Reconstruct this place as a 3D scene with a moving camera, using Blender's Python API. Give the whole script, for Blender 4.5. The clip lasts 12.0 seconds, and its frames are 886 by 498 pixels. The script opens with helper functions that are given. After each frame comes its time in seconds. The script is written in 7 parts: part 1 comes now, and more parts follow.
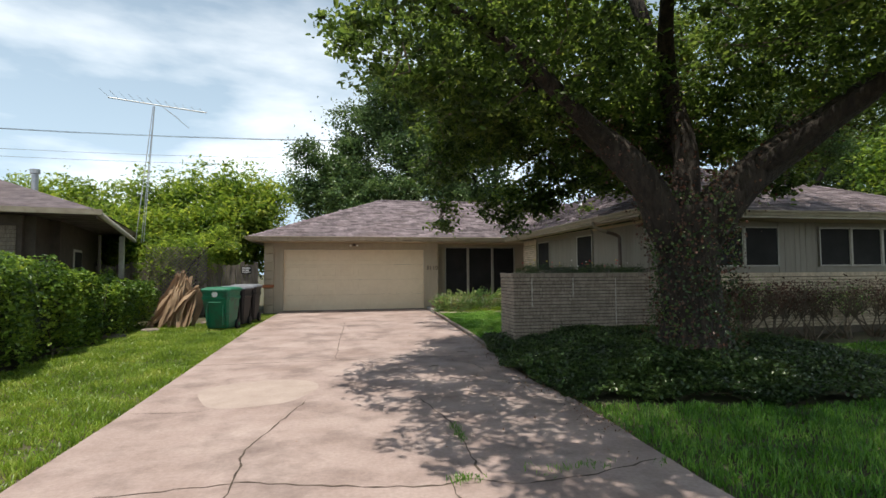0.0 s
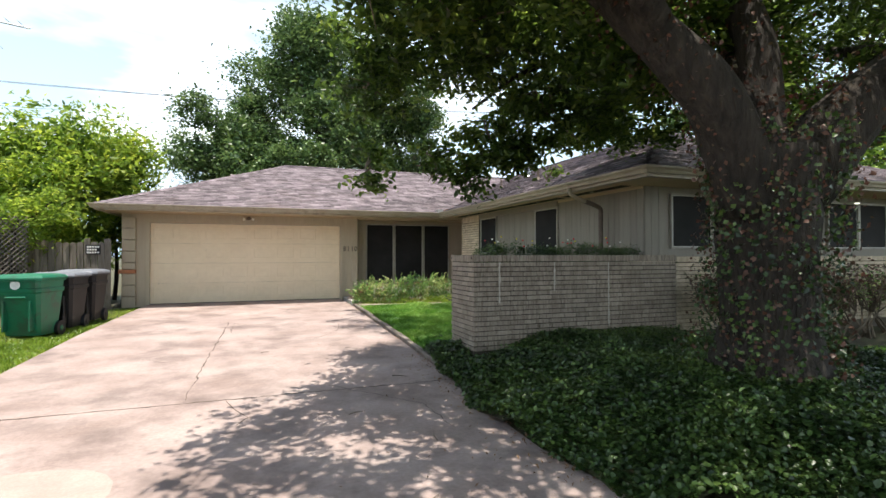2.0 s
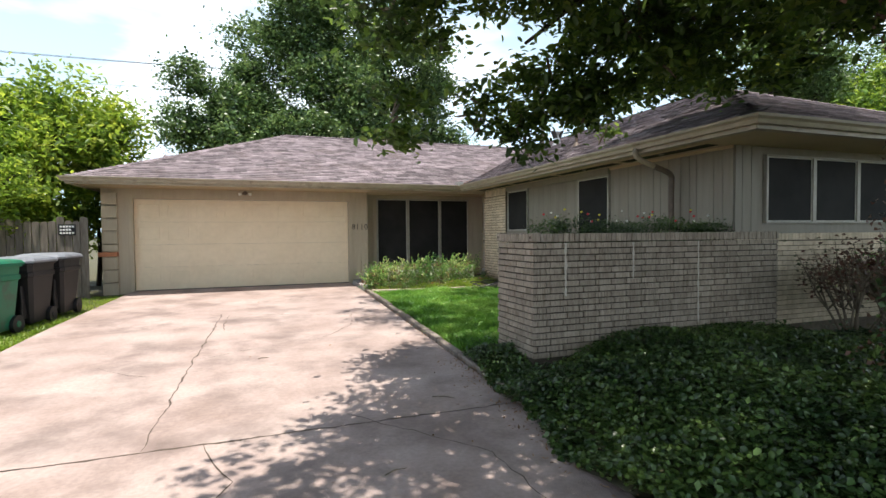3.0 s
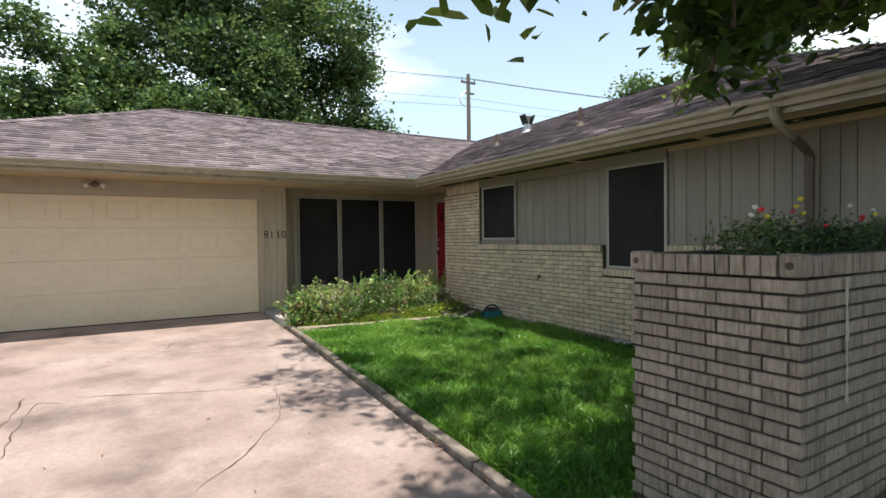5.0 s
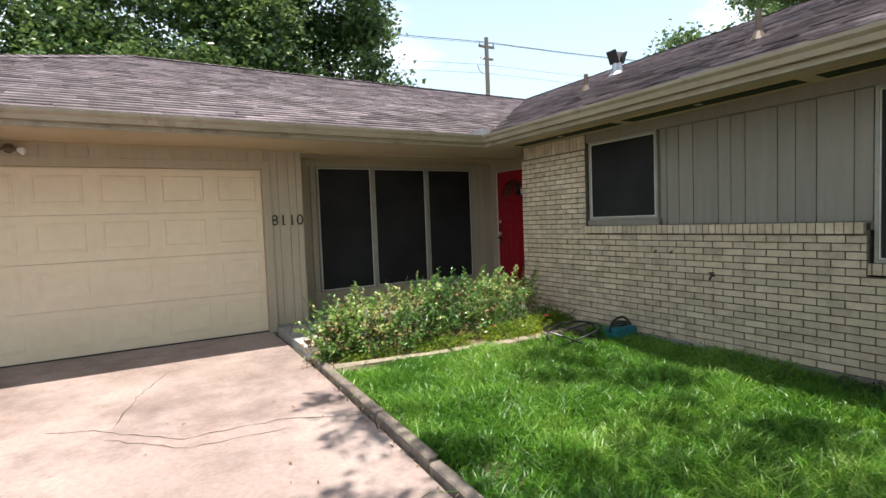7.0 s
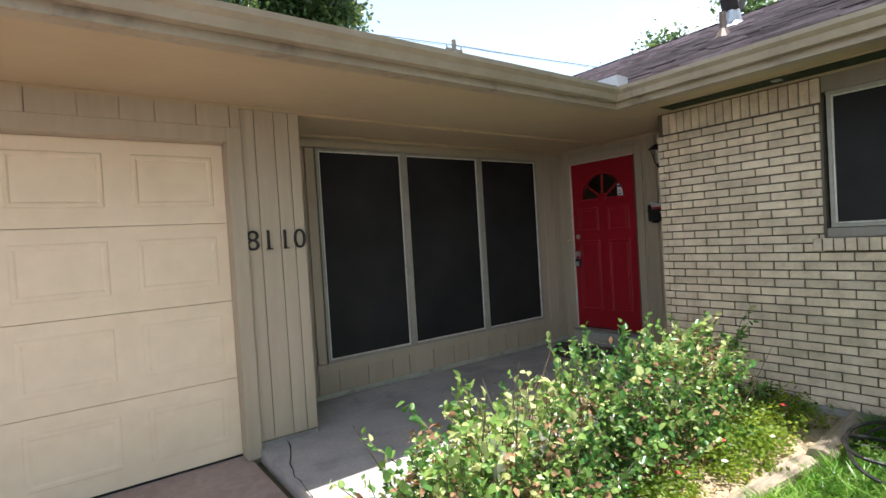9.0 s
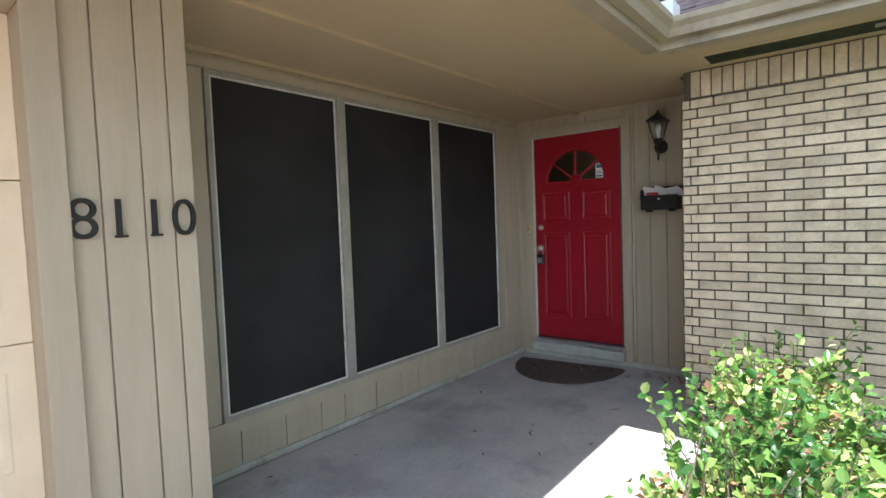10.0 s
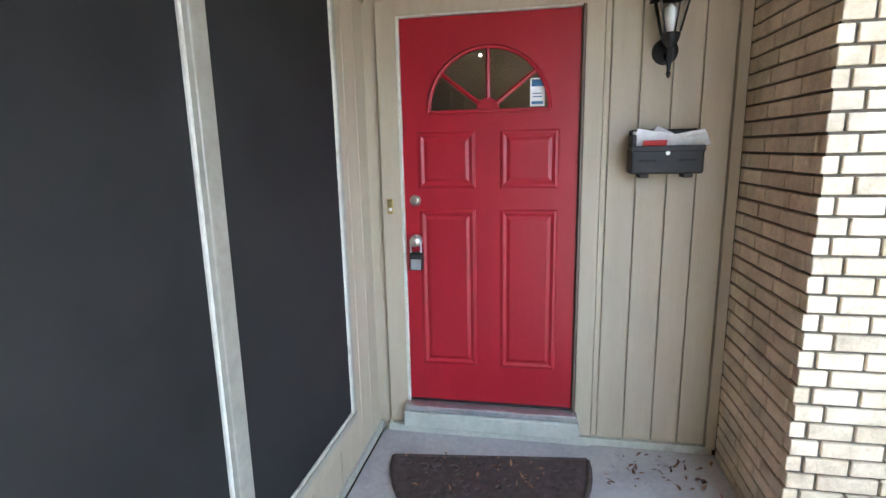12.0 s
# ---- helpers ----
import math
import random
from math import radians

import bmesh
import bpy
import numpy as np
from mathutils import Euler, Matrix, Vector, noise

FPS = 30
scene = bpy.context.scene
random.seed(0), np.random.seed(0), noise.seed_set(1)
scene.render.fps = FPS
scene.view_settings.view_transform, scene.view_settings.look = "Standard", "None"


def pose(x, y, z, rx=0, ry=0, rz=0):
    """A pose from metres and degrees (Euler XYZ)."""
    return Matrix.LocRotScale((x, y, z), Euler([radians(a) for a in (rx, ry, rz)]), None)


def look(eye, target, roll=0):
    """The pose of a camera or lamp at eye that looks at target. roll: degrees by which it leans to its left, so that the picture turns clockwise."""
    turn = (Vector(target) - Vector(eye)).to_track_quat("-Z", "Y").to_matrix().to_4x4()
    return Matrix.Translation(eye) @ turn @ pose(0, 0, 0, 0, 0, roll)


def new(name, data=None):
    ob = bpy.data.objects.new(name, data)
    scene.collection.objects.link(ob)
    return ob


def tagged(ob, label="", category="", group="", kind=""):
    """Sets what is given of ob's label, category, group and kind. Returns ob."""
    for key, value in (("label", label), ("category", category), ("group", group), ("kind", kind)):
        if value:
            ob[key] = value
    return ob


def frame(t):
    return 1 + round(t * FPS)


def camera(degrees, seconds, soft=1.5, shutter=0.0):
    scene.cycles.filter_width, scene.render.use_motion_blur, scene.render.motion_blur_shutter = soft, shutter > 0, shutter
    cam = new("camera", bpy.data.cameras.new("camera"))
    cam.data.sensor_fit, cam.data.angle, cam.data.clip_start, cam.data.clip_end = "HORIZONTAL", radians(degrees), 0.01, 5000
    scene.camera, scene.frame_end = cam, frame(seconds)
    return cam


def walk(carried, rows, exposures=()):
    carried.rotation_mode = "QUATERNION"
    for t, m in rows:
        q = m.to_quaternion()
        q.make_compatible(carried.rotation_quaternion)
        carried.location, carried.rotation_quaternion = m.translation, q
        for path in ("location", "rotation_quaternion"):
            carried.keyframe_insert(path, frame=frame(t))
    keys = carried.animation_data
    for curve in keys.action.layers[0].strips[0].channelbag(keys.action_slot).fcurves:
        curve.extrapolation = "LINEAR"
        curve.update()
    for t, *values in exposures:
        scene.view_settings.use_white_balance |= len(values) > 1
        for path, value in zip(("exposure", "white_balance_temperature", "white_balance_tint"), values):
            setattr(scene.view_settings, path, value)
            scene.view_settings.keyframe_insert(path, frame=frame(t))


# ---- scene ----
cam = camera(81.8, 12.0)
METRES, EYE, TILT, LEAN, TURN = 18.1, 1.5, 0.0, 0.0, -10.7
PATH = [
    (0, (-0.467, -1.96, 1.532), (-0.088, 0.001, 1.625), -0.4),
    (0.5, (-0.367, -1.116, 1.525), (0.206, 0.798, 1.613), -0.4),
    (1, (-0.173, -0.296, 1.506), (0.492, 1.589, 1.563), 0.1),
    (1.5, (-0.086, 0.539, 1.496), (0.61, 2.414, 1.536), 0.4),
    (2, (0.053, 1.411, 1.512), (0.743, 3.288, 1.537), -0.1),
    (2.5, (0.123, 2.292, 1.539), (0.794, 4.176, 1.5), -0.4),
    (3, (0.169, 3.132, 1.527), (0.848, 5.012, 1.465), -0.5),
    (3.2, (0.255, 3.482, 1.531), (0.935, 5.362, 1.477), -0.5),
    (4.8, (0.482, 6.39, 1.571), (1.445, 8.143, 1.532), -0.2),
    (5, (0.541, 6.727, 1.604), (1.554, 8.451, 1.562), -0.7),
    (5.5, (0.693, 7.501, 1.611), (1.853, 9.13, 1.624), -1.0),
    (6, (0.873, 8.307, 1.69), (2.14, 9.854, 1.742), -1.9),
    (6.5, (1.034, 9.032, 1.622), (2.22, 10.641, 1.563), -3.1),
    (7, (1.067, 9.893, 1.622), (2.073, 11.618, 1.513), -2.2),
    (7.2, (1.08, 10.266, 1.629), (2.052, 12.011, 1.523), -2.0),
    (8.8, (1.445, 13.004, 1.674), (2.599, 14.637, 1.621), -3.7),
    (9, (1.535, 13.332, 1.657), (2.726, 14.938, 1.614), -3.5),
    (9.5, (1.657, 14.186, 1.695), (3.004, 15.664, 1.636), -3.0),
    (10, (2.022, 14.942, 1.665), (3.57, 16.205, 1.558), -2.1),
    (10.5, (2.384, 15.651, 1.664), (4.117, 16.64, 1.53), -1.8),
    (11, (2.829, 16.164, 1.708), (4.697, 16.861, 1.55), -1.9),
    (11.5, (3.469, 16.55, 1.755), (5.394, 17.033, 1.501), -2.0),
    (12, (4.118, 16.84, 1.83), (6.047, 17.206, 1.447), -1.2),
]
walk(cam, [(t, look(eye, target, roll)) for t, eye, target, roll in PATH],
     exposures=[(0, 0.0, 6750, 9), (1.0, 0.4, 6700, 9), (2.5, 0.7, 6600, 9), (5.0, 0.42, 6650, 8), (6.0, 0.4, 6650, 7), (7.2, 0.75, 6600, 10), (8.8, 1.0, 6350, 13), (9.5, 1.35, 6200, 10), (10.0, 1.8, 6000, 10.5), (10.5, 2.3, 5750, 10), (11.0, 2.75, 5600, 9.5), (11.5, 2.85, 5600, 9), (12.0, 3.35, 5550, 10.5)])


# ---- world, sun and sky ----
SUN_EL, SUN_AZ = radians(80.5), radians(201)
world = bpy.data.worlds.new("sky")
scene.world = world
world.use_nodes = True
wn, wl = world.node_tree.nodes, world.node_tree.links
wn.clear()
w_out, w_bg, w_sky = wn.new("ShaderNodeOutputWorld"), wn.new("ShaderNodeBackground"), wn.new("ShaderNodeTexSky")
w_sky.sky_type, w_sky.sun_disc, w_sky.sun_elevation, w_sky.sun_rotation = "NISHITA", False, SUN_EL, SUN_AZ
w_sky.air_density, w_sky.dust_density, w_sky.ozone_density = 1.0, 1.2, 1.0
def sky_node(kind, **values):
    """A node of the sky with some of its inputs set."""
    q = wn.new(kind)
    for key, value in values.items():
        q.inputs[key.replace("_", " ")].default_value = value
    return q


w_co, w_sep = wn.new("ShaderNodeTexCoord"), wn.new("ShaderNodeSeparateXYZ")
wl.new(w_co.outputs["Generated"], w_sep.inputs["Vector"])
# haze that thickens towards the horizon
w_haze = sky_node("ShaderNodeMapRange", From_Min=0.0, From_Max=0.85, To_Min=0.92, To_Max=0.0)
w_hmix = wn.new("ShaderNodeMix")
w_hmix.data_type = "RGBA"
w_hmix.inputs["B"].default_value = (9.0, 11.8, 14.4, 1)
wl.new(w_sep.outputs["Z"], w_haze.inputs["Value"])
wl.new(w_haze.outputs["Result"], w_hmix.inputs["Factor"])
wl.new(w_sky.outputs["Color"], w_hmix.inputs["A"])
# thin white clouds, fewer overhead
w_map = sky_node("ShaderNodeMapping", Scale=(1.0, 1.0, 3.2))
w_noise = sky_node("ShaderNodeTexNoise", Scale=2.2, Detail=7)
w_ramp = wn.new("ShaderNodeValToRGB")
w_ramp.color_ramp.elements[0].position, w_ramp.color_ramp.elements[1].position = 0.46, 0.66
w_thin = sky_node("ShaderNodeMapRange", From_Min=0.1, From_Max=0.8, To_Min=0.85, To_Max=0.12)
w_cover, w_mix = wn.new("ShaderNodeMath"), wn.new("ShaderNodeMix")
w_cover.operation = "MULTIPLY"
w_mix.data_type = "RGBA"
w_mix.inputs["B"].default_value = (19.0, 19.6, 20.2, 1)
wl.new(w_co.outputs["Generated"], w_map.inputs["Vector"])
wl.new(w_map.outputs["Vector"], w_noise.inputs["Vector"])
wl.new(w_noise.outputs["Fac"], w_ramp.inputs["Fac"])
wl.new(w_sep.outputs["Z"], w_thin.inputs["Value"])
wl.new(w_ramp.outputs["Color"], w_cover.inputs[0])
wl.new(w_thin.outputs["Result"], w_cover.inputs[1])
wl.new(w_cover.outputs["Value"], w_mix.inputs["Factor"])
wl.new(w_hmix.outputs["Result"], w_mix.inputs["A"])
wl.new(w_mix.outputs["Result"], w_bg.inputs["Color"])
wl.new(w_bg.outputs["Background"], w_out.inputs["Surface"])
w_bg.inputs["Strength"].default_value = 0.085
sun = new("sun", bpy.data.lights.new("sun", "SUN"))
sun.data.energy, sun.data.angle, sun.data.color = 5.0, radians(0.6), (1.0, 0.95, 0.87)
sun.matrix_world = look((0, 0, 40), (0.06 * 40, 0.155 * 40, 0))


# ---- materials ----
def material(name, stops, scale=4.0, rough=0.8, bump=0.2, bump_scale=60.0, fine=30.0, vary=0.0, island=0.0,
             metal=0.0, spec=0.5, translucent=0.0, stretch=(1, 1, 1), stain=None, stain_scale=0.9, stain_at=(0.5, 0.62), bump_dist=0.01, coat=0.0, soft=0.22):
    """Colour from a coarse noise, a fine noise over it, and stains; relief from a noise of its own."""
    m = bpy.data.materials.new(name)
    m.use_nodes = True
    n, l = m.node_tree.nodes, m.node_tree.links
    n.clear()
    out, bsdf, co, mp = n.new("ShaderNodeOutputMaterial"), n.new("ShaderNodeBsdfPrincipled"), n.new("ShaderNodeNewGeometry"), n.new("ShaderNodeMapping")
    mp.inputs["Scale"].default_value = stretch
    l.new(co.outputs["Position"], mp.inputs["Vector"])

    def noise_at(s, detail=5.0, r=0.6):
        q = n.new("ShaderNodeTexNoise")
        q.inputs["Scale"].default_value, q.inputs["Detail"].default_value, q.inputs["Roughness"].default_value = s, detail, r
        l.new(mp.outputs["Vector"], q.inputs["Vector"])
        return q.outputs["Fac"]

    ramp = n.new("ShaderNodeValToRGB")
    els = ramp.color_ramp.elements
    while len(els) < len(stops):
        els.new(0.5)
    for e, (i, c) in zip(els, enumerate(stops)):
        e.position, e.color = 0.3 + 0.4 * i / max(1, len(stops) - 1), (*c, 1)
    l.new(noise_at(scale), ramp.inputs["Fac"])
    colour = ramp.outputs["Color"]

    def tint(colour, fac_socket, low, high):
        mr, hsv = n.new("ShaderNodeMapRange"), n.new("ShaderNodeHueSaturation")
        mr.inputs["To Min"].default_value, mr.inputs["To Max"].default_value = low, high
        l.new(fac_socket, mr.inputs["Value"])
        l.new(mr.outputs["Result"], hsv.inputs["Value"])
        l.new(colour, hsv.inputs["Color"])
        return hsv.outputs["Color"]

    colour = tint(colour, noise_at(fine, 3.0), 1 - soft, 1 + soft)
    if vary:
        info = n.new("ShaderNodeObjectInfo")
        colour = tint(colour, info.outputs["Random"], 1 - vary, 1 + vary)
    if island:
        colour = tint(colour, co.outputs["Random Per Island"], 1 - island, 1 + island)
    if stain:
        sr, mx = n.new("ShaderNodeValToRGB"), n.new("ShaderNodeMix")
        sr.color_ramp.elements[0].position, sr.color_ramp.elements[1].position = stain_at
        l.new(noise_at(stain_scale, 6.0, 0.62), sr.inputs["Fac"])
        mx.data_type = "RGBA"
        mx.inputs["B"].default_value = (*stain, 1)
        l.new(sr.outputs["Color"], mx.inputs["Factor"])
        l.new(colour, mx.inputs["A"])
        colour = mx.outputs["Result"]
    l.new(colour, bsdf.inputs["Base Color"])
    bsdf.inputs["Roughness"].default_value, bsdf.inputs["Metallic"].default_value = rough, metal
    bsdf.inputs["Specular IOR Level"].default_value = spec
    bsdf.inputs["Coat Weight"].default_value = coat
    if bump:
        b = n.new("ShaderNodeBump")
        b.inputs["Strength"].default_value, b.inputs["Distance"].default_value = bump, bump_dist
        l.new(noise_at(bump_scale, 4.0), b.inputs["Height"])
        l.new(b.outputs["Normal"], bsdf.inputs["Normal"])
    shader = bsdf.outputs["BSDF"]
    if translucent:
        tr, ms = n.new("ShaderNodeBsdfTranslucent"), n.new("ShaderNodeMixShader")
        hs = n.new("ShaderNodeHueSaturation")
        hs.inputs["Value"].default_value, hs.inputs["Hue"].default_value = 1.5, 0.485
        l.new(colour, hs.inputs["Color"])
        l.new(hs.outputs["Color"], tr.inputs["Color"])
        ms.inputs["Fac"].default_value = translucent
        l.new(shader, ms.inputs[1])
        l.new(tr.outputs["BSDF"], ms.inputs[2])
        shader = ms.outputs["Shader"]
    l.new(shader, out.inputs["Surface"])
    return m


def leaf_material(name, stops, rough=0.5, translucent=0.35):
    """Leaves differ one from another: colour by island, and slowly through the crown."""
    m = bpy.data.materials.new(name)
    m.use_nodes = True
    n, l = m.node_tree.nodes, m.node_tree.links
    n.clear()
    out, bsdf, geo, ramp = n.new("ShaderNodeOutputMaterial"), n.new("ShaderNodeBsdfPrincipled"), n.new("ShaderNodeNewGeometry"), n.new("ShaderNodeValToRGB")
    q, add = n.new("ShaderNodeTexNoise"), n.new("ShaderNodeMath")
    q.inputs["Scale"].default_value = 1.3
    l.new(geo.outputs["Position"], q.inputs["Vector"])
    add.operation = "MULTIPLY_ADD"
    add.inputs[1].default_value = 0.62
    l.new(geo.outputs["Random Per Island"], add.inputs[0])
    sub = n.new("ShaderNodeMath")
    sub.operation = "MULTIPLY_ADD"
    sub.inputs[1].default_value, sub.inputs[2].default_value = 1.3, -0.46
    l.new(q.outputs["Fac"], sub.inputs[0])
    l.new(sub.outputs["Value"], add.inputs[2])
    els = ramp.color_ramp.elements
    while len(els) < len(stops):
        els.new(0.5)
    for e, (i, c) in zip(els, enumerate(stops)):
        e.position, e.color = 0.02 + 0.96 * i / max(1, len(stops) - 1), (*c, 1)
    l.new(add.outputs["Value"], ramp.inputs["Fac"])
    l.new(ramp.outputs["Color"], bsdf.inputs["Base Color"])
    bsdf.inputs["Roughness"].default_value = rough
    tr, ms, hs = n.new("ShaderNodeBsdfTranslucent"), n.new("ShaderNodeMixShader"), n.new("ShaderNodeHueSaturation")
    hs.inputs["Value"].default_value, hs.inputs["Hue"].default_value = 1.7, 0.48
    l.new(ramp.outputs["Color"], hs.inputs["Color"])
    l.new(hs.outputs["Color"], tr.inputs["Color"])
    ms.inputs["Fac"].default_value = translucent
    l.new(bsdf.outputs["BSDF"], ms.inputs[1])
    l.new(tr.outputs["BSDF"], ms.inputs[2])
    l.new(ms.outputs["Shader"], out.inputs["Surface"])
    return m


M = {}
M["concrete"] = material("driveway_concrete", [(0.26, 0.190, 0.166), (0.355, 0.272, 0.246), (0.42, 0.335, 0.304)], 1.1, 0.85, 0.5, 90, 28, stain=(0.15, 0.11, 0.098), stain_scale=1.3, stain_at=(0.47, 0.74), soft=0.30)
M["patch"] = material("patch_concrete", [(0.34, 0.27, 0.235), (0.42, 0.34, 0.30)], 3, 0.85, 0.2, 120, 45)
M["porch"] = material("porch_concrete", [(0.30, 0.29, 0.29), (0.40, 0.385, 0.38), (0.46, 0.44, 0.43)], 2.2, 0.75, 0.2, 90, 35, stain=(0.24, 0.23, 0.235), stain_scale=1.6, stain_at=(0.55, 0.72))
M["crack"] = material("crack_dirt", [(0.05, 0.036, 0.027), (0.10, 0.074, 0.056)], 9, 0.95, 0.3)
M["soil"] = material("soil", [(0.05, 0.042, 0.026), (0.085, 0.075, 0.04), (0.06, 0.085, 0.025)], 3, 0.95, 0.6, 40)
M["mulch"] = material("mulch", [(0.15, 0.10, 0.06), (0.46, 0.36, 0.25), (0.24, 0.17, 0.11)], 22, 0.95, 0.9, 50)
M["kerb"] = material("kerb_concrete", [(0.13, 0.10, 0.08), (0.28, 0.235, 0.20)], 9, 0.9, 0.5, 60)
M["brick"] = material("cream_brick", [(0.44, 0.35, 0.245), (0.59, 0.478, 0.345), (0.68, 0.568, 0.42)], 7, 0.88, 0.6, 70, 60, vary=0.13, island=0.13, stain=(0.36, 0.31, 0.24), stain_scale=2.3, stain_at=(0.6, 0.78))
M["brick2"] = material("combed_brick", [(0.17, 0.133, 0.102), (0.28, 0.23, 0.182), (0.36, 0.30, 0.243)], 9, 0.9, 0.8, 26, 50, vary=0.16, island=0.16, stretch=(6, 6, 0.8), stain=(0.25, 0.20, 0.155), stain_scale=0.9, stain_at=(0.56, 0.75))
M["mortar"] = material("mortar", [(0.04, 0.032, 0.024), (0.075, 0.06, 0.045)], 12, 0.95, 0.5, 80)
M["mortar_pale"] = material("pale_mortar", [(0.085, 0.069, 0.05), (0.135, 0.112, 0.083)], 12, 0.95, 0.5, 80)
M["foundation"] = material("foundation_concrete", [(0.26, 0.25, 0.235), (0.40, 0.385, 0.36)], 3, 0.9, 0.5, 30, stain=(0.18, 0.15, 0.12))
M["tan"] = material("tan_siding_paint", [(0.39, 0.328, 0.238), (0.435, 0.37, 0.272)], 2.5, 0.6, 0.25, 22, 18, vary=0.04, stretch=(5, 5, 0.5), bump_dist=0.004, soft=0.06)
M["soffit"] = material("soffit_paint", [(0.44, 0.345, 0.215), (0.485, 0.385, 0.25)], 1.6, 0.65, 0.08, 60, 14, bump_dist=0.003, soft=0.06)
M["greysiding"] = material("grey_siding_paint", [(0.225, 0.198, 0.162), (0.27, 0.240, 0.198)], 2.5, 0.65, 0.25, 22, 18, vary=0.05, stretch=(5, 5, 0.5), bump_dist=0.004, soft=0.06)
M["gutter"] = material("gutter_metal_paint", [(0.30, 0.25, 0.18), (0.40, 0.34, 0.25)], 3, 0.45, 0.06, 40, 12, stain=(0.16, 0.125, 0.09), stain_scale=3.5, stain_at=(0.58, 0.74), soft=0.06)
M["garage"] = material("garage_door_paint", [(0.74, 0.61, 0.425), (0.79, 0.66, 0.47)], 2, 0.5, 0.05, 60, 8, bump_dist=0.002, soft=0.06)
M["lime"] = material("lime_stain", [(0.42, 0.38, 0.32), (0.55, 0.50, 0.43)], 12, 0.9, 0.2)
M["screen"] = material("solar_screen", [(0.014, 0.0138, 0.0138), (0.031, 0.0300, 0.0298)], 1.1, 0.7, 0.15, 900, 500, bump_dist=0.001, spec=0.14, soft=0.06)
M["frame"] = material("aluminium_frame", [(0.28, 0.262, 0.22), (0.36, 0.34, 0.288)], 5, 0.45, 0.05, metal=0.1)
M["whiteframe"] = material("weathered_white_trim", [(0.52, 0.50, 0.44), (0.64, 0.615, 0.55)], 8, 0.6, 0.15, stain=(0.36, 0.33, 0.27), stain_scale=9, stain_at=(0.6, 0.7))
M["red"] = material("red_door_paint", [(0.27, 0.003, 0.012), (0.31, 0.004, 0.015)], 2, 0.4, 0.08, 30, 12, stretch=(4, 4, 0.5), bump_dist=0.002, soft=0.06)
M["shingle"] = material("asphalt_shingle", [(0.085, 0.066, 0.075), (0.165, 0.133, 0.143), (0.235, 0.195, 0.207)], 3.5, 0.92, 0.8, 300, 160, vary=0.40, island=0.46, stain=(0.11, 0.08, 0.075), stain_scale=0.8, stain_at=(0.52, 0.8))
M["bark"] = material("oak_bark", [(0.012, 0.009, 0.007), (0.032, 0.024, 0.018), (0.058, 0.045, 0.034)], 6, 0.95, 1.0, 12, 30, stretch=(2.2, 2.2, 0.5), bump_dist=0.05)
M["twig"] = material("twig_bark", [(0.10, 0.075, 0.05), (0.19, 0.15, 0.11)], 12, 0.9, 0.4)
M["fence"] = material("weathered_fence_wood", [(0.13, 0.11, 0.09), (0.25, 0.215, 0.18)], 6, 0.9, 0.5, 24, 30, vary=0.25, stretch=(5, 5, 0.6))
M["log"] = material("weathered_timber", [(0.24, 0.19, 0.14), (0.42, 0.35, 0.27)], 8, 0.9, 0.8, 26, stretch=(0.6, 5, 5))
M["greenplastic"] = material("green_plastic", [(0.008, 0.13, 0.068), (0.012, 0.17, 0.09)], 3, 0.45, 0.1, 40, stain=(0.03, 0.10, 0.06), stain_scale=4, soft=0.06)
M["blackplastic"] = material("black_plastic", [(0.005, 0.005, 0.006), (0.011, 0.011, 0.013)], 4, 0.6, 0.1, 40, soft=0.06)
M["greylid"] = material("grey_lid_plastic", [(0.13, 0.14, 0.16), (0.22, 0.23, 0.26)], 4, 0.5, 0.1, 40, soft=0.06)
M["numeral"] = material("dark_numeral_metal", [(0.008, 0.007, 0.006), (0.014, 0.012, 0.011)], 9, 0.6, 0.1, 60)
M["black"] = material("black_cast_metal", [(0.012, 0.012, 0.012), (0.024, 0.023, 0.022)], 9, 0.5, 0.2, 60, spec=0.3)
M["nickel"] = material("brushed_nickel", [(0.55, 0.52, 0.46), (0.66, 0.63, 0.58)], 9, 0.28, 0.03, metal=1.0)
M["brass"] = material("old_brass", [(0.40, 0.30, 0.12), (0.50, 0.38, 0.18)], 14, 0.4, 0.1, metal=1.0)
M["galv"] = material("galvanised_metal", [(0.42, 0.43, 0.44), (0.55, 0.56, 0.57)], 7, 0.45, 0.1, metal=0.8)
M["paper"] = material("white_paper", [(0.72, 0.71, 0.70), (0.82, 0.81, 0.80)], 8, 0.7, 0)
M["blueprint"] = material("blue_print", [(0.03, 0.11, 0.22), (0.04, 0.14, 0.27)], 8, 0.6, 0)
M["redprint"] = material("red_print", [(0.55, 0.05, 0.05), (0.6, 0.07, 0.06)], 8, 0.6, 0)
M["mat"] = material("brown_rubber_mat", [(0.045, 0.032, 0.028), (0.085, 0.062, 0.055)], 26, 0.9, 0.8, 90, stain=(0.13, 0.10, 0.085), stain_scale=14, stain_at=(0.6, 0.75))
M["threshold"] = material("threshold_paint", [(0.36, 0.36, 0.31), (0.47, 0.47, 0.41)], 4, 0.7, 0.2, stain=(0.20, 0.18, 0.15), stain_scale=5, stain_at=(0.56, 0.7))
M["hall"] = material("hall_wall", [(0.07, 0.058, 0.048), (0.11, 0.092, 0.075)], 2, 0.8, 0)
M["dark"] = material("dark_interior", [(0.02, 0.018, 0.016), (0.03, 0.028, 0.025)], 3, 0.9, 0)
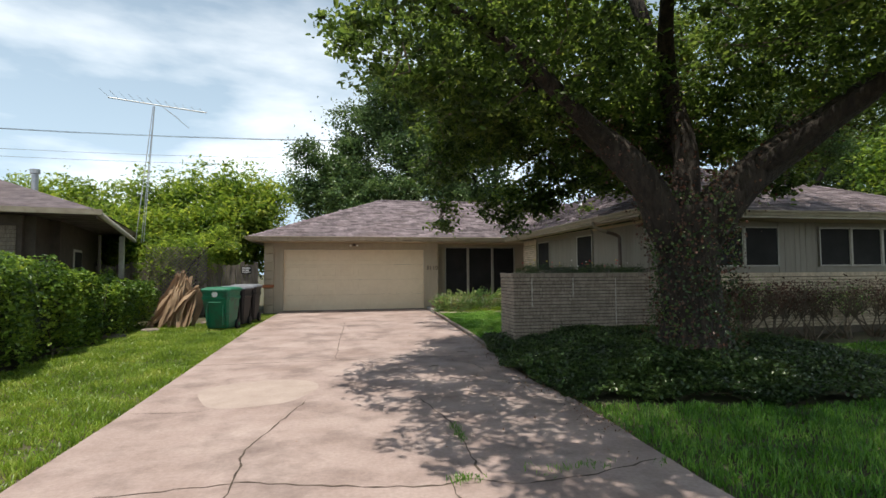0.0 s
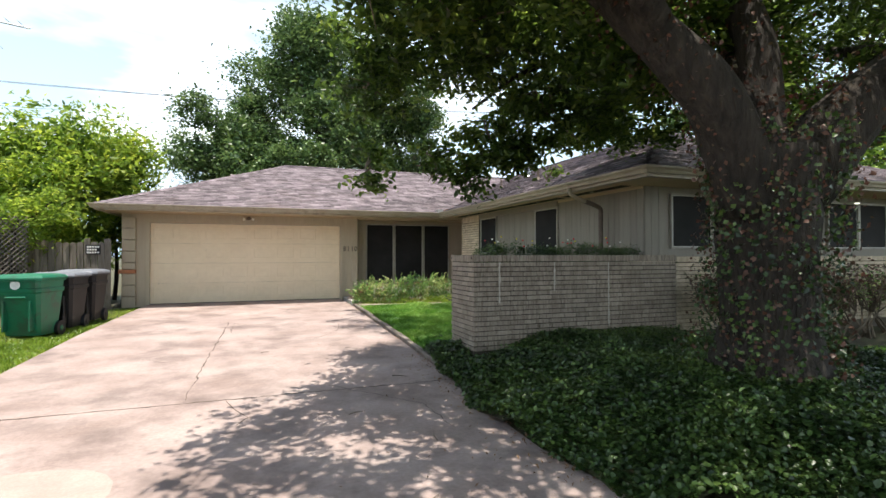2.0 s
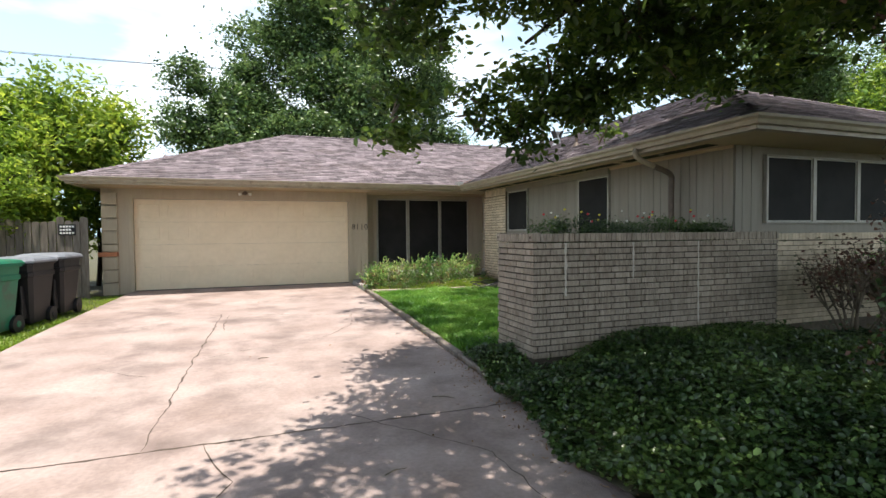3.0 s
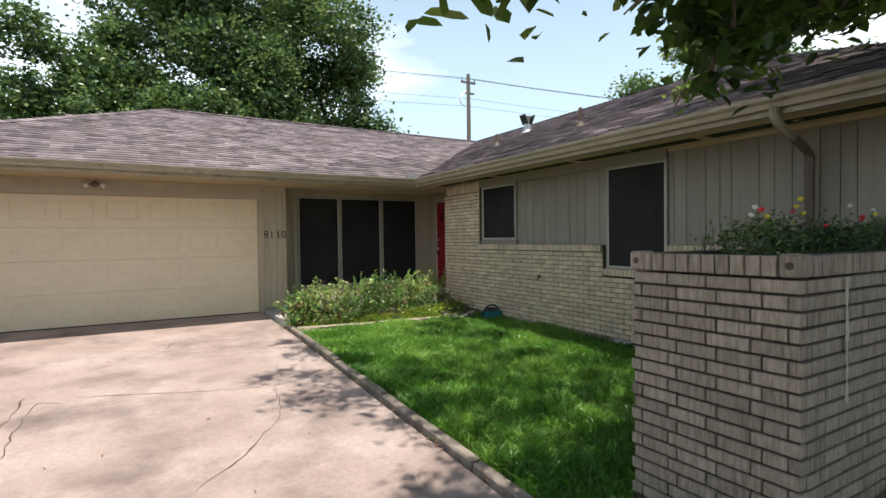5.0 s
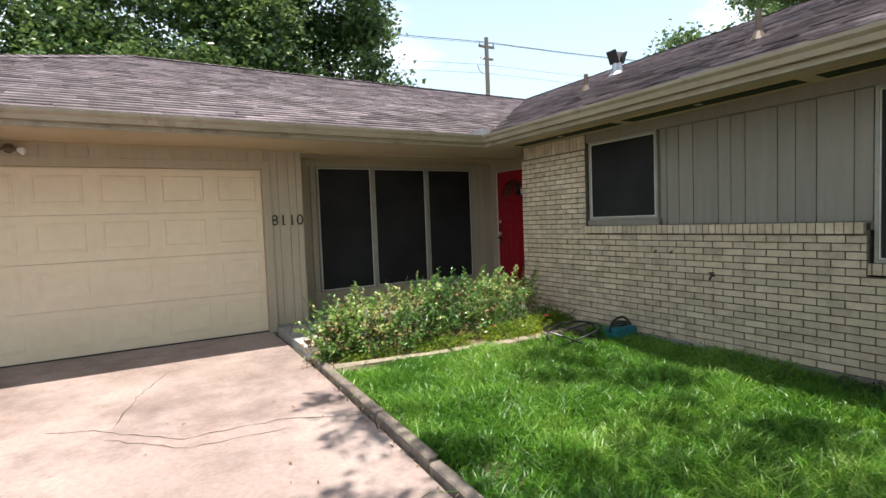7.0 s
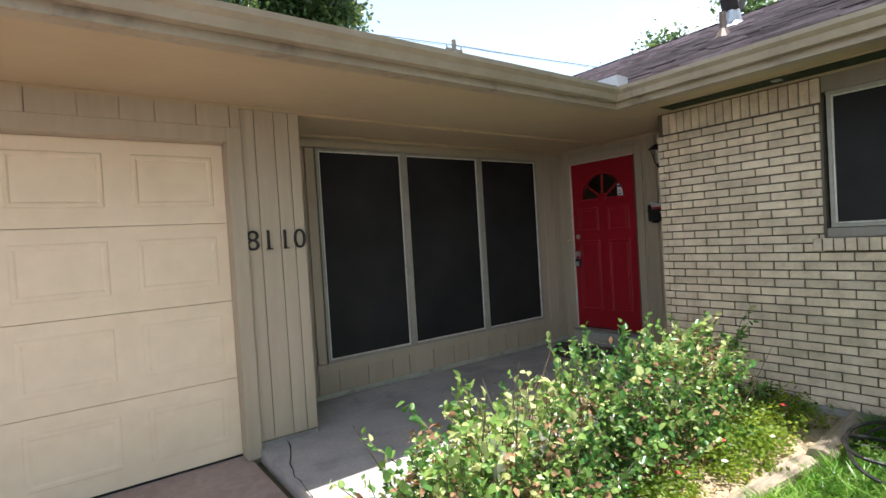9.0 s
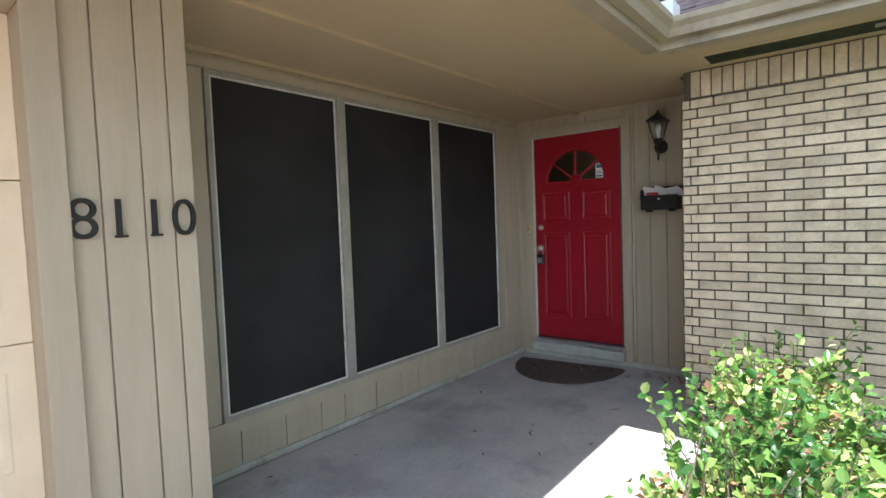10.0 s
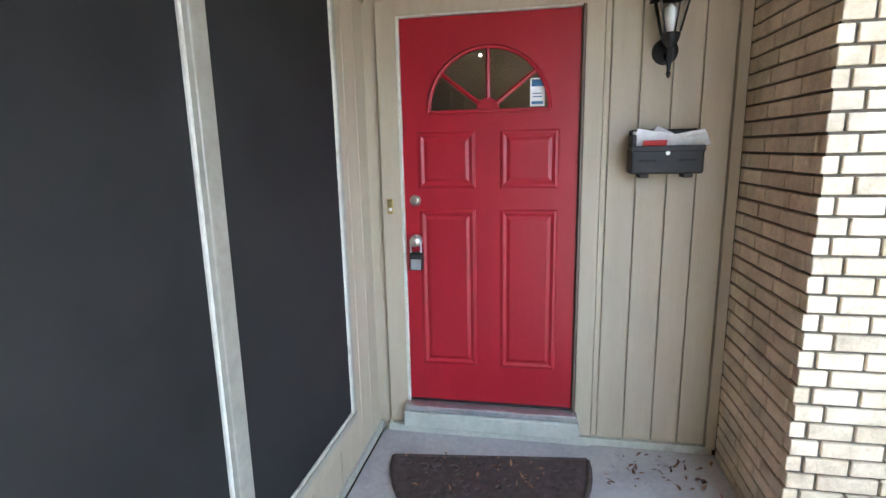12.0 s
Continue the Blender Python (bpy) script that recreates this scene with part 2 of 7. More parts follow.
M["brownwall"] = material("neighbour_wall", [(0.075, 0.058, 0.046), (0.11, 0.085, 0.068)], 5, 0.85, 0.3, 30)
M["pipe"] = material("dark_downspout", [(0.085, 0.06, 0.045), (0.14, 0.10, 0.075)], 7, 0.5, 0.1)
M["hose"] = material("black_hose", [(0.012, 0.012, 0.012), (0.03, 0.03, 0.03)], 20, 0.4, 0)
M["teal"] = material("teal_plastic", [(0.02, 0.16, 0.20), (0.03, 0.20, 0.25)], 9, 0.4, 0.05)
M["pole"] = material("utility_pole_wood", [(0.14, 0.12, 0.10), (0.22, 0.19, 0.16)], 8, 0.9, 0.5)
M["dirtleaf"] = leaf_material("dry_leaves", [(0.10, 0.055, 0.03), (0.22, 0.12, 0.06), (0.32, 0.20, 0.10)], 0.8, 0.1)
M["dead"] = leaf_material("dead_fronds", [(0.17, 0.11, 0.065), (0.34, 0.23, 0.14), (0.46, 0.34, 0.22)], 0.85, 0.15)
M["oakleaf"] = leaf_material("oak_leaves", [(0.018, 0.038, 0.009), (0.042, 0.082, 0.016), (0.085, 0.15, 0.026), (0.19, 0.26, 0.05)], 0.36, 0.58)
M["ivy"] = leaf_material("ivy_leaves", [(0.010, 0.026, 0.008), (0.026, 0.056, 0.014), (0.058, 0.105, 0.024), (0.11, 0.17, 0.04)], 0.34, 0.2)
M["ivydry"] = leaf_material("dying_ivy_leaves", [(0.03, 0.035, 0.012), (0.08, 0.035, 0.022), (0.12, 0.05, 0.03), (0.06, 0.07, 0.03)], 0.5, 0.2)
M["farleaf"] = leaf_material("far_tree_leaves", [(0.016, 0.036, 0.014), (0.045, 0.092, 0.028), (0.095, 0.17, 0.05), (0.20, 0.29, 0.09)], 0.36, 0.3)
M["bamboo"] = leaf_material("bright_shrub_leaves", [(0.045, 0.10, 0.016), (0.11, 0.20, 0.026), (0.20, 0.30, 0.038), (0.36, 0.43, 0.06)], 0.45, 0.6)
# near-black green that stands for shade, in hedge cores and soffit vent slots
M["inside"] = material("dark_inner_shade", [(0.008, 0.010, 0.005), (0.02, 0.03, 0.010), (0.035, 0.05, 0.015)], 14, 0.95, 1.0, 30, bump_dist=0.04)
M["hedgeleaf"] = leaf_material("hedge_leaves", [(0.02, 0.05, 0.010), (0.06, 0.13, 0.018), (0.15, 0.26, 0.03), (0.33, 0.43, 0.06)], 0.45, 0.35)
M["bushleaf"] = leaf_material("variegated_bush_leaves", [(0.025, 0.085, 0.024), (0.065, 0.18, 0.045), (0.20, 0.34, 0.08), (0.74, 0.74, 0.38)], 0.3, 0.4)
M["grassA"] = leaf_material("grass_blades", [(0.028, 0.095, 0.012), (0.068, 0.20, 0.020), (0.135, 0.31, 0.034), (0.32, 0.46, 0.11)], 0.38, 0.35)
M["grassB"] = leaf_material("yellower_grass_blades", [(0.06, 0.12, 0.012), (0.13, 0.23, 0.022), (0.22, 0.34, 0.035), (0.40, 0.44, 0.11)], 0.4, 0.38)
M["flowerred"] = material("red_petals", [(0.55, 0.02, 0.03), (0.65, 0.04, 0.05)], 20, 0.6, 0)
M["flowerwhite"] = material("white_petals", [(0.70, 0.68, 0.62), (0.8, 0.78, 0.72)], 20, 0.6, 0)
M["floweryellow"] = material("yellow_petals", [(0.65, 0.52, 0.05), (0.7, 0.58, 0.08)], 20, 0.6, 0)
M["orange"] = material("orange_brick", [(0.38, 0.15, 0.07), (0.46, 0.19, 0.10)], 9, 0.9, 0.4)


def glass_material(name, tint=(0.9, 0.95, 0.95), rough=0.02):
    m = bpy.data.materials.new(name)
    m.use_nodes = True
    b = m.node_tree.nodes["Principled BSDF"]
    b.inputs["Base Color"].default_value = (*tint, 1)
    b.inputs["Roughness"].default_value, b.inputs["Transmission Weight"].default_value, b.inputs["IOR"].default_value = rough, 1.0, 1.45
    return m


M["glass"] = glass_material("clear_glass")
M["bulb"] = material("frosted_bulb", [(0.75, 0.75, 0.72), (0.8, 0.8, 0.78)], 5, 0.3, 0)


m = bpy.data.materials.new("lit_bulb")
m.use_nodes = True
m.node_tree.nodes["Principled BSDF"].inputs["Emission Color"].default_value = (1.0, 0.72, 0.38, 1)
m.node_tree.nodes["Principled BSDF"].inputs["Emission Strength"].default_value = 3.0
M["litbulb"] = m

# ---- mesh helpers ----
def solid(name, bm, mat, parent=None, label="", smooth=False, kind="", category="", group=""):
    me = bpy.data.meshes.new(name)
    bmesh.ops.recalc_face_normals(bm, faces=bm.faces)
    bm.to_mesh(me)
    bm.free()
    me.materials.append(mat)
    if smooth:
        for p in me.polygons:
            p.use_smooth = True
    ob = new(name, me)
    if parent is not None:
        ob.parent = parent
    return tagged(ob, label, category, group, kind)


def part(name, bm, mat, parent, label="", smooth=False):
    """One mesh under a thing or a part; its coordinates are those of the thing."""
    return solid(name, bm, mat, parent, label, smooth)


def box(bm, a, b, bevel=0.0):
    """A box between two corners, with worn edges if asked."""
    (x0, y0, z0), (x1, y1, z1) = a, b
    v = [bm.verts.new(p) for p in ((x0, y0, z0), (x1, y0, z0), (x1, y1, z0), (x0, y1, z0), (x0, y0, z1), (x1, y0, z1), (x1, y1, z1), (x0, y1, z1))]
    fs = [bm.faces.new([v[i] for i in f]) for f in ((0, 3, 2, 1), (4, 5, 6, 7), (0, 1, 5, 4), (1, 2, 6, 5), (2, 3, 7, 6), (3, 0, 4, 7))]
    if bevel:
        es = list({e for f in fs for e in f.edges})
        bmesh.ops.bevel(bm, geom=es, offset=bevel, segments=1, affect="EDGES")
    return bm


def B(*boxes, bevel=0.0):
    bm = bmesh.new()
    for a, b in boxes:
        box(bm, a, b, bevel)
    return bm


def prism(bm, pts, z0, z1):
    """A flat outline pulled up between two heights; heights may be functions of x and y."""
    f = lambda z, p: z(*p) if callable(z) else z
    lo = [bm.verts.new((*p, f(z0, p))) for p in pts]
    hi = [bm.verts.new((*p, f(z1, p))) for p in pts]
    n = len(pts)
    bm.faces.new(lo[::-1]), bm.faces.new(hi)
    for i in range(n):
        bm.faces.new((lo[i], lo[(i + 1) % n], hi[(i + 1) % n], hi[i]))
    return bm


def tube(bm, pts, radii, sides=8, lump=0.0, caps=True):
    """A round tube along points, its radius given at each."""
    pts = [Vector(p) for p in pts]
    rings, side = [], None
    for i, p in enumerate(pts):
        d = (pts[min(i + 1, len(pts) - 1)] - pts[max(i - 1, 0)]).normalized()
        if side is None:
            side = d.orthogonal().normalized()
        side = (side - d * side.dot(d)).normalized()
        up = d.cross(side)
        ring = []
        for k in range(sides):
            a = 2 * math.pi * k / sides
            r = radii[i] * (1 + lump * noise.noise(Vector((p.x * 1.7 + math.cos(a), p.y * 1.7 + math.sin(a), p.z * 1.3))))
            ring.append(bm.verts.new(p + (side * math.cos(a) + up * math.sin(a)) * r))
        rings.append(ring)
    for a, b in zip(rings, rings[1:]):
        for k in range(sides):
            bm.faces.new((a[k], a[(k + 1) % sides], b[(k + 1) % sides], b[k]))
    if caps:
        bm.faces.new(rings[0][::-1]), bm.faces.new(rings[-1])
    return bm


def bend(points, n=6):
    """A smooth line through the points (Catmull-Rom)."""
    p = [Vector(q) for q in points]
    p = [p[0] * 2 - p[1], *p, p[-1] * 2 - p[-2]]
    out = []
    for i in range(1, len(p) - 2):
        for k in range(n):
            t = k / n
            out.append(0.5 * (2 * p[i] + (p[i + 1] - p[i - 1]) * t + (2 * p[i - 1] - 5 * p[i] + 4 * p[i + 1] - p[i + 2]) * t * t + (3 * p[i] - p[i - 1] - 3 * p[i + 1] + p[i + 2]) * t ** 3))
    return out + [p[-2]]


def lerp_list(a, b, n):
    return [a + (b - a) * i / (n - 1) for i in range(n)]


def thing(name, at, label, category, group="", kind=""):
    e = new(name)
    e.empty_display_size = 0.2
    e.location = at
    return tagged(e, label, category, group, kind)


def at_origin(ob_parent, ob):
    """Put a part made in world metres under a thing that stands elsewhere."""
    ob.parent = ob_parent
    ob.location = Vector(ob.location) - ob_parent.location
    return ob


rng = np.random.default_rng(7)


def leaf_mesh(name, centres, length, width, mat, parent=None, label="", category="", kind="", normals=None, droop=0.0, fold=0.25, up_bias=0.35, stalk=None, size_var=0.35, wiggle=1.0, oval=False):
    """Many small folded leaves, one mesh. centres: N x 3."""
    c = np.asarray(centres, float)
    n = len(c)
    if stalk is None:
        d = rng.normal(size=(n, 3))
        d[:, 2] = d[:, 2] * 0.6 - droop
    else:
        d = np.asarray(stalk, float) + rng.normal(size=(n, 3)) * 0.25 * wiggle
    d /= np.linalg.norm(d, axis=1)[:, None]
    up = rng.normal(size=(n, 3)) * 0.6
    if normals is None:
        up[:, 2] += up_bias * 2
    else:
        up += np.asarray(normals) * 1.6
    side = np.cross(d, up)
    side /= np.linalg.norm(side, axis=1)[:, None] + 1e-9
    nrm = np.cross(side, d)
    s = (1 + size_var * rng.uniform(-1, 1, n))[:, None]
    base, tip = c - d * length * 0.5 * s, c + d * length * 0.5 * s
    mid = c - d * length * 0.05 * s
    left, right = mid + side * width * 0.5 * s + nrm * width * fold * s, mid - side * width * 0.5 * s + nrm * width * fold * s
    if oval:
        # six corners, two quads folded along the midrib
        lo, hi = c - d * length * 0.22 * s, c + d * length * 0.22 * s
        off = (side + nrm * fold * 2) * width * 0.5 * s
        off2 = (-side + nrm * fold * 2) * width * 0.5 * s
        verts = np.stack([base, lo + off * 0.92, hi + off * 0.78, tip, hi + off2 * 0.78, lo + off2 * 0.92], 1).reshape(-1, 3)
        corner, step = np.array([[0, 3, 2, 1], [0, 5, 4, 3]]), 6
    else:
        verts = np.stack([base, left, tip, right], 1).reshape(-1, 3)
        corner, step = np.array([[0, 2, 1], [0, 3, 2]]), 4
    sides = corner.shape[1]
    loops = (np.arange(n)[:, None] * step + corner.reshape(1, -1)).reshape(-1)
    me = bpy.data.meshes.new(name)
    me.vertices.add(len(verts))
    me.vertices.foreach_set("co", verts.astype(np.float32).ravel())
    me.loops.add(len(loops))
    me.loops.foreach_set("vertex_index", loops.astype(np.int32))
    me.polygons.add(n * 2)
    me.polygons.foreach_set("loop_start", np.arange(0, len(loops), sides, dtype=np.int32))
    me.update(calc_edges=True)
    me.materials.append(mat)
    ob = new(name, me)
    if parent is not None:
        ob.parent = parent
    return tagged(ob, label, category, "", kind)


def clumps(blobs, per, spread, seed=0):
    """Leaf places in loose clumps inside ellipsoids: (centre, radii, number of clumps)."""
    g = np.random.default_rng(seed)
    out = []
    for c, r, n in blobs:
        v = g.normal(size=(n, 3))
        v /= np.linalg.norm(v, axis=1)[:, None]
        v *= (g.uniform(0.15, 1, n) ** 0.45)[:, None]
        cc = np.array(c) + v * np.array(r)
        sp = spread * g.uniform(0.5, 1.3, (n, 1, 1))
        pts = cc[:, None, :] + g.normal(size=(n, per, 3)) * sp * np.array([1, 1, 0.6])
        out.append(pts.reshape(-1, 3))
    return np.concatenate(out)


# ---- ground ----
def base_z(y):
    """The drive climbs gently towards the garage."""
    return min(0.2, max(0.0, (y - 4.0) * 0.0155))


def edge_x(y):
    """The right edge of the drive."""
    xs = [(-40, 2.3), (1.2, 2.12), (4, 2.27), (5, 2.12), (8, 2.3), (12, 2.42), (15.2, 2.5), (40, 2.5)]
    for (ya, xa), (yb, xb) in zip(xs, xs[1:]):
        if ya <= y <= yb:
            return xa + (xb - xa) * (y - ya) / (yb - ya)
    return 2.4


def ground_z(x, y):
    z = base_z(y) - 0.03
    if x > 2.3:
        z += 0.05 * min(1, (x - 2.3) / 1.5) + 0.018 * noise.noise(Vector((x * 0.9, y * 0.9, 0)))
        z += 0.10 * math.exp(-((x - 4.7) ** 2 + (y - 5.6) ** 2) / 5.0)
    if x < -2.9:
        z += 0.04 * min(1, (-2.9 - x) / 2.0) + 0.03 * noise.noise(Vector((x * 0.8, y * 0.8, 3)))
    return z


def ground_sheet():
    xs = [-900, -300, -100, -45, -25] + [-16 + 0.5 * i for i in range(69)] + [25, 45, 100, 300, 900]
    ys = [-900, -300, -100, -40, -20] + [-10 + 0.5 * i for i in range(75)] + [40, 60, 120, 300, 900]
    bm = bmesh.new()
    g = [[bm.verts.new((x, y, ground_z(x, y) - 0.02)) for x in xs] for y in ys]
    for j in range(len(ys) - 1):
        for i in range(len(xs) - 1):
            bm.faces.new((g[j][i], g[j][i + 1], g[j + 1][i + 1], g[j + 1][i]))
    solid("ground", bm, M["soil"], kind="structure", label="dark soil under the lawns and beds", category="ground", smooth=True)


ground_sheet()

# the drive: slabs with joints between them
drive = tagged(new("road"), "cracked pinkish concrete driveway in slabs", "driveway", "", "structure")
drive.name = "driveway"
JOINTS = [-14, -8.0, -2.9, 7.07, 17.2]
for a, b in zip(JOINTS, JOINTS[1:]):
    ys = lerp_list(a + 0.006, b - 0.006, 24)
    left = [(-2.85 if y < 12.2 else -2.85 + (y - 12.2) * 0.04, y) for y in ys]
    right = [(edge_x(y) + 0.025 * noise.noise(Vector((0, y * 2.5, 1))), y) for y in ys]
    bm = bmesh.new()
    prev = None
    for (x0, y0), (x1, y1) in zip(left, right):
        row = [bm.verts.new((x, y0, z)) for x, z in ((x0, base_z(y0) - 0.12), (x0, base_z(y0)), (x1, base_z(y0)), (x1, base_z(y0) - 0.12))]
        if prev:
            for k in range(3):
                bm.faces.new((prev[k], prev[k + 1], row[k + 1], row[k]))
        else:
            bm.faces.new(row)
        prev = row
    bm.faces.new(prev[::-1])
    part("slab", bm, M["concrete"], drive)


def crack(name, pts, parent, width=0.012, seed=1, z=base_z, mat="crack", dz=0.0025):
    """A wandering crack: a thin dark strip, wider and narrower along its way."""
    g = random.Random(seed)
    bm = bmesh.new()
    line = []
    for (xa, ya), (xb, yb) in zip(pts, pts[1:]):
        k = max(2, int(math.hypot(xb - xa, yb - ya) / 0.09))
        for i in range(k):
            t = i / k
            line.append((xa + (xb - xa) * t + g.uniform(-.018, .018), ya + (yb - ya) * t + g.uniform(-.018, .018)))
    line.append(pts[-1])
    prev = None
    for i, (x, y) in enumerate(line):
        xn, yn = line[min(i + 1, len(line) - 1)]
        xp, yp = line[max(i - 1, 0)]
        dx, dy = xn - xp, yn - yp
        l = math.hypot(dx, dy) or 1
        w = 0.85 * width * g.uniform(0.25, 1.4) * (0.3 if i in (0, len(line) - 1) else 1)
        zz = z(y) + dz
        cur = (bm.verts.new((x - dy / l * w / 2, y + dx / l * w / 2, zz)), bm.verts.new((x + dy / l * w / 2, y - dx / l * w / 2, zz)))
        if prev:
            bm.faces.new((prev[0], prev[1], cur[1], cur[0]))
        prev = cur
    return part(name, bm, M[mat], parent)


# ---- kerb along the lawn ----
kerb = tagged(new("kerb"), "worn concrete edging strip between driveway and lawn", "kerb", "", "structure")
y = 6.4
while y < 15.1:
    l = 0.62 + 0.25 * random.random()
    x0, x1 = edge_x(y) + 0.03, edge_x(min(15.2, y + l)) + 0.03
    bm = bmesh.new()
    h = 0.035 + 0.03 * random.random()
    pts = [(x0, y + 0.01), (x1, min(15.2, y + l) - 0.01), (x1 + 0.085, min(15.2, y + l) - 0.01), (x0 + 0.085, y + 0.01)]
    prism(bm, pts, lambda x, yy: base_z(yy) - 0.08, lambda x, yy: base_z(yy) + h)
    bmesh.ops.bevel(bm, geom=[e for e in bm.edges], offset=0.012, segments=1, affect="EDGES")
    part("kerbstone", bm, M["kerb"], kerb)
    y += l

# ---- porch slab ----
porch = tagged(solid("floor", prism(bmesh.new(), [(2.56, 15.62), (6.0, 15.62), (6.0, 15.935), (6.70, 15.935), (6.70, 17.69), (3.02, 17.69), (3.02, 17.02), (2.56, 17.02)], 0.0, 0.26), M["porch"]), "stained grey concrete porch slab", "floor", "", "structure")

# ---- house shell ----
WX, WS, EX, SY = 6.0, 8.1, 14.0, 7.25
Z_S, Z_E = 2.66, 2.79     # soffit and top of the gutter
E_W, E_G, E_L, E_R = 5.31, 15.88, -3.61, 14.7    # eave lines
house = thing("house", (0, 0, 0), "single-storey cream brick and tan board house with hipped shingle roof", "house")


def wall(name, a, b, mat, label=""):
    return part(name, B((a, b)), M[mat], house, label)


wall("wall", (-3.25, 17.0, 0.0), (-2.62, 17.2, Z_S), "tan")
wall("wall", (-2.62, 17.0, 2.42), (2.49, 17.2, Z_S), "tan")
wall("wall", (2.49, 17.03, 0.0), (3.0, 17.2, Z_S), "tan")
wall("wall", (2.98, 17.2, 0.0), (3.02, 17.73, Z_S), "tan")
wall("wall", (-3.25, 17.2, 0.0), (-3.05, 25.9, Z_S), "tan")
wall("wall", (-3.25, 25.9, 0.0), (EX, 26.1, Z_S), "tan")
wall("wall", (EX - 0.2, WS + 0.2, 0.0), (EX, 25.9, Z_S), "tan")
# screens wall with its opening
wall("wall", (3.02, 17.73, 0.0), (6.74, 17.85, 0.58), "tan")
wall("wall", (3.02, 17.73, 2.54), (6.74, 17.85, Z_S), "tan")
wall("wall", (3.02, 17.73, 0.58), (3.40, 17.85, 2.54), "tan")
wall("wall", (6.26, 17.73, 0.58), (6.74, 17.85, 2.54), "tan")
# door wall with its opening
wall("wall", (6.74, 15.935, 0.0), (6.86, 16.62, Z_S), "tan")
wall("wall", (6.74, 17.57, 0.0), (6.86, 17.85, Z_S), "tan")
wall("wall", (6.74, 16.62, 2.49), (6.86, 17.57, Z_S), "tan")
wall("wall", (6.74, 16.62, 0.0), (6.86, 17.57, 0.40), "tan")
# brick backing: mortar walls, openings cut by building round them
MX = WX + 0.013
mort = lambda a, b: wall("mortar_wall", a, b, "mortar_pale")
mort((MX, WS + 0.012, 0.26), (MX + 0.18, 15.923, 1.05))
mort((MX, 11.68, 1.05), (MX + 0.18, 15.923, 1.42))
mort((MX, WS + 0.012, 1.05), (MX + 0.18, 10.71, 1.42))
mort((MX, 14.66, 1.42), (MX + 0.18, 15.923, Z_S))
mort((MX + 0.18, 15.74, 0.26), (6.74, 15.923, Z_S))
mort((MX + 0.18, WS + 0.012, 0.0), (EX - 0.2, WS + 0.18, 1.42))
mort((13.3, WS + 0.012, 1.42), (EX - 0.2, WS + 0.18, Z_S))
wall("foundation", (WX + 0.03, WS + 0.03, -0.1), (WX + 0.2, 15.90, 0.26), "foundation", "rough grey concrete foundation strip")
wall("foundation", (WX - 0.012, WS + 0.0, -0.1), (WX + 0.03, 15.93, 0.235), "foundation")


def boards(a0, a1, z0, z1, plane, axis, mat, widths, parent=house, thick=0.014, gap=0.006, face=-1):
    """Vertical boards side by side, grooves between. axis 'x': they stand on a line along x at y = plane."""
    p, i = a0, 0
    while p < a1 - 0.01:
        q = min(a1, p + widths[i % len(widths)])
        lo, hi = sorted((plane, plane + face * thick))
        a, b = ((p + gap / 2, lo, z0), (q - gap / 2, hi, z1)) if axis == "x" else ((lo, p + gap / 2, z0), (hi, q - gap / 2, z1))
        part("board", B((a, b), bevel=0.002), M[mat], parent)
        p, i = q, i + 1


# board walls
boards(2.57, 3.0, 0.30, Z_S, 17.03, "x", "tan", (0.10, 0.14, 0.105, 0.085))
wall("wall_base", (2.57, 17.015, 0.17), (2.99, 17.03, 0.29), "foundation")
boards(-2.62, 2.57, 2.50, Z_S, 17.0, "x", "tan", (0.19, 0.24, 0.21))
boards(6.27, 6.70, 0.30, Z_S, 17.73, "x", "tan", (0.14, 0.15))
boards(3.04, 6.27, 0.30, 0.555, 17.73, "x", "tan", (0.27, 0.2, 0.3))
boards(15.98, 16.55, 0.30, Z_S, 6.74, "y", "tan", (0.135, 0.13, 0.14))
boards(16.62, 17.57, 2.56, Z_S, 6.74, "y", "tan", (0.2, 0.16))
wall("trim", (3.04, 17.70, 0.262), (6.72, 17.73, 0.30), "threshold")
wall("trim", (6.70, 15.96, 0.262), (6.74, 16.55, 0.30), "threshold", "scuffed blue-grey painted base strip")
wall("trim", (6.70, 15.935, 0.29), (6.74, 15.98, Z_S), "tan")
# grey boards of the wing, between and beside its windows
wall("wall", (WX + 0.10, 8.2, 1.40), (WX + 0.18, 10.71, Z_S), "greysiding")
wall("wall", (WX + 0.10, 11.66, 1.40), (WX + 0.18, 13.64, Z_S), "greysiding")
wall("wall", (WX + 0.10, 10.71, 2.54), (WX + 0.18, 14.66, Z_S), "greysiding")
wall("wall", (WX + 0.10, 13.64, 1.40), (WX + 0.18, 14.66, 1.56), "greysiding")
boards(8.2, 10.71, 1.49, Z_S, WX + 0.10, "y", "greysiding", (0.165, 0.15, 0.29, 0.13, 0.165, 0.24))
boards(11.68, 13.62, 1.49, Z_S, WX + 0.10, "y", "greysiding", (0.13, 0.27, 0.165, 0.15, 0.29, 0.14))
wall("trim", (WX + 0.02, 10.71, 2.545), (WX + 0.10, 14.66, Z_S), "greysiding")
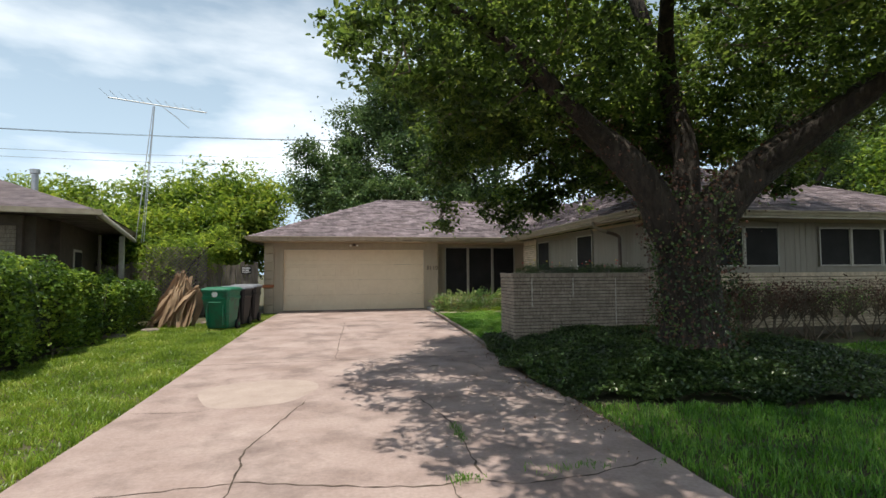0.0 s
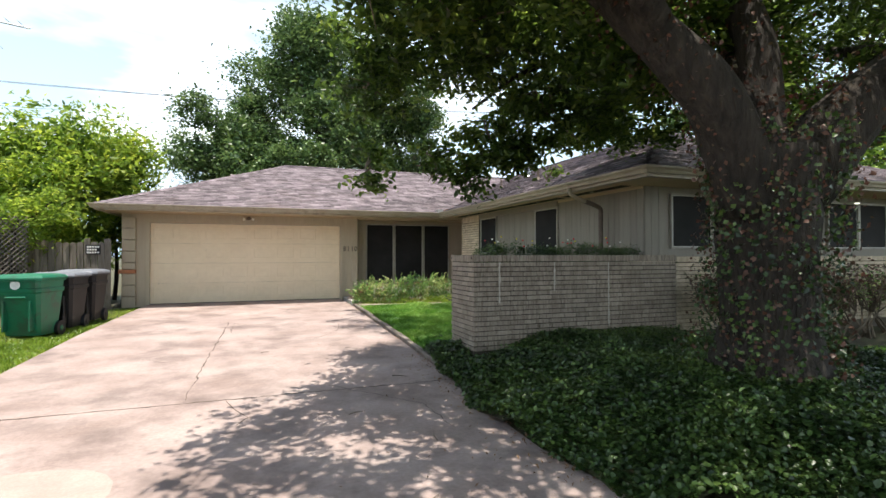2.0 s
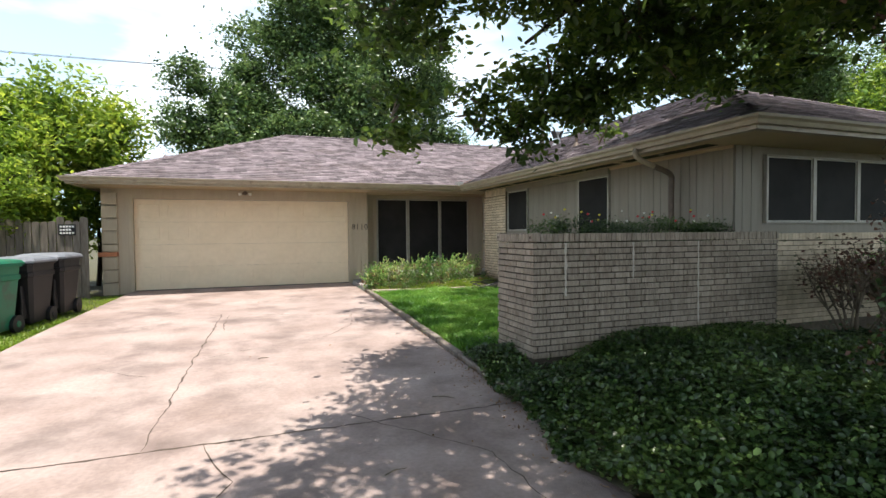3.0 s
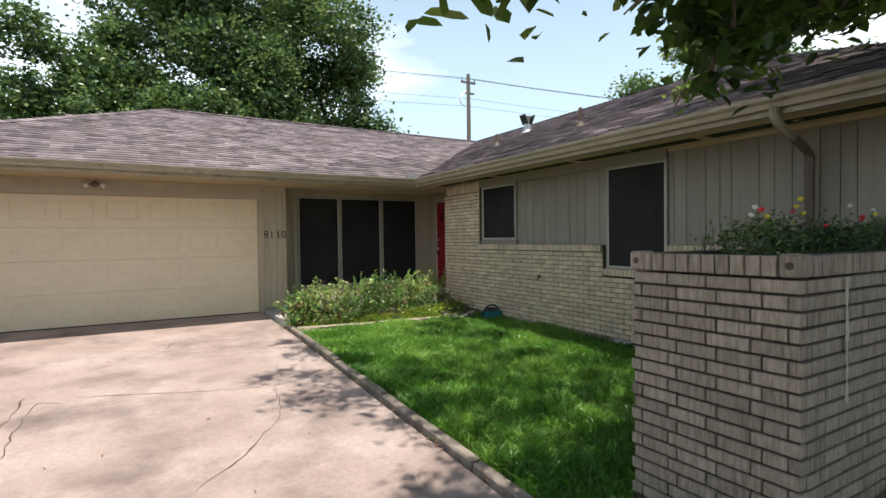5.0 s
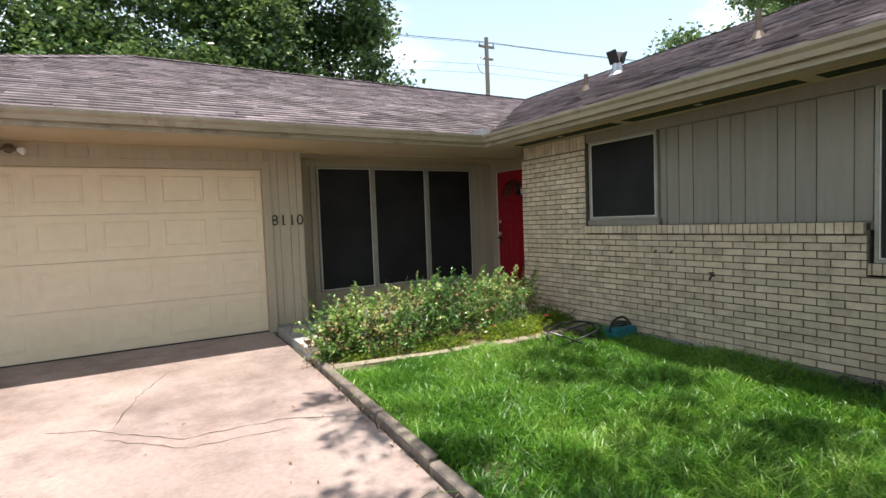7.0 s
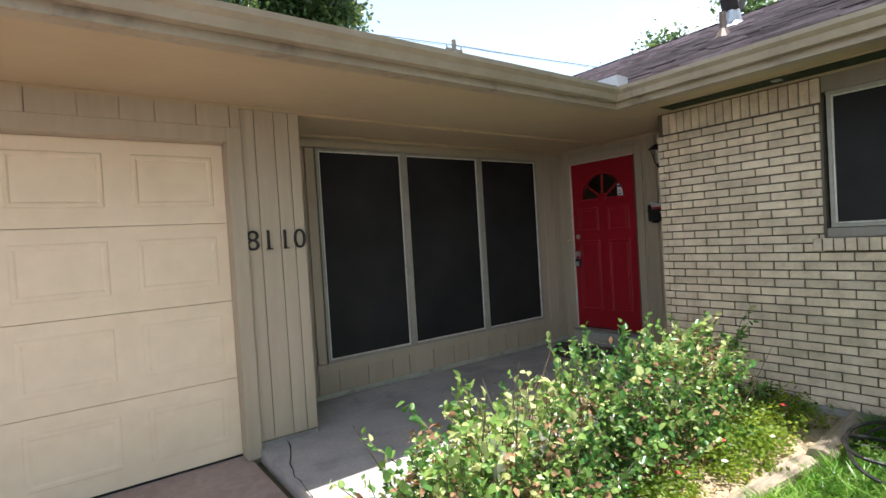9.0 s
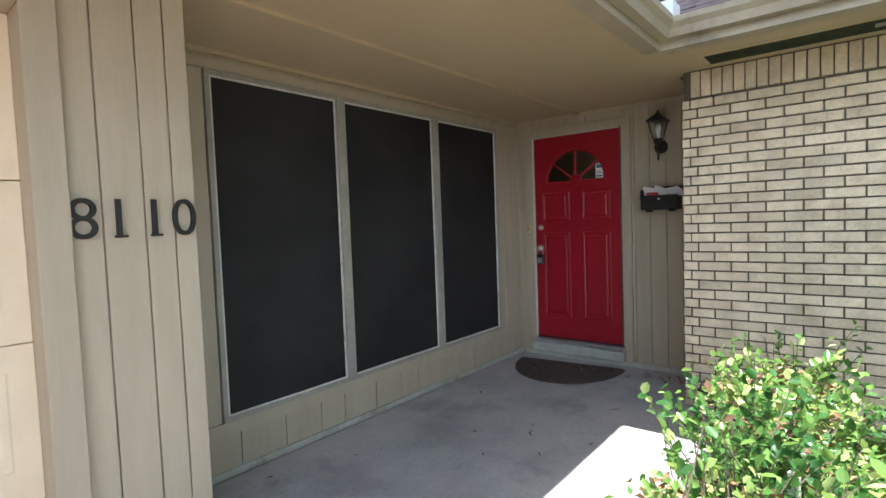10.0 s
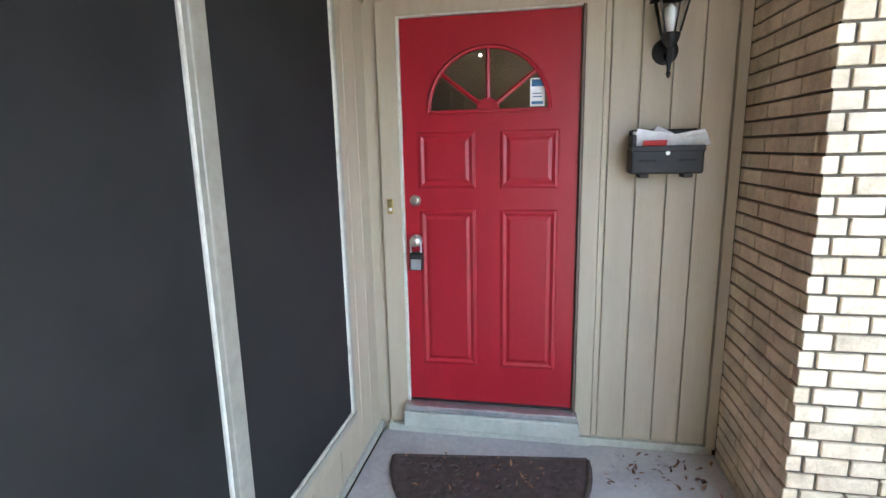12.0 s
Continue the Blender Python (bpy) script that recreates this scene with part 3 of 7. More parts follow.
# the south face
wall("wall", (WX + 0.10, WS + 0.10, 1.40), (6.62, WS + 0.18, Z_S), "greysiding")
wall("wall", (9.40, WS + 0.10, 1.40), (10.50, WS + 0.18, Z_S), "greysiding")
wall("wall", (6.62, WS + 0.10, 2.55), (13.3, WS + 0.18, Z_S), "greysiding")
wall("wall", (6.62, WS + 0.10, 1.40), (13.3, WS + 0.18, 1.62), "greysiding")
boards(WX + 0.10, 6.6, 1.49, Z_S, WS + 0.10, "x", "greysiding", (0.13, 0.16, 0.2))
boards(9.42, 10.48, 1.49, Z_S, WS + 0.10, "x", "greysiding", (0.16, 0.28, 0.14))


# ---- windows with dark solar screens ----
def window(n, a0, a1, z0, z1, plane, axis, panes, depth=0.06, fmat="frame"):
    """A window whose outside face looks towards -x (axis y) or -y (axis x)."""
    w = tagged(new(f"window_{n}"), "aluminium window with a dark solar screen", "window", "", "structure")

    def bar(name, p0, p1, q0, q1, d0, d1, mat):
        a, b = ((p0, plane + d0, q0), (p1, plane + d1, q1)) if axis == "x" else ((plane + d0, p0, q0), (plane + d1, p1, q1))
        part(name, B((a, b), bevel=0.003), M[mat], w)

    f = 0.028
    bar("window_frame", a0, a1, z1 - f, z1, -0.01, depth, fmat)
    bar("window_frame", a0, a1, z0, z0 + f, -0.01, depth, fmat)
    bar("window_frame", a0, a0 + f, z0 + f, z1 - f, -0.008, depth, fmat)
    bar("window_frame", a1 - f, a1, z0 + f, z1 - f, -0.008, depth, fmat)
    cuts = [a0 + f, *panes, a1 - f]
    for c in panes:
        bar("mullion", c - 0.035, c + 0.035, z0 + f, z1 - f, -0.02, depth, fmat)
    for i, (p, q) in enumerate(zip(cuts, cuts[1:])):
        p2, q2 = p + (0.035 if i else 0), q - (0.035 if i < len(cuts) - 2 else 0)
        bar("pane", p2 + 0.012, q2 - 0.012, z0 + f + 0.012, z1 - f - 0.012, 0.004, 0.012, "screen")
        for e0, e1, g0, g1 in ((p2, p2 + 0.012, z0 + f, z1 - f), (q2 - 0.012, q2, z0 + f, z1 - f), (p2 + 0.012, q2 - 0.012, z0 + f, z0 + f + 0.012), (p2 + 0.012, q2 - 0.012, z1 - f - 0.012, z1 - f)):
            bar("screen_edge", e0, e1, g0, g1, -0.004, 0.012, "whiteframe")
    return w


window(1, 3.40, 6.26, 0.58, 2.54, 17.69, "x", (4.33, 5.33))
window(2, 13.63, 14.64, 1.56, 2.545, WX + 0.05, "y", ())
window(3, 10.71, 11.66, 1.16, 2.545, WX + 0.05, "y", ())
window(4, 6.62, 9.40, 1.62, 2.55, WS + 0.05, "x", (7.54, 8.47))
window(5, 10.50, 13.3, 1.62, 2.55, WS + 0.05, "x", (11.4, 12.3))
wall("trim", (3.03, 17.70, 2.545), (6.70, 17.725, 2.60), "tan")
wall("trim", (3.30, 17.70, 0.50), (6.27, 17.728, 0.575), "tan")
wall("trim", (3.31, 17.70, 0.58), (3.395, 17.73, 2.54), "tan")
wall("trim", (6.265, 17.70, 0.58), (6.35, 17.73, 2.54), "tan")
wall("sill_board", (WX + 0.03, 13.60, 1.49), (WX + 0.10, 14.67, 1.556), "greysiding")


# ---- roof ----
SL = 0.416
RY, RX = E_G + 5.15, (E_W + E_R) / 2
RZ = Z_E + SL * (RX - E_W)
RY = E_G + (RX - E_W)


def roof_z(d):
    return Z_E + SL * d


def roof_plane(pts):
    bm = bmesh.new()
    lo = [bm.verts.new((x, y, z - 0.05)) for x, y, z in pts]
    hi = [bm.verts.new((x, y, z - 0.012)) for x, y, z in pts]
    bm.faces.new(hi), bm.faces.new(lo[::-1])
    for i in range(len(pts)):
        j = (i + 1) % len(pts)
        bm.faces.new((lo[i], lo[j], hi[j], hi[i]))
    return bm


H = RX - E_W
roof = thing("roof", (0, 0, 0), "low hipped roof of weathered mauve-grey asphalt shingles", "roof", kind="structure")
roof.parent = None
planes = [
    [(E_L, E_G, Z_E), (E_W, E_G, Z_E), (RX, RY, RZ), (E_L + H, RY, RZ)],
    [(E_W, E_G, Z_E), (E_W, SY, Z_E), (RX, SY + H, RZ), (RX, RY, RZ)],
    [(E_W, SY, Z_E), (E_R, SY, Z_E), (RX, SY + H, RZ)],
    [(E_R, SY, Z_E), (E_R, RY + H, Z_E), (RX, RY, RZ), (RX, SY + H, RZ)],
    [(E_L, E_G, Z_E), (E_L + H, RY, RZ), (E_L, RY + H, Z_E)],
    [(E_L, RY + H, Z_E), (E_L + H, RY, RZ), (RX, RY, RZ), (E_R, RY + H, Z_E)],
]
for p in planes:
    part("roof_deck", roof_plane(p), M["shingle"], roof)

tabs = []   # (corner low-left, along, up-slope) for every shingle tab


def shingle_tabs(lo_line, along, up, inside, course=0.145, width=0.31):
    """Rows of tabs: start point, unit along the eave, horizontal unit up the slope, test on plan."""
    g = random.Random(5)
    row = 0
    n_rows = int(H / (course * 0.923)) + 1
    L = lo_line[1]
    for row in range(n_rows):
        d = row * course * 0.923
        s = -(row % 3) * width / 3 - g.random() * 0.04
        while s < L:
            e = s + width * g.uniform(0.94, 1.0) + (0.0 if g.random() > 0.2 else 0.25)
            s0, e0 = max(s, 0), min(e, L)
            m = (lo_line[0][0] + along[0] * (s0 + e0) / 2 + up[0] * (d + 0.06), lo_line[0][1] + along[1] * (s0 + e0) / 2 + up[1] * (d + 0.06))
            if e0 - s0 > 0.05 and inside(*m) and d < H - 0.05:
                tabs.append((lo_line[0], along, up, s0 + 0.003, e0 - 0.003, d, course * 1.04, g.uniform(0.0, 0.005) if along[0] else g.random() ** 1.3 * 0.02))
            s = e
    return


shingle_tabs(((E_L, E_G), E_W - E_L + H), (1, 0), (0, 1), lambda x, y: (y - E_G) < (x - E_L) and (y - E_G) > (x - E_W))
shingle_tabs(((E_W, SY), E_G - SY + H), (0, 1), (1, 0), lambda x, y: (x - E_W) < (y - SY) and (x - E_W) > (y - E_G))
shingle_tabs(((E_W, SY), E_R - E_W), (1, 0), (0, 1), lambda x, y: (y - SY) < (x - E_W) and (y - SY) < (E_R - x))


def tab_mesh(bm, t, flat=False):
    o, al, up, s0, s1, d, c, lift = t
    zs = []
    for dd, th in ((d - 0.01, 0.014 + lift), (d + c * 0.923, 0.001)):
        for s in (s0, s1):
            zs.append((o[0] + al[0] * s + up[0] * dd, o[1] + al[1] * s + up[1] * dd, roof_z(dd) - 0.012 + th))
    a, b, c2, d2 = zs
    drop = lambda p: (p[0], p[1], p[2] - 0.016)
    v = [bm.verts.new(q) for q in (a, b, d2, c2, drop(a), drop(b), drop(d2), drop(c2))]
    for f in ((0, 1, 2, 3), (0, 4, 5, 1), (1, 5, 6, 2), (3, 7, 4, 0)):
        bm.faces.new([v[i] for i in f])


def tab_place(t):
    o, al, up, s0, s1, d, c, lift = t
    return (o[0] + al[0] * s0 + up[0] * d, o[1] + al[1] * s0 + up[1] * d)


tabs.sort(key=lambda t: math.hypot(tab_place(t)[0] - 5.6, tab_place(t)[1] - 15.0))

# ridge and hip caps
for a, b in (((E_L, E_G, Z_E), (E_L + H, RY, RZ)), ((E_L + H, RY, RZ), (RX, RY, RZ)), ((E_W, SY, Z_E), (RX, SY + H, RZ)), ((RX, SY + H, RZ), (RX, RY, RZ)), ((E_R, SY, Z_E), (RX, SY + H, RZ))):
    bm = bmesh.new()
    a, b = Vector(a), Vector(b)
    n = int((b - a).length / 0.16)
    d = (b - a).normalized()
    side = d.cross(Vector((0, 0, 1))).normalized() * 0.13
    for i in range(n):
        p, q = a + (b - a) * i / n, a + (b - a) * (i + 1.25) / n
        u = Vector((0, 0, 0.006 + 0.012))
        v = [bm.verts.new(w) for w in (p - side + u * 0.3 - Vector((0, 0, .03)), p + u * 1.5, p + side + u * .3 - Vector((0, 0, .03)), q - side - Vector((0, 0, .035)), q + u * 0.6, q + side - Vector((0, 0, .035)))]
        bm.faces.new((v[0], v[1], v[4], v[3])), bm.faces.new((v[1], v[2], v[5], v[4]))
    part("ridge_cap", bm, M["shingle"], roof)

# soffits and gutters
ceil = solid("ceiling", B(((E_L + 0.1, E_G + 0.1, Z_S), (WX + 0.8, 17.9, Z_S + 0.03)), ((E_W + 0.1, SY + 0.1, Z_S), (WX + 0.12, E_G + 0.1, Z_S + 0.03)), ((WX + 0.12, SY + 0.1, Z_S), (E_R - 0.1, WS + 0.2, Z_S + 0.03)),
                          ((E_L + 0.1, 17.9, Z_S), (-3.05, RY + H - 0.1, Z_S + 0.03)), ((EX, WS + 0.2, Z_S), (E_R - 0.1, RY + H - 0.1, Z_S + 0.03)), ((-3.0, 26.0, Z_S), (EX, RY + H - 0.1, Z_S + 0.03))),
             M["soffit"], kind="structure", label="tan painted board soffit under the eaves", category="ceiling")
for a, b in (((E_L + 0.3, 16.985, Z_S - 0.022), (3.02, 17.0, Z_S - 0.001)), ((3.02, 17.705, Z_S - 0.025), (6.70, 17.73, Z_S - 0.001)), ((6.715, 15.94, Z_S - 0.025), (6.74, 17.70, Z_S - 0.001)),
             ((3.0, 17.03, Z_S - 0.022), (6.712, 17.075, Z_S - 0.001)), ((WX + 0.06, 8.2, Z_S - 0.04), (WX + 0.09, 14.6, Z_S - 0.001))):
    solid("trim", B((a, b)), M["soffit"], kind="structure", label="thin batten trim along the soffit", category="trim")


def gutter(a, b, out, mitre=(0, 0)):
    """A K-shaped gutter with its fascia, from a to b on plan; out: unit towards the outside; mitres at the ends."""
    prof = [(-0.02, -0.10), (0.06, -0.10), (0.075, -0.055), (0.105, -0.03), (0.11, 0.0), (0.10, 0.003), (0.095, -0.004), (0.09, -0.02), (0.0, -0.03), (-0.02, 0.0)]
    bm = bmesh.new()
    a, b = Vector((*a, Z_E)), Vector((*b, Z_E))
    d = (b - a).normalized()
    o = Vector((*out, 0))
    ra = [bm.verts.new(a + o * u + Vector((0, 0, w)) + d * (u * mitre[0])) for u, w in prof]
    rb = [bm.verts.new(b + o * u + Vector((0, 0, w)) - d * (u * mitre[1])) for u, w in prof]
    n = len(prof)
    for i in range(n):
        bm.faces.new((ra[i], ra[(i + 1) % n], rb[(i + 1) % n], rb[i]))
    bm.faces.new(ra[::-1]), bm.faces.new(rb)
    return bm


gut = thing("gutter", (0, 0, 0), "dirty tan metal gutter along the eaves", "gutter", kind="structure")
part("gutter_run", gutter((E_L, E_G), (E_W, E_G), (0, -1), (-1, 1)), M["gutter"], gut)
part("gutter_run", gutter((E_W, SY), (E_W, E_G), (-1, 0), (-1, 1)), M["gutter"], gut)
part("gutter_run", gutter((E_W, SY), (E_R, SY), (0, -1), (-1, -1)), M["gutter"], gut)
part("gutter_run", gutter((E_L, E_G), (E_L, RY + H), (-1, 0), (-1, -1)), M["gutter"], gut)
for a, b in (((E_L, E_G - 0.002, Z_S - 0.02), (E_W, E_G + 0.1, Z_E - 0.101)), ((E_W - 0.002, SY, Z_S - 0.02), (E_W + 0.1, E_G, Z_E - 0.101)), ((E_W, SY - 0.002, Z_S - 0.02), (E_R, SY + 0.1, Z_E - 0.101)), ((E_L, E_G + 0.1, Z_S - 0.02), (E_L + 0.1, RY + H, Z_E - 0.101))):
    part("fascia", B((a, b)), M["gutter"], gut)
part("downspout", tube(bmesh.new(), bend([(E_W - 0.06, 9.09, 2.70), (E_W - 0.05, 9.09, 2.61), (E_W + 0.06, 9.09, 2.54), (E_W + 0.28, 9.10, 2.47)], 4), [0.04] * 13, 8), M["gutter"], gut)
part("downspout", tube(bmesh.new(), bend([(E_W + 0.27, 9.10, 2.473), (WX - 0.16, 9.12, 2.40), (WX - 0.07, 9.12, 2.33), (WX - 0.065, 9.12, 2.2), (WX - 0.065, 9.12, 1.2), (WX - 0.065, 9.12, 0.25)], 4), [0.041] * 21, 8), M["pipe"], gut, "rusty brown lower downspout")
part("splash_plate", B(((E_W - 0.13, E_G - 0.11, Z_E - 0.01), (E_W - 0.115, E_G + 0.12, Z_E + 0.09)), ((E_W - 0.115, E_G - 0.11, Z_E - 0.01), (E_W + 0.02, E_G - 0.095, Z_E + 0.09))), M["galv"], gut, "bent sheet-metal splash guard at the valley")

vent = tagged(new("vent_strip"), "screened soffit vent strip above the brick, its shaded recess painted dark", "soffit vent", "", "structure")
for k in range(4):
    y1 = 15.72 - k * 1.9
    # no recess is cut: a flat plate has the opening's shade as colour
    part("vent_slot", B(((5.66, y1 - 1.75, Z_S - 0.006), (5.90, y1, Z_S - 0.001))), M["inside"], vent)
    part("vent_frame", B(((5.64, y1 - 1.77, Z_S - 0.010), (5.66, y1 + 0.02, Z_S - 0.001)), ((5.90, y1 - 1.77, Z_S - 0.010), (5.92, y1 + 0.02, Z_S - 0.001))), M["soffit"], vent)
    part("vent_clip", B(((5.74, y1 - 0.9, Z_S - 0.012), (5.80, y1 - 0.84, Z_S - 0.006))), M["frame"], vent)

# ---- garage door ----
GY = 17.12
gdoor = tagged(new("door_1"), "closed cream sectional garage door with raised panels", "garage door", "", "structure")
GZ0, GZ1, GX0, GX1 = 0.215, 2.40, -2.60, 2.47
sh = (GZ1 - GZ0) / 4
for i in range(4):
    z0 = GZ0 + sh * i
    sec = part("door_section", B(((GX0, GY, z0 + 0.0015), (GX1, GY + 0.045, z0 + sh - 0.0015)), bevel=0.0025), M["garage"], gdoor)
    pw = (GX1 - GX0) / 8
    ridge = (0.0026, 0.0022, 0.0034, 0.0065)[i]
    for k in range(8):
        a0, a1, b0, b1 = GX0 + pw * k + 0.075, GX0 + pw * (k + 1) - 0.075, z0 + 0.12, z0 + sh - 0.09
        bm = bmesh.new()
        rings = []
        for inset, dep in ((0, 0.0), (0.008, ridge), (0.026, ridge), (0.04, -0.4 * ridge), (0.05, -0.5 * ridge)):
            rings.append([bm.verts.new(p) for p in ((a0 + inset, GY - 0.001 - dep, b0 + inset), (a1 - inset, GY - 0.001 - dep, b0 + inset), (a1 - inset, GY - 0.001 - dep, b1 - inset), (a0 + inset, GY - 0.001 - dep, b1 - inset))])
        for r0, r1 in zip(rings, rings[1:]):
            for q in range(4):
                bm.faces.new((r0[q], r0[(q + 1) % 4], r1[(q + 1) % 4], r1[q]))
        bm.faces.new(rings[-1])
        part("panel", bm, M["garage"], sec)
part("bottom_seal", B(((GX0, GY + 0.005, 0.19), (GX1, GY + 0.04, GZ0))), M["blackplastic"], gdoor, "black rubber bottom seal")
for a, b in (((GX0 - 0.09, 16.985, 0.2), (GX0 - 0.0, GY + 0.06, 2.50)), ((GX1 + 0.0, 16.985, 0.2), (GX1 + 0.10, GY + 0.06, 2.50)), ((GX0, 16.985, GZ1 + 0.0), (GX1, GY + 0.06, 2.50))):
    part("door_frame", B((a, b), bevel=0.004), M["tan"], gdoor)
wall("dark_backing", (-3.05, 17.3, 0.1), (2.95, 17.34, Z_S), "dark")


# ---- planter ----
planter = thing("planter", (4.4, 8.19, 0.1), "long raised planter of weathered combed bricks with a soldier cap", "planter")
PX0, PX1, PY0, PY1, PZ = 2.83, 6.35, 7.77, 8.61, 1.52
at_origin(planter, part("planter_core", B(((PX0 + 0.017, PY0 + 0.017, -0.1), (PX0 + 0.14, PY1 - 0.012, PZ - 0.11)), ((PX0 + 0.14, PY0 + 0.017, -0.1), (PX1, PY0 + 0.14, PZ - 0.11)), ((PX0 + 0.14, PY1 - 0.14, -0.1), (5.985, PY1 - 0.012, PZ - 0.11))), M["mortar"], None))
at_origin(planter, part("soil", B(((PX0 + 0.14, PY0 + 0.14, 0.5), (5.98, PY1 - 0.14, PZ - 0.14))), M["soil"], None))

CO, BL = 0.0675, 0.205
brick_meshes = {}


def brick_data(size, mat, bevel=0.003):
    key = (tuple(round(s, 3) for s in size), mat)
    if key not in brick_meshes:
        bm = B(((-size[0] / 2, -size[1] / 2, -size[2] / 2), (size[0] / 2, size[1] / 2, size[2] / 2)), bevel=bevel)
        me = bpy.data.meshes.new("brick")
        bm.to_mesh(me)
        bm.free()
        me.materials.append(M[mat])
        brick_meshes[key] = me
    return brick_meshes[key]


brick_jobs = []   # place, size, material, parent


def brick_row(p0, p1, plane, z, axis, shift, skip, mat, parent, out=-1, length=BL, height=None, proud=0.0):
    """One course. axis: along which it runs; skip: test on (place along, z)."""
    h = (height or CO) - (0.013 if mat == "brick2" else 0.0105)
    p = p0 - shift
    while p < p1 - 0.02:
        a, b = max(p, p0) + 0.005, min(p + length, p1) - 0.005
        if b - a > 0.012 and not skip((a + b) / 2, z):
            w = round((b - a) / 0.005) * 0.005
            j = random.uniform(-0.0015, 0.0015)
            depth = 0.05
            c = plane + out * (-depth / 2 + 0.0 + proud) + j
            if axis == "x":
                brick_jobs.append((((a + b) / 2, c, z + h / 2 + 0.005), (w, depth, h), mat, parent))
            else:
                brick_jobs.append(((c, (a + b) / 2, z + h / 2 + 0.005), (depth, w, h), mat, parent))
        p += length


none = lambda a, z: False
n_c = 18
zc0 = PZ - 0.10 - n_c * CO
for k in range(n_c):
    z = zc0 + k * CO
    s = (k % 2) * BL / 2
    brick_row(PY0 if k % 2 else PY0 + 0.052, PY1, PX0, z, "y", 0.0 if k % 2 else BL / 2, none, "brick2", planter)
    brick_row(PX0 + 0.052 if k % 2 else PX0, 5.985 if z > 9 else PX1, PY0, z, "x", s, none, "brick2", planter)
    if k > 8:
        brick_row(PX0 + 0.3, 5.98, PY1, z, "x", s, none, "brick2", planter, out=1)
brick_row(PY0 + 0.09, PY1 - 0.09, PX0, PZ - 0.10, "y", 0.0, none, "brick2", planter, length=0.0677, height=0.10, proud=0.008)
brick_row(PX0 + 0.09, PX1, PY0, PZ - 0.10, "x", 0.0, none, "brick2", planter, length=0.0677, height=0.10, proud=0.008)
brick_row(PX0 + 0.09, 5.98, PY1, PZ - 0.10, "x", 0.0, none, "brick2", planter, out=1, length=0.0677, height=0.10)
for yy in (PY0 + 0.04, PY1 - 0.045):
    at_origin(planter, part("corner_brick", B(((PX0 - 0.010, yy - 0.046, PZ - 0.096), (PX0 + 0.09, yy + 0.044, PZ + 0.002)), bevel=0.01), M["brick2"], None, "rounded corner cap brick with a dark hole"))
    at_origin(planter, part("core_hole", tube(bmesh.new(), [(PX0 - 0.0125, yy, PZ - 0.047), (PX0 - 0.004, yy, PZ - 0.047)], [0.017, 0.017], 10), M["crack"], None))
at_origin(planter, part("cap_bed", B(((PX0 + 0.02, PY0 + 0.02, PZ - 0.1), (PX0 + 0.13, PY1 - 0.02, PZ - 0.008)), ((PX0 + 0.13, PY0 + 0.02, PZ - 0.1), (PX1, PY0 + 0.13, PZ - 0.008)), ((PX0 + 0.13, PY1 - 0.13, PZ - 0.1), (5.98, PY1 - 0.02, PZ - 0.008))), M["mortar"], None))

# ---- wing bricks ----
wing = tagged(new("wall_wing"), "cream painted brick lower wall of the wing", "brick wall", "", "structure")
ret = tagged(new("wall_return"), "brick return wall beside the front door", "brick wall", "", "structure")
south = tagged(new("wall_south"), "cream brick lower wall facing the street", "brick wall", "", "structure")
nz = int((Z_S - 0.17 - 0.235) / CO)
for k in range(nz + 1):
    z = 0.235 + k * CO
    sh = (k % 2) * BL / 2

    top = z + CO
    north = 15.935 if k % 2 else 15.882
    for a0, a1 in (((WS, north),) if top < 1.08 else ((WS, 10.70), (11.69, north)) if top < 1.41 else ((14.67, north),) if top < 2.475 else ()):
        brick_row(a0, a1, WX, z, "y", (a0 - 15.935 + 8 * BL * 5 - sh) % BL, none, "brick", wing)
    if z + CO < 2.475:
        brick_row(WX + 0.052 if k % 2 else WX, 6.70, 15.935, z, "x", 0.0, none, "brick", ret, out=1)
    x0 = WX + 0.052 if z + CO < 1.41 else 13.3
    brick_row(x0, EX, WS, z, "x", (x0 - WX - 0.052 - sh) % BL, none, "brick", south)
brick_row(14.66, 15.9, WX, 2.47, "y", 0.0, none, "brick", wing, length=0.0677, height=0.185)
brick_row(WX + 0.052, 6.70, 15.935, 2.47, "x", 0.0, none, "brick", ret, out=1, length=0.0677, height=0.185)
for a0, a1, zt in ((8.15, 10.68, 1.39), (10.70, 11.68, 1.065), (11.70, 14.74, 1.39)):
    brick_row(a0, a1, WX, zt, "y", 0.0, none, "brick", wing, length=0.0677, height=0.10, proud=0.028)
    part("sill_bed", B(((WX - 0.018, a0 + 0.004, zt + 0.006), (WX + 0.11, a1 - 0.004, zt + 0.088))), M["mortar_pale"], wing)
brick_row(WX, 13.3, WS, 1.39, "x", 0.0, none, "brick", south, length=0.0677, height=0.10, proud=0.028)

# ---- front door ----
door = tagged(new("door_2"), "closed glossy red panelled front door with a fan light", "front door", "", "structure")
DX, DY0, DY1, DZ0, DZ1 = 6.735, 16.655, 17.535, 0.45, 2.465
FY, FZ, FR = (DY0 + DY1) / 2, 2.015, 0.30


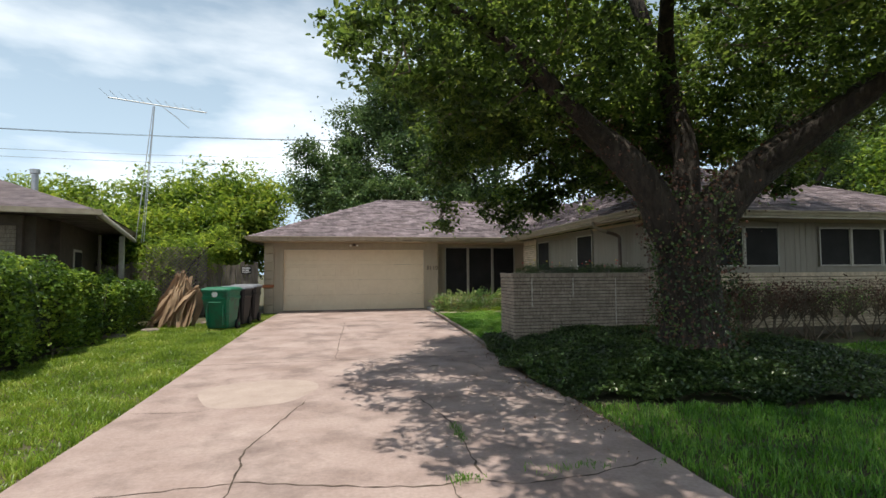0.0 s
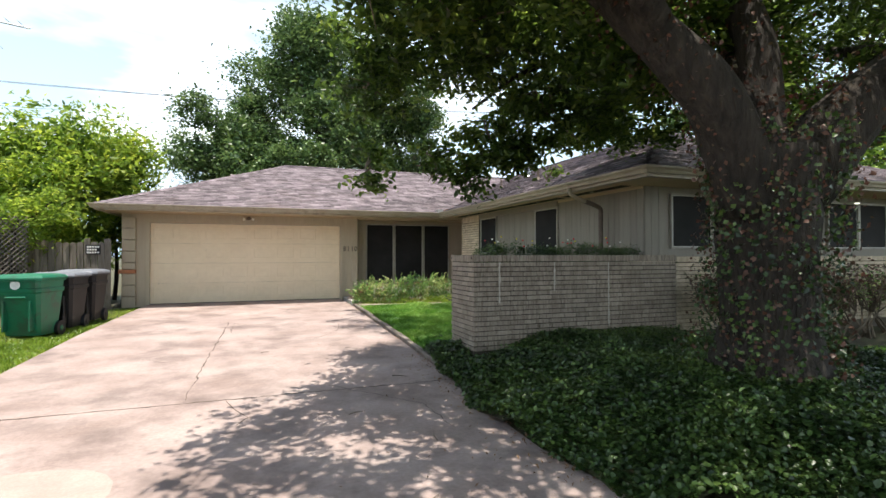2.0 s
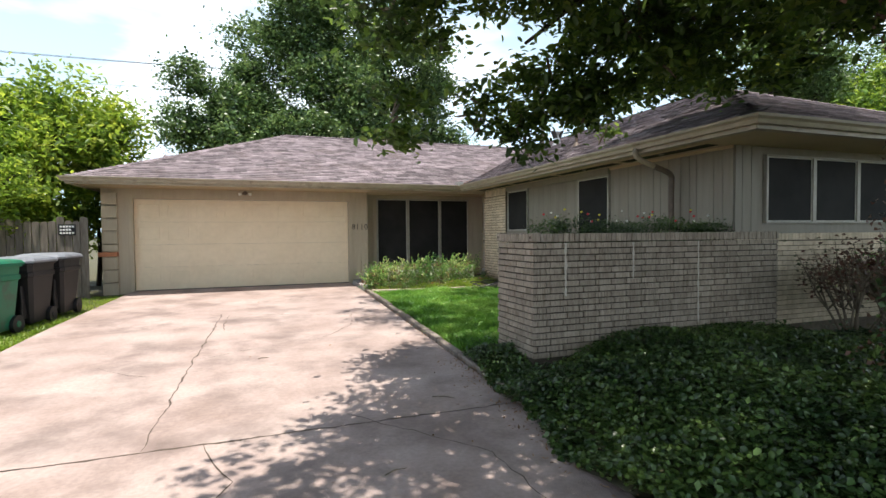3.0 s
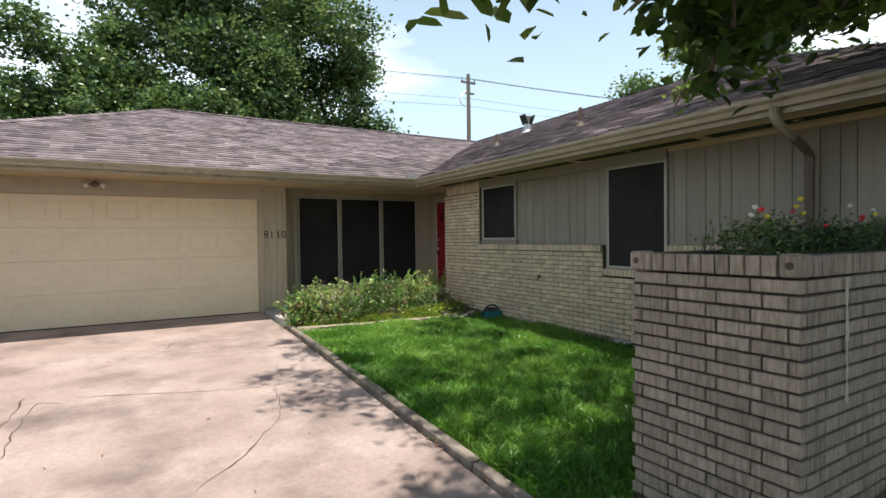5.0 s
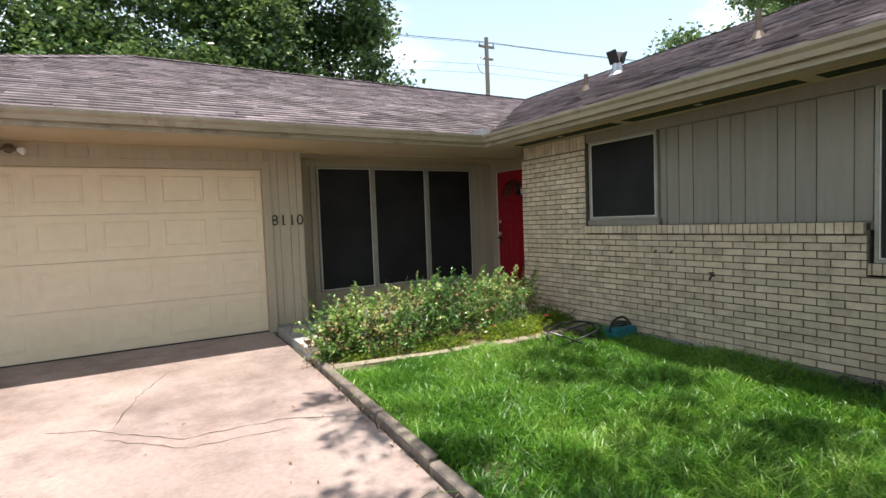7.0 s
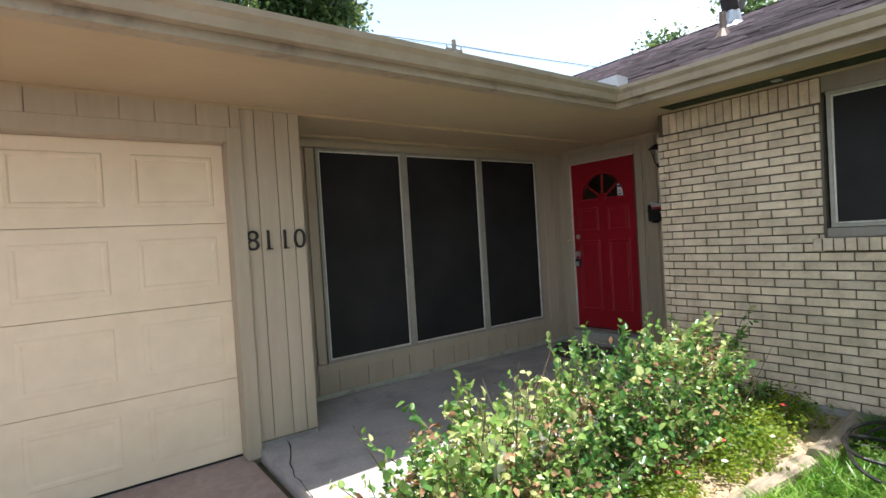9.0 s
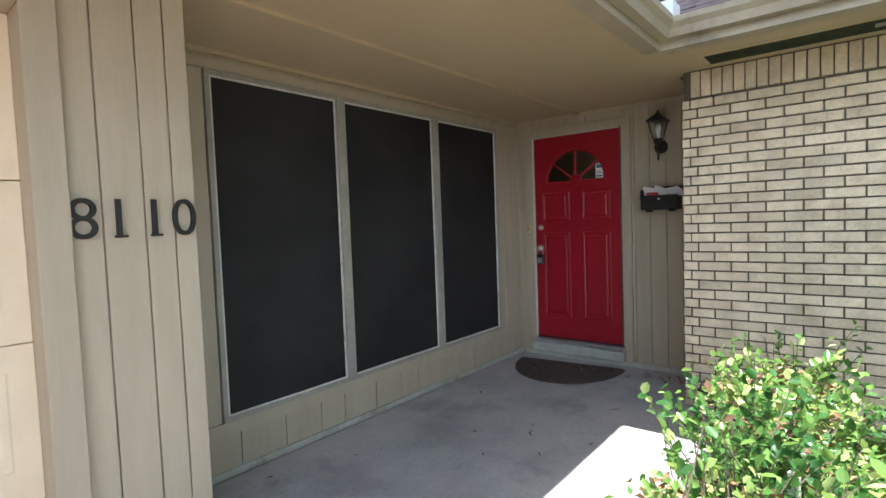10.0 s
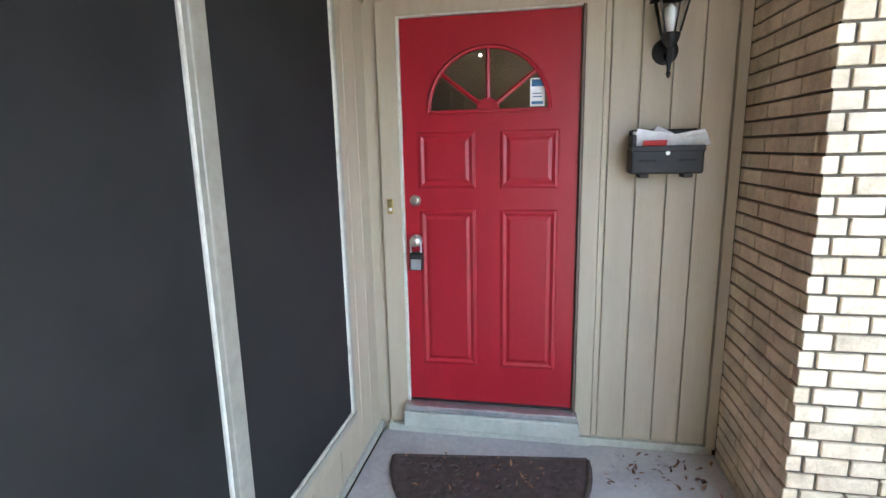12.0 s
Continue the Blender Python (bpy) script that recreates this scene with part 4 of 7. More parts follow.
def door_leaf():
    """The leaf with its half-round opening; its outside face is towards -x."""
    bm = bmesh.new()
    n = 20
    arc = [(FY + FR * math.cos(math.pi * i / n), FZ + FR * math.sin(math.pi * i / n)) for i in range(n + 1)]
    outer = []
    for yy, zz in arc:
        dy, dz = yy - FY, zz - FZ
        t = min((DY1 - FY) / abs(dy) if abs(dy) > 1e-6 else 9, (DZ1 - FZ) / dz if dz > 1e-6 else 9)
        outer.append((FY + dy * t, FZ + dz * t))
    for x in (DX, DX + 0.04):
        a = [bm.verts.new((x, *p)) for p in arc]
        o = [bm.verts.new((x, *p)) for p in outer]
        for i in range(n):
            bm.faces.new((a[i], a[i + 1], o[i + 1], o[i]))
        # corners above
        for i in range(n):
            if abs(outer[i][1] - outer[i + 1][1]) > 1e-4 and abs(outer[i][0] - outer[i + 1][0]) > 1e-4:
                cy = DY1 if outer[i][0] > FY else DY0
                c = bm.verts.new((x, cy, DZ1))
                bm.faces.new((o[i], o[i + 1], c))
        lo = [bm.verts.new((x, yy, zz)) for yy, zz in ((DY0, DZ0), (DY1, DZ0), (DY1, FZ), (DY0, FZ))]
        bm.faces.new(lo)
    for i in range(n):
        p, q = arc[i], arc[i + 1]
        bm.faces.new([bm.verts.new(v) for v in ((DX, *p), (DX, *q), (DX + 0.04, *q), (DX + 0.04, *p))])
    return bm


part("door_leaf", door_leaf(), M["red"], door)
part("light_rim", tube(bmesh.new(), [(DX - 0.002, FY + FR * math.cos(math.pi * i / 20), FZ + FR * math.sin(math.pi * i / 20)) for i in range(21)], [0.011] * 21, 6), M["red"], door)
part("light_rim", B(((DX - 0.010, FY - FR, FZ - 0.014), (DX + 0.006, FY + FR, FZ + 0.006)), bevel=0.003), M["red"], door)
for ang in (38, 90, 142):
    c, s = math.cos(radians(ang)), math.sin(radians(ang))
    part("glazing_bar", tube(bmesh.new(), [(DX + 0.004, FY + 0.05 * c, FZ + 0.05 * s), (DX + 0.004, FY + FR * c, FZ + FR * s)], [0.012, 0.012], 6), M["red"], door)
part("bar_hub", tube(bmesh.new(), [(DX - 0.006, FY, FZ + 0.004), (DX + 0.02, FY, FZ + 0.004)], [0.058, 0.058], 16), M["red"], door)
part("pane", B(((DX + 0.016, FY - FR, FZ - 0.005), (DX + 0.020, FY + FR, FZ + FR))), M["glass"], door)
part("sticker", B(((DX + 0.0125, DY0 + 0.165, FZ + 0.012), (DX + 0.0155, DY0 + 0.235, FZ + 0.145))), M["paper"], door, "pale blue and white notice sticker")
part("sticker_print", B(((DX + 0.011, DY0 + 0.172, FZ + 0.105), (DX + 0.0125, DY0 + 0.228, FZ + 0.138)), ((DX + 0.011, DY0 + 0.172, FZ + 0.022), (DX + 0.0125, DY0 + 0.228, FZ + 0.036)), ((DX + 0.011, DY0 + 0.178, FZ + 0.055), (DX + 0.0125, DY0 + 0.222, FZ + 0.060)), ((DX + 0.011, DY0 + 0.178, FZ + 0.07), (DX + 0.0125, DY0 + 0.222, FZ + 0.075))), M["blueprint"], door)
for a0, a1, b0, b1 in ((17.158, 17.458, 1.63, 1.917), (16.746, 17.036, 1.63, 1.917), (17.158, 17.458, 0.66, 1.52), (16.746, 17.036, 0.66, 1.52)):
    bm = bmesh.new()
    rings = []
    for inset, dep in ((0, 0.0), (0.006, 0.005), (0.018, 0.007), (0.032, 0.001), (0.036, 0.001), (0.052, 0.006), (0.058, 0.006)):
        rings.append([bm.verts.new((DX - 0.0005 - dep, p, q)) for p, q in ((a0 + inset, b0 + inset), (a1 - inset, b0 + inset), (a1 - inset, b1 - inset), (a0 + inset, b1 - inset))])
    for r0, r1 in zip(rings, rings[1:]):
        for q in range(4):
            bm.faces.new((r0[q], r0[(q + 1) % 4], r1[(q + 1) % 4], r1[q]))
    bm.faces.new(rings[-1])
    part("panel", bm, M["red"], door)


def round_knob(y, z, r, name):
    k = part(name, tube(bmesh.new(), [(DX, y, z), (DX - 0.006, y, z), (DX - 0.010, y, z), (DX - 0.011, y, z)], [r, r, r * 0.9, r * 0.5], 20), M["nickel"], door, smooth=False)
    part("knob_ball", tube(bmesh.new(), [(DX - 0.008, y, z), (DX - 0.03, y, z), (DX - 0.036, y, z), (DX - 0.05, y, z), (DX - 0.058, y, z), (DX - 0.06, y, z)] if name == "door_knob" else [(DX - 0.010, y, z), (DX - 0.018, y, z), (DX - 0.020, y, z)],
                           [0.011, 0.011, 0.024, 0.027, 0.02, 0.006] if name == "door_knob" else [0.02, 0.019, 0.015], 16), M["nickel"], k, smooth=True)
    return k


round_knob(17.478, 1.355, 0.033, "door_knob")
round_knob(17.478, 1.568, 0.030, "deadbolt")
lb = part("key_lockbox", B(((DX - 0.05, 17.44, 1.20), (DX - 0.012, 17.51, 1.295)), bevel=0.006), M["blackplastic"], door, "black and grey realtor key lockbox")
part("lockbox_face", B(((DX - 0.053, 17.448, 1.205), (DX - 0.0505, 17.502, 1.262)), bevel=0.001), M["galv"], lb)
part("shackle", tube(bmesh.new(), bend([(DX - 0.03, 17.45, 1.29), (DX - 0.03, 17.452, 1.35), (DX - 0.03, 17.478, 1.385), (DX - 0.03, 17.502, 1.35), (DX - 0.03, 17.505, 1.29)], 4), [0.005] * 17, 6), M["galv"], lb)
for a, b, m in ((((6.715, 17.55, 0.27), (6.742, 17.655, 2.55)), None, "tan"), (((6.715, 16.55, 0.27), (6.742, 16.635, 2.55)), None, "tan"), (((6.715, 16.635, 2.475), (6.742, 17.55, 2.55)), None, "tan"),
                (((6.712, 17.537, 0.43), (6.78, 17.55, 2.475)), None, "whiteframe"), (((6.712, 16.635, 0.43), (6.78, 16.650, 2.475)), None, "pipe"), (((6.712, 16.65, 2.467), (6.78, 17.537, 2.475)), None, "whiteframe")):
    if b is None:
        a, b = a
    part("door_frame", B((a, b), bevel=0.003), M[m], door)
part("threshold", B(((6.66, 16.625, 0.40), (6.78, 17.56, 0.435)), bevel=0.006), M["galv"], door, "scratched metal threshold")
part("threshold_step", B(((6.65, 16.615, 0.305), (6.74, 17.565, 0.398)), bevel=0.008), M["threshold"], door)
part("threshold_base", B(((6.69, 16.55, 0.26), (6.74, 17.66, 0.303))), M["threshold"], door)
part("door_sweep", B(((DX - 0.004, DY0, 0.437), (DX + 0.03, DY1, 0.449))), M["blackplastic"], door)
# the hall behind the fan light
wall("hall_wall", (7.9, 15.95, 0.3), (7.94, 18.4, Z_S), "hall")
wall("hall_wall", (6.87, 18.36, 0.3), (7.9, 18.4, Z_S), "hall")
wall("hall_ceiling", (6.87, 15.95, 2.56), (7.9, 18.36, 2.60), "hall")
wall("hall_floor", (6.87, 15.95, 0.3), (7.9, 18.36, 0.34), "hall")
hl = thing("hall_lamp", (7.35, 17.2, 2.55), "small warm glowing ceiling lamp in the hall", "ceiling lamp")
for s in (-1, 1):
    part("bulb", tube(bmesh.new(), [(0, s * 0.05, -0.02), (0, s * 0.05, -0.05), (0, s * 0.05, -0.08), (0, s * 0.05, -0.10)], [0.006, 0.012, 0.011, 0.004], 10), M["litbulb"], hl, smooth=True)
part("fitting", tube(bmesh.new(), [(0, 0, 0.01), (0, 0, -0.02)], [0.05, 0.045], 16), M["brass"], hl)
hall = new("hall_light", bpy.data.lights.new("hall_light", "POINT"))
hall.data.energy, hall.data.color, hall.data.shadow_soft_size = 0.5, (1.0, 0.75, 0.45), 0.006
hall.location = (7.35, 17.2, 2.38)

bell = thing("door_bell", (6.713, 17.60, 1.55), "small old brass door bell button", "door bell")
at_origin(bell, part("bell_plate", B(((6.700, 17.592, 1.50), (6.7145, 17.622, 1.58)), bevel=0.005), M["brass"], None))
at_origin(bell, part("bell_button", tube(bmesh.new(), [(6.700, 17.607, 1.525), (6.692, 17.607, 1.525)], [0.009, 0.007], 10), M["paper"], None))


# ---- wall lantern ----
def lantern(x, y, z):
    t = thing("wall_lantern", (x, y, z), "black cast coach lantern with clear glass on the board wall", "wall lamp")
    P = lambda name, bm, mat, parent=t, label="", smooth=False: part(name, bm, M[mat], parent, label, smooth)
    P("back_plate", tube(bmesh.new(), [(0, 0, 0), (-0.012, 0, 0), (-0.02, 0, 0)], [0.058, 0.056, 0.04], 20), "black")
    P("arm", tube(bmesh.new(), bend([(-0.01, 0, -0.01), (-0.05, 0, -0.04), (-0.09, 0, -0.02), (-0.09, 0, 0.05)], 5), [0.011] * 16, 8), "black")
    P("tail", tube(bmesh.new(), [(-0.09, 0, -0.02), (-0.09, 0, -0.06), (-0.09, 0, -0.10), (-0.09, 0, -0.105), (-0.09, 0, -0.125)], [0.014, 0.010, 0.007, 0.011, 0.004], 10), "black")
    P("base_cup", tube(bmesh.new(), [(-0.09, 0, 0.0), (-0.09, 0, 0.03), (-0.09, 0, 0.055), (-0.09, 0, 0.062)], [0.012, 0.034, 0.040, 0.040], 12), "black")
    w0, w1, z0, z1 = 0.032, 0.062, 0.062, 0.21
    for sx in (-1, 1):
        for sy in (-1, 1):
            P("lantern_post", tube(bmesh.new(), [(-0.09 + sx * w0, sy * w0, z0), (-0.09 + sx * w1, sy * w1, z1)], [0.005, 0.005], 6), "black")
    bm = bmesh.new()
    for sgn, ax in ((1, 0), (-1, 0), (1, 1), (-1, 1)):
        def c(w, u, zz):
            return (-0.09 + sgn * w, u * w, zz) if ax == 0 else (-0.09 + u * w, sgn * w, zz)
        bm.faces.new([bm.verts.new(p) for p in (c(w0 * 0.96, -1, z0), c(w0 * 0.96, 1, z0), c(w1 * 0.96, 1, z1), c(w1 * 0.96, -1, z1))])
    P("lantern_glass", bm, "glass")
    P("bulb", tube(bmesh.new(), [(-0.09, 0, 0.065), (-0.09, 0, 0.09), (-0.09, 0, 0.13), (-0.09, 0, 0.165), (-0.09, 0, 0.185)], [0.014, 0.018, 0.027, 0.024, 0.006], 12), "bulb", smooth=True)
    bm = bmesh.new()
    rings = []
    for w, zz in ((0.078, 0.205), (0.080, 0.213), (0.04, 0.25), (0.026, 0.262)):
        rings.append([bm.verts.new((-0.09 + sx * w, sy * w, zz)) for sx, sy in ((-1, -1), (1, -1), (1, 1), (-1, 1))])
    bm.faces.new(rings[0][::-1]), bm.faces.new(rings[-1])
    for r0, r1 in zip(rings, rings[1:]):
        for q in range(4):
            bm.faces.new((r0[q], r0[(q + 1) % 4], r1[(q + 1) % 4], r1[q]))
    P("cap", bm, "black")
    P("finial", tube(bmesh.new(), [(-0.09, 0, 0.26), (-0.09, 0, 0.27), (-0.09, 0, 0.285), (-0.09, 0, 0.305)], [0.02, 0.026, 0.010, 0.003], 10), "black")
    return t


lantern(6.726, 16.285, 2.245)

# ---- letterbox ----
mb = thing("letterbox", (6.726, 16.275, 1.70), "black plastic wall letterbox stuffed with post", "letterbox")
part("box_body", B(((-0.13, -0.155, 0.0), (-0.001, 0.155, 0.115)), bevel=0.008), M["black"], mb)
part("box_back", B(((-0.022, -0.15, 0.115), (-0.002, 0.15, 0.20)), bevel=0.006), M["black"], mb)
part("box_cheek", B(((-0.13, 0.135, 0.115), (-0.022, 0.155, 0.175)), bevel=0.005), M["black"], mb)
part("lid_rim", B(((-0.136, -0.157, 0.10), (-0.126, 0.157, 0.125)), bevel=0.003), M["black"], mb)
part("lock", tube(bmesh.new(), [(-0.131, 0.0, 0.092), (-0.138, 0.0, 0.092)], [0.010, 0.009], 12), M["nickel"], mb)
for yy in (-0.085, 0.085):
    part("slot_rib", B(((-0.136, yy - 0.035, 0.055), (-0.130, yy + 0.035, 0.064)), bevel=0.002), M["black"], mb)
for yy in (-0.095, 0.095):
    part("paper_hook", B(((-0.12, yy - 0.02, -0.018), (-0.04, yy + 0.02, 0.0)), bevel=0.003), M["black"], mb)
for i, (yy, rz, rx, ln) in enumerate(((0.02, 12, 30, 0.25), (-0.05, -14, 42, 0.24), (-0.10, -25, 55, 0.18), (0.06, 5, 22, 0.17), (-0.02, 30, 35, 0.2))):
    p = part("letter", B(((-0.002, -ln / 2, -0.055), (0.002, ln / 2, 0.055))), M["paper"], mb, "white envelope sticking out")
    p.matrix_local = Matrix.Translation((-0.075 + 0.012 * i, yy, 0.135)) @ Euler((radians(rz), radians(-rx), 0)).to_matrix().to_4x4()
p = part("leaflet", B(((-0.002, -0.05, -0.03), (0.002, 0.05, 0.03))), M["redprint"], mb, "red printed leaflet")
p.matrix_local = Matrix.Translation((-0.11, 0.055, 0.125)) @ Euler((0, radians(-40), 0)).to_matrix().to_4x4()

# ---- door mat ----
MAT = thing("door_mat", (6.49, 17.07, 0.262), "half-round dark brown rubber door mat with raised scrolls, littered with leaves", "door mat")
MAT.rotation_euler = (0, 0, radians(6.5))
half_round = lambda r, n=24: [(-r * 1.2 * math.sin(math.pi * i / n), r * math.cos(math.pi * i / n)) for i in range(n + 1)]
part("mat_body", prism(bmesh.new(), half_round(0.505), 0.0, 0.010), M["mat"], MAT)
part("mat_rim", tube(bmesh.new(), [(x, y, 0.011) for x, y in half_round(0.49) + [(0, 0.49)]], [0.008] * 26, 6), M["mat"], MAT)
part("mat_seam", B(((-0.58, -0.004, 0.010), (-0.01, 0.004, 0.0135))), M["mat"], MAT)
bm = bmesh.new()
g = random.Random(77)
for i in range(80):
    x, y = -g.uniform(0.04, 0.56), g.uniform(-0.46, 0.46)
    if (x / 0.56) ** 2 + (y / 0.47) ** 2 > 0.92 or abs(y) < 0.02:
        continue
    a0, turn_by, rad = g.uniform(0, 6.28), g.choice((-1, 1)), g.uniform(0.02, 0.042)
    tube(bm, [(x + rad * (1 - 0.07 * k) * math.cos(a0 + turn_by * k * 0.62), y + rad * (1 - 0.07 * k) * math.sin(a0 + turn_by * k * 0.62), 0.012) for k in range(9)], [0.0065] * 9, 4)
tagged(part("scroll_relief", bm, M["mat"], MAT), kind="stuff")

# ---- house numbers ----
nums = thing("house_number", (2.79, 17.01, 1.72), "dark metal house numerals screwed to the tan boards", "house number")
for ch, xx in (("8", 2.60), ("1", 2.71), ("1", 2.83), ("0", 2.94)):
    cu = bpy.data.curves.new("numeral", "FONT")
    cu.body, cu.size, cu.extrude, cu.offset = ch, 0.205, 0.006, -0.0012
    tmp = new("numeral_tmp", cu)
    bpy.context.view_layer.update()
    me = bpy.data.meshes.new_from_object(tmp.evaluated_get(bpy.context.evaluated_depsgraph_get()))
    bpy.data.objects.remove(tmp)
    me.materials.clear()
    me.materials.append(M["numeral"])
    o = new("numeral", me)
    o.parent = nums
    o.matrix_local = Matrix.Translation((xx - 0.045 - 2.79, -0.006, -0.07)) @ pose(0, 0, 0, 90, 0, 0)
    if ch == "1":
        part("serif", B(((xx - 2.79 - 0.010, -0.012, -0.070), (xx - 2.79 + 0.034, -0.0005, -0.061)), bevel=0.002), M["numeral"], nums)

# ---- twin flood light over the garage door ----
fl = thing("flood_light", (-0.12, 16.985, 2.575), "twin spotlight fixture over the garage door", "outdoor light")
part("base", tube(bmesh.new(), [(0, 0, 0), (0, -0.02, 0), (0, -0.028, 0)], [0.055, 0.053, 0.03], 16), M["pipe"], fl)
for s in (-1, 1):
    part("socket", tube(bmesh.new(), [(0, -0.03, 0), (s * 0.05, -0.05, -0.01), (s * 0.085, -0.065, -0.02)], [0.013, 0.018, 0.026], 10), M["pipe"], fl)
    part("lamp", tube(bmesh.new(), [(s * 0.085, -0.065, -0.02), (s * 0.105, -0.075, -0.026), (s * 0.135, -0.09, -0.035), (s * 0.145, -0.094, -0.037)], [0.024, 0.03, 0.045, 0.03], 14), M["bulb"], fl, "white reflector lamp", smooth=True)

# ---- roof vents ----
v1 = thing("flue_vent", (8.55, 16.3, 4.13), "galvanised flue vent with a split cap on the roof", "roof vent")
part("flue", tube(bmesh.new(), [(0, 0, -0.1), (0, 0, 0.18)], [0.12, 0.08], 14), M["galv"], v1)
part("flashing", tube(bmesh.new(), [(0, 0, -0.08), (0, 0, 0.03)], [0.19, 0.11], 14), M["galv"], v1)
part("throat", tube(bmesh.new(), [(0, 0, 0.17), (0, 0, 0.26), (0, 0, 0.36)], [0.05, 0.055, 0.10], 12), M["galv"], v1)
for sx in (-1, 1):
    flap = prism(bmesh.new(), [(-0.012, -0.10), (0.012, -0.10), (0.012, 0.10), (-0.012, 0.10)], 0.0, 0.24)
    part("cap_flap", flap, M["black"], v1, "black tilted cap flap").matrix_local = Matrix.Translation((sx * 0.055, 0, 0.17)) @ Euler((0, sx * 0.42, 0)).to_matrix().to_4x4()
for (x, y, h, r) in ((6.96, 13.02, 0.30, 0.035), (7.35, 15.9, 0.25, 0.035), (11.3, 12.4, 0.3, 0.05)):
    zz = roof_z(min(x - E_W, E_R - x))
    v = thing("plumbing_vent", (x, y, zz), "dark plumbing vent pipe through the shingles", "roof vent")
    part("stack", tube(bmesh.new(), [(0, 0, -0.03), (0, 0, h)], [r, r], 10), M["pipe"], v)
    part("boot", tube(bmesh.new(), [(0, 0, -0.03), (0, 0, 0.07)], [r * 2.6, r * 1.1], 10), M["pipe"], v)

g = random.Random(31)
for xx, z0 in ((5.04, 0.45), (3.22, 0.85), (4.1, 1.0)):
    bm = bmesh.new()
    prev = None
    for k in range(18):
        z = 1.41 - (1.41 - z0) * k / 17
        w = g.uniform(0.006, 0.022) * (1 - 0.3 * k / 17)
        c = xx + g.uniform(-0.004, 0.004)
        cur = (bm.verts.new((c - w, PY0 - 0.0035, z)), bm.verts.new((c + w, PY0 - 0.0035, z)))
        if prev:
            bm.faces.new((prev[0], prev[1], cur[1], cur[0]))
        prev = cur
    at_origin(planter, part("lime_streak", bm, M["lime"], None, "pale lime streak down the brick"))
for yy, zz in ((13.62, 1.20), (13.42, 1.20)):
    hk = thing("wall_hook", (WX, yy, zz), "small rusty hook screwed into the brick", "hook", "hooks on the brick wall")
    part("hook", tube(bmesh.new(), [(0.01, 0, 0), (-0.025, 0, 0), (-0.035, 0, -0.012), (-0.03, 0, -0.025)], [0.007] * 4, 6), M["pipe"], hk)

# ---- spigots and hose ----
for yy, zz in ((12.95, 0.97),):
    sp = thing("spigot", (WX - 0.002, yy, zz), "rusty outdoor tap on the brick wall", "tap")
    part("pipe", tube(bmesh.new(), [(0.01, 0, 0), (-0.05, 0, 0), (-0.08, 0, -0.035)], [0.012, 0.013, 0.012], 8), M["pipe"], sp)
    part("handle", tube(bmesh.new(), [(-0.05, 0, 0.012), (-0.05, 0, 0.03), (-0.05, 0, 0.035)], [0.007, 0.03, 0.028], 10), M["pipe"], sp)


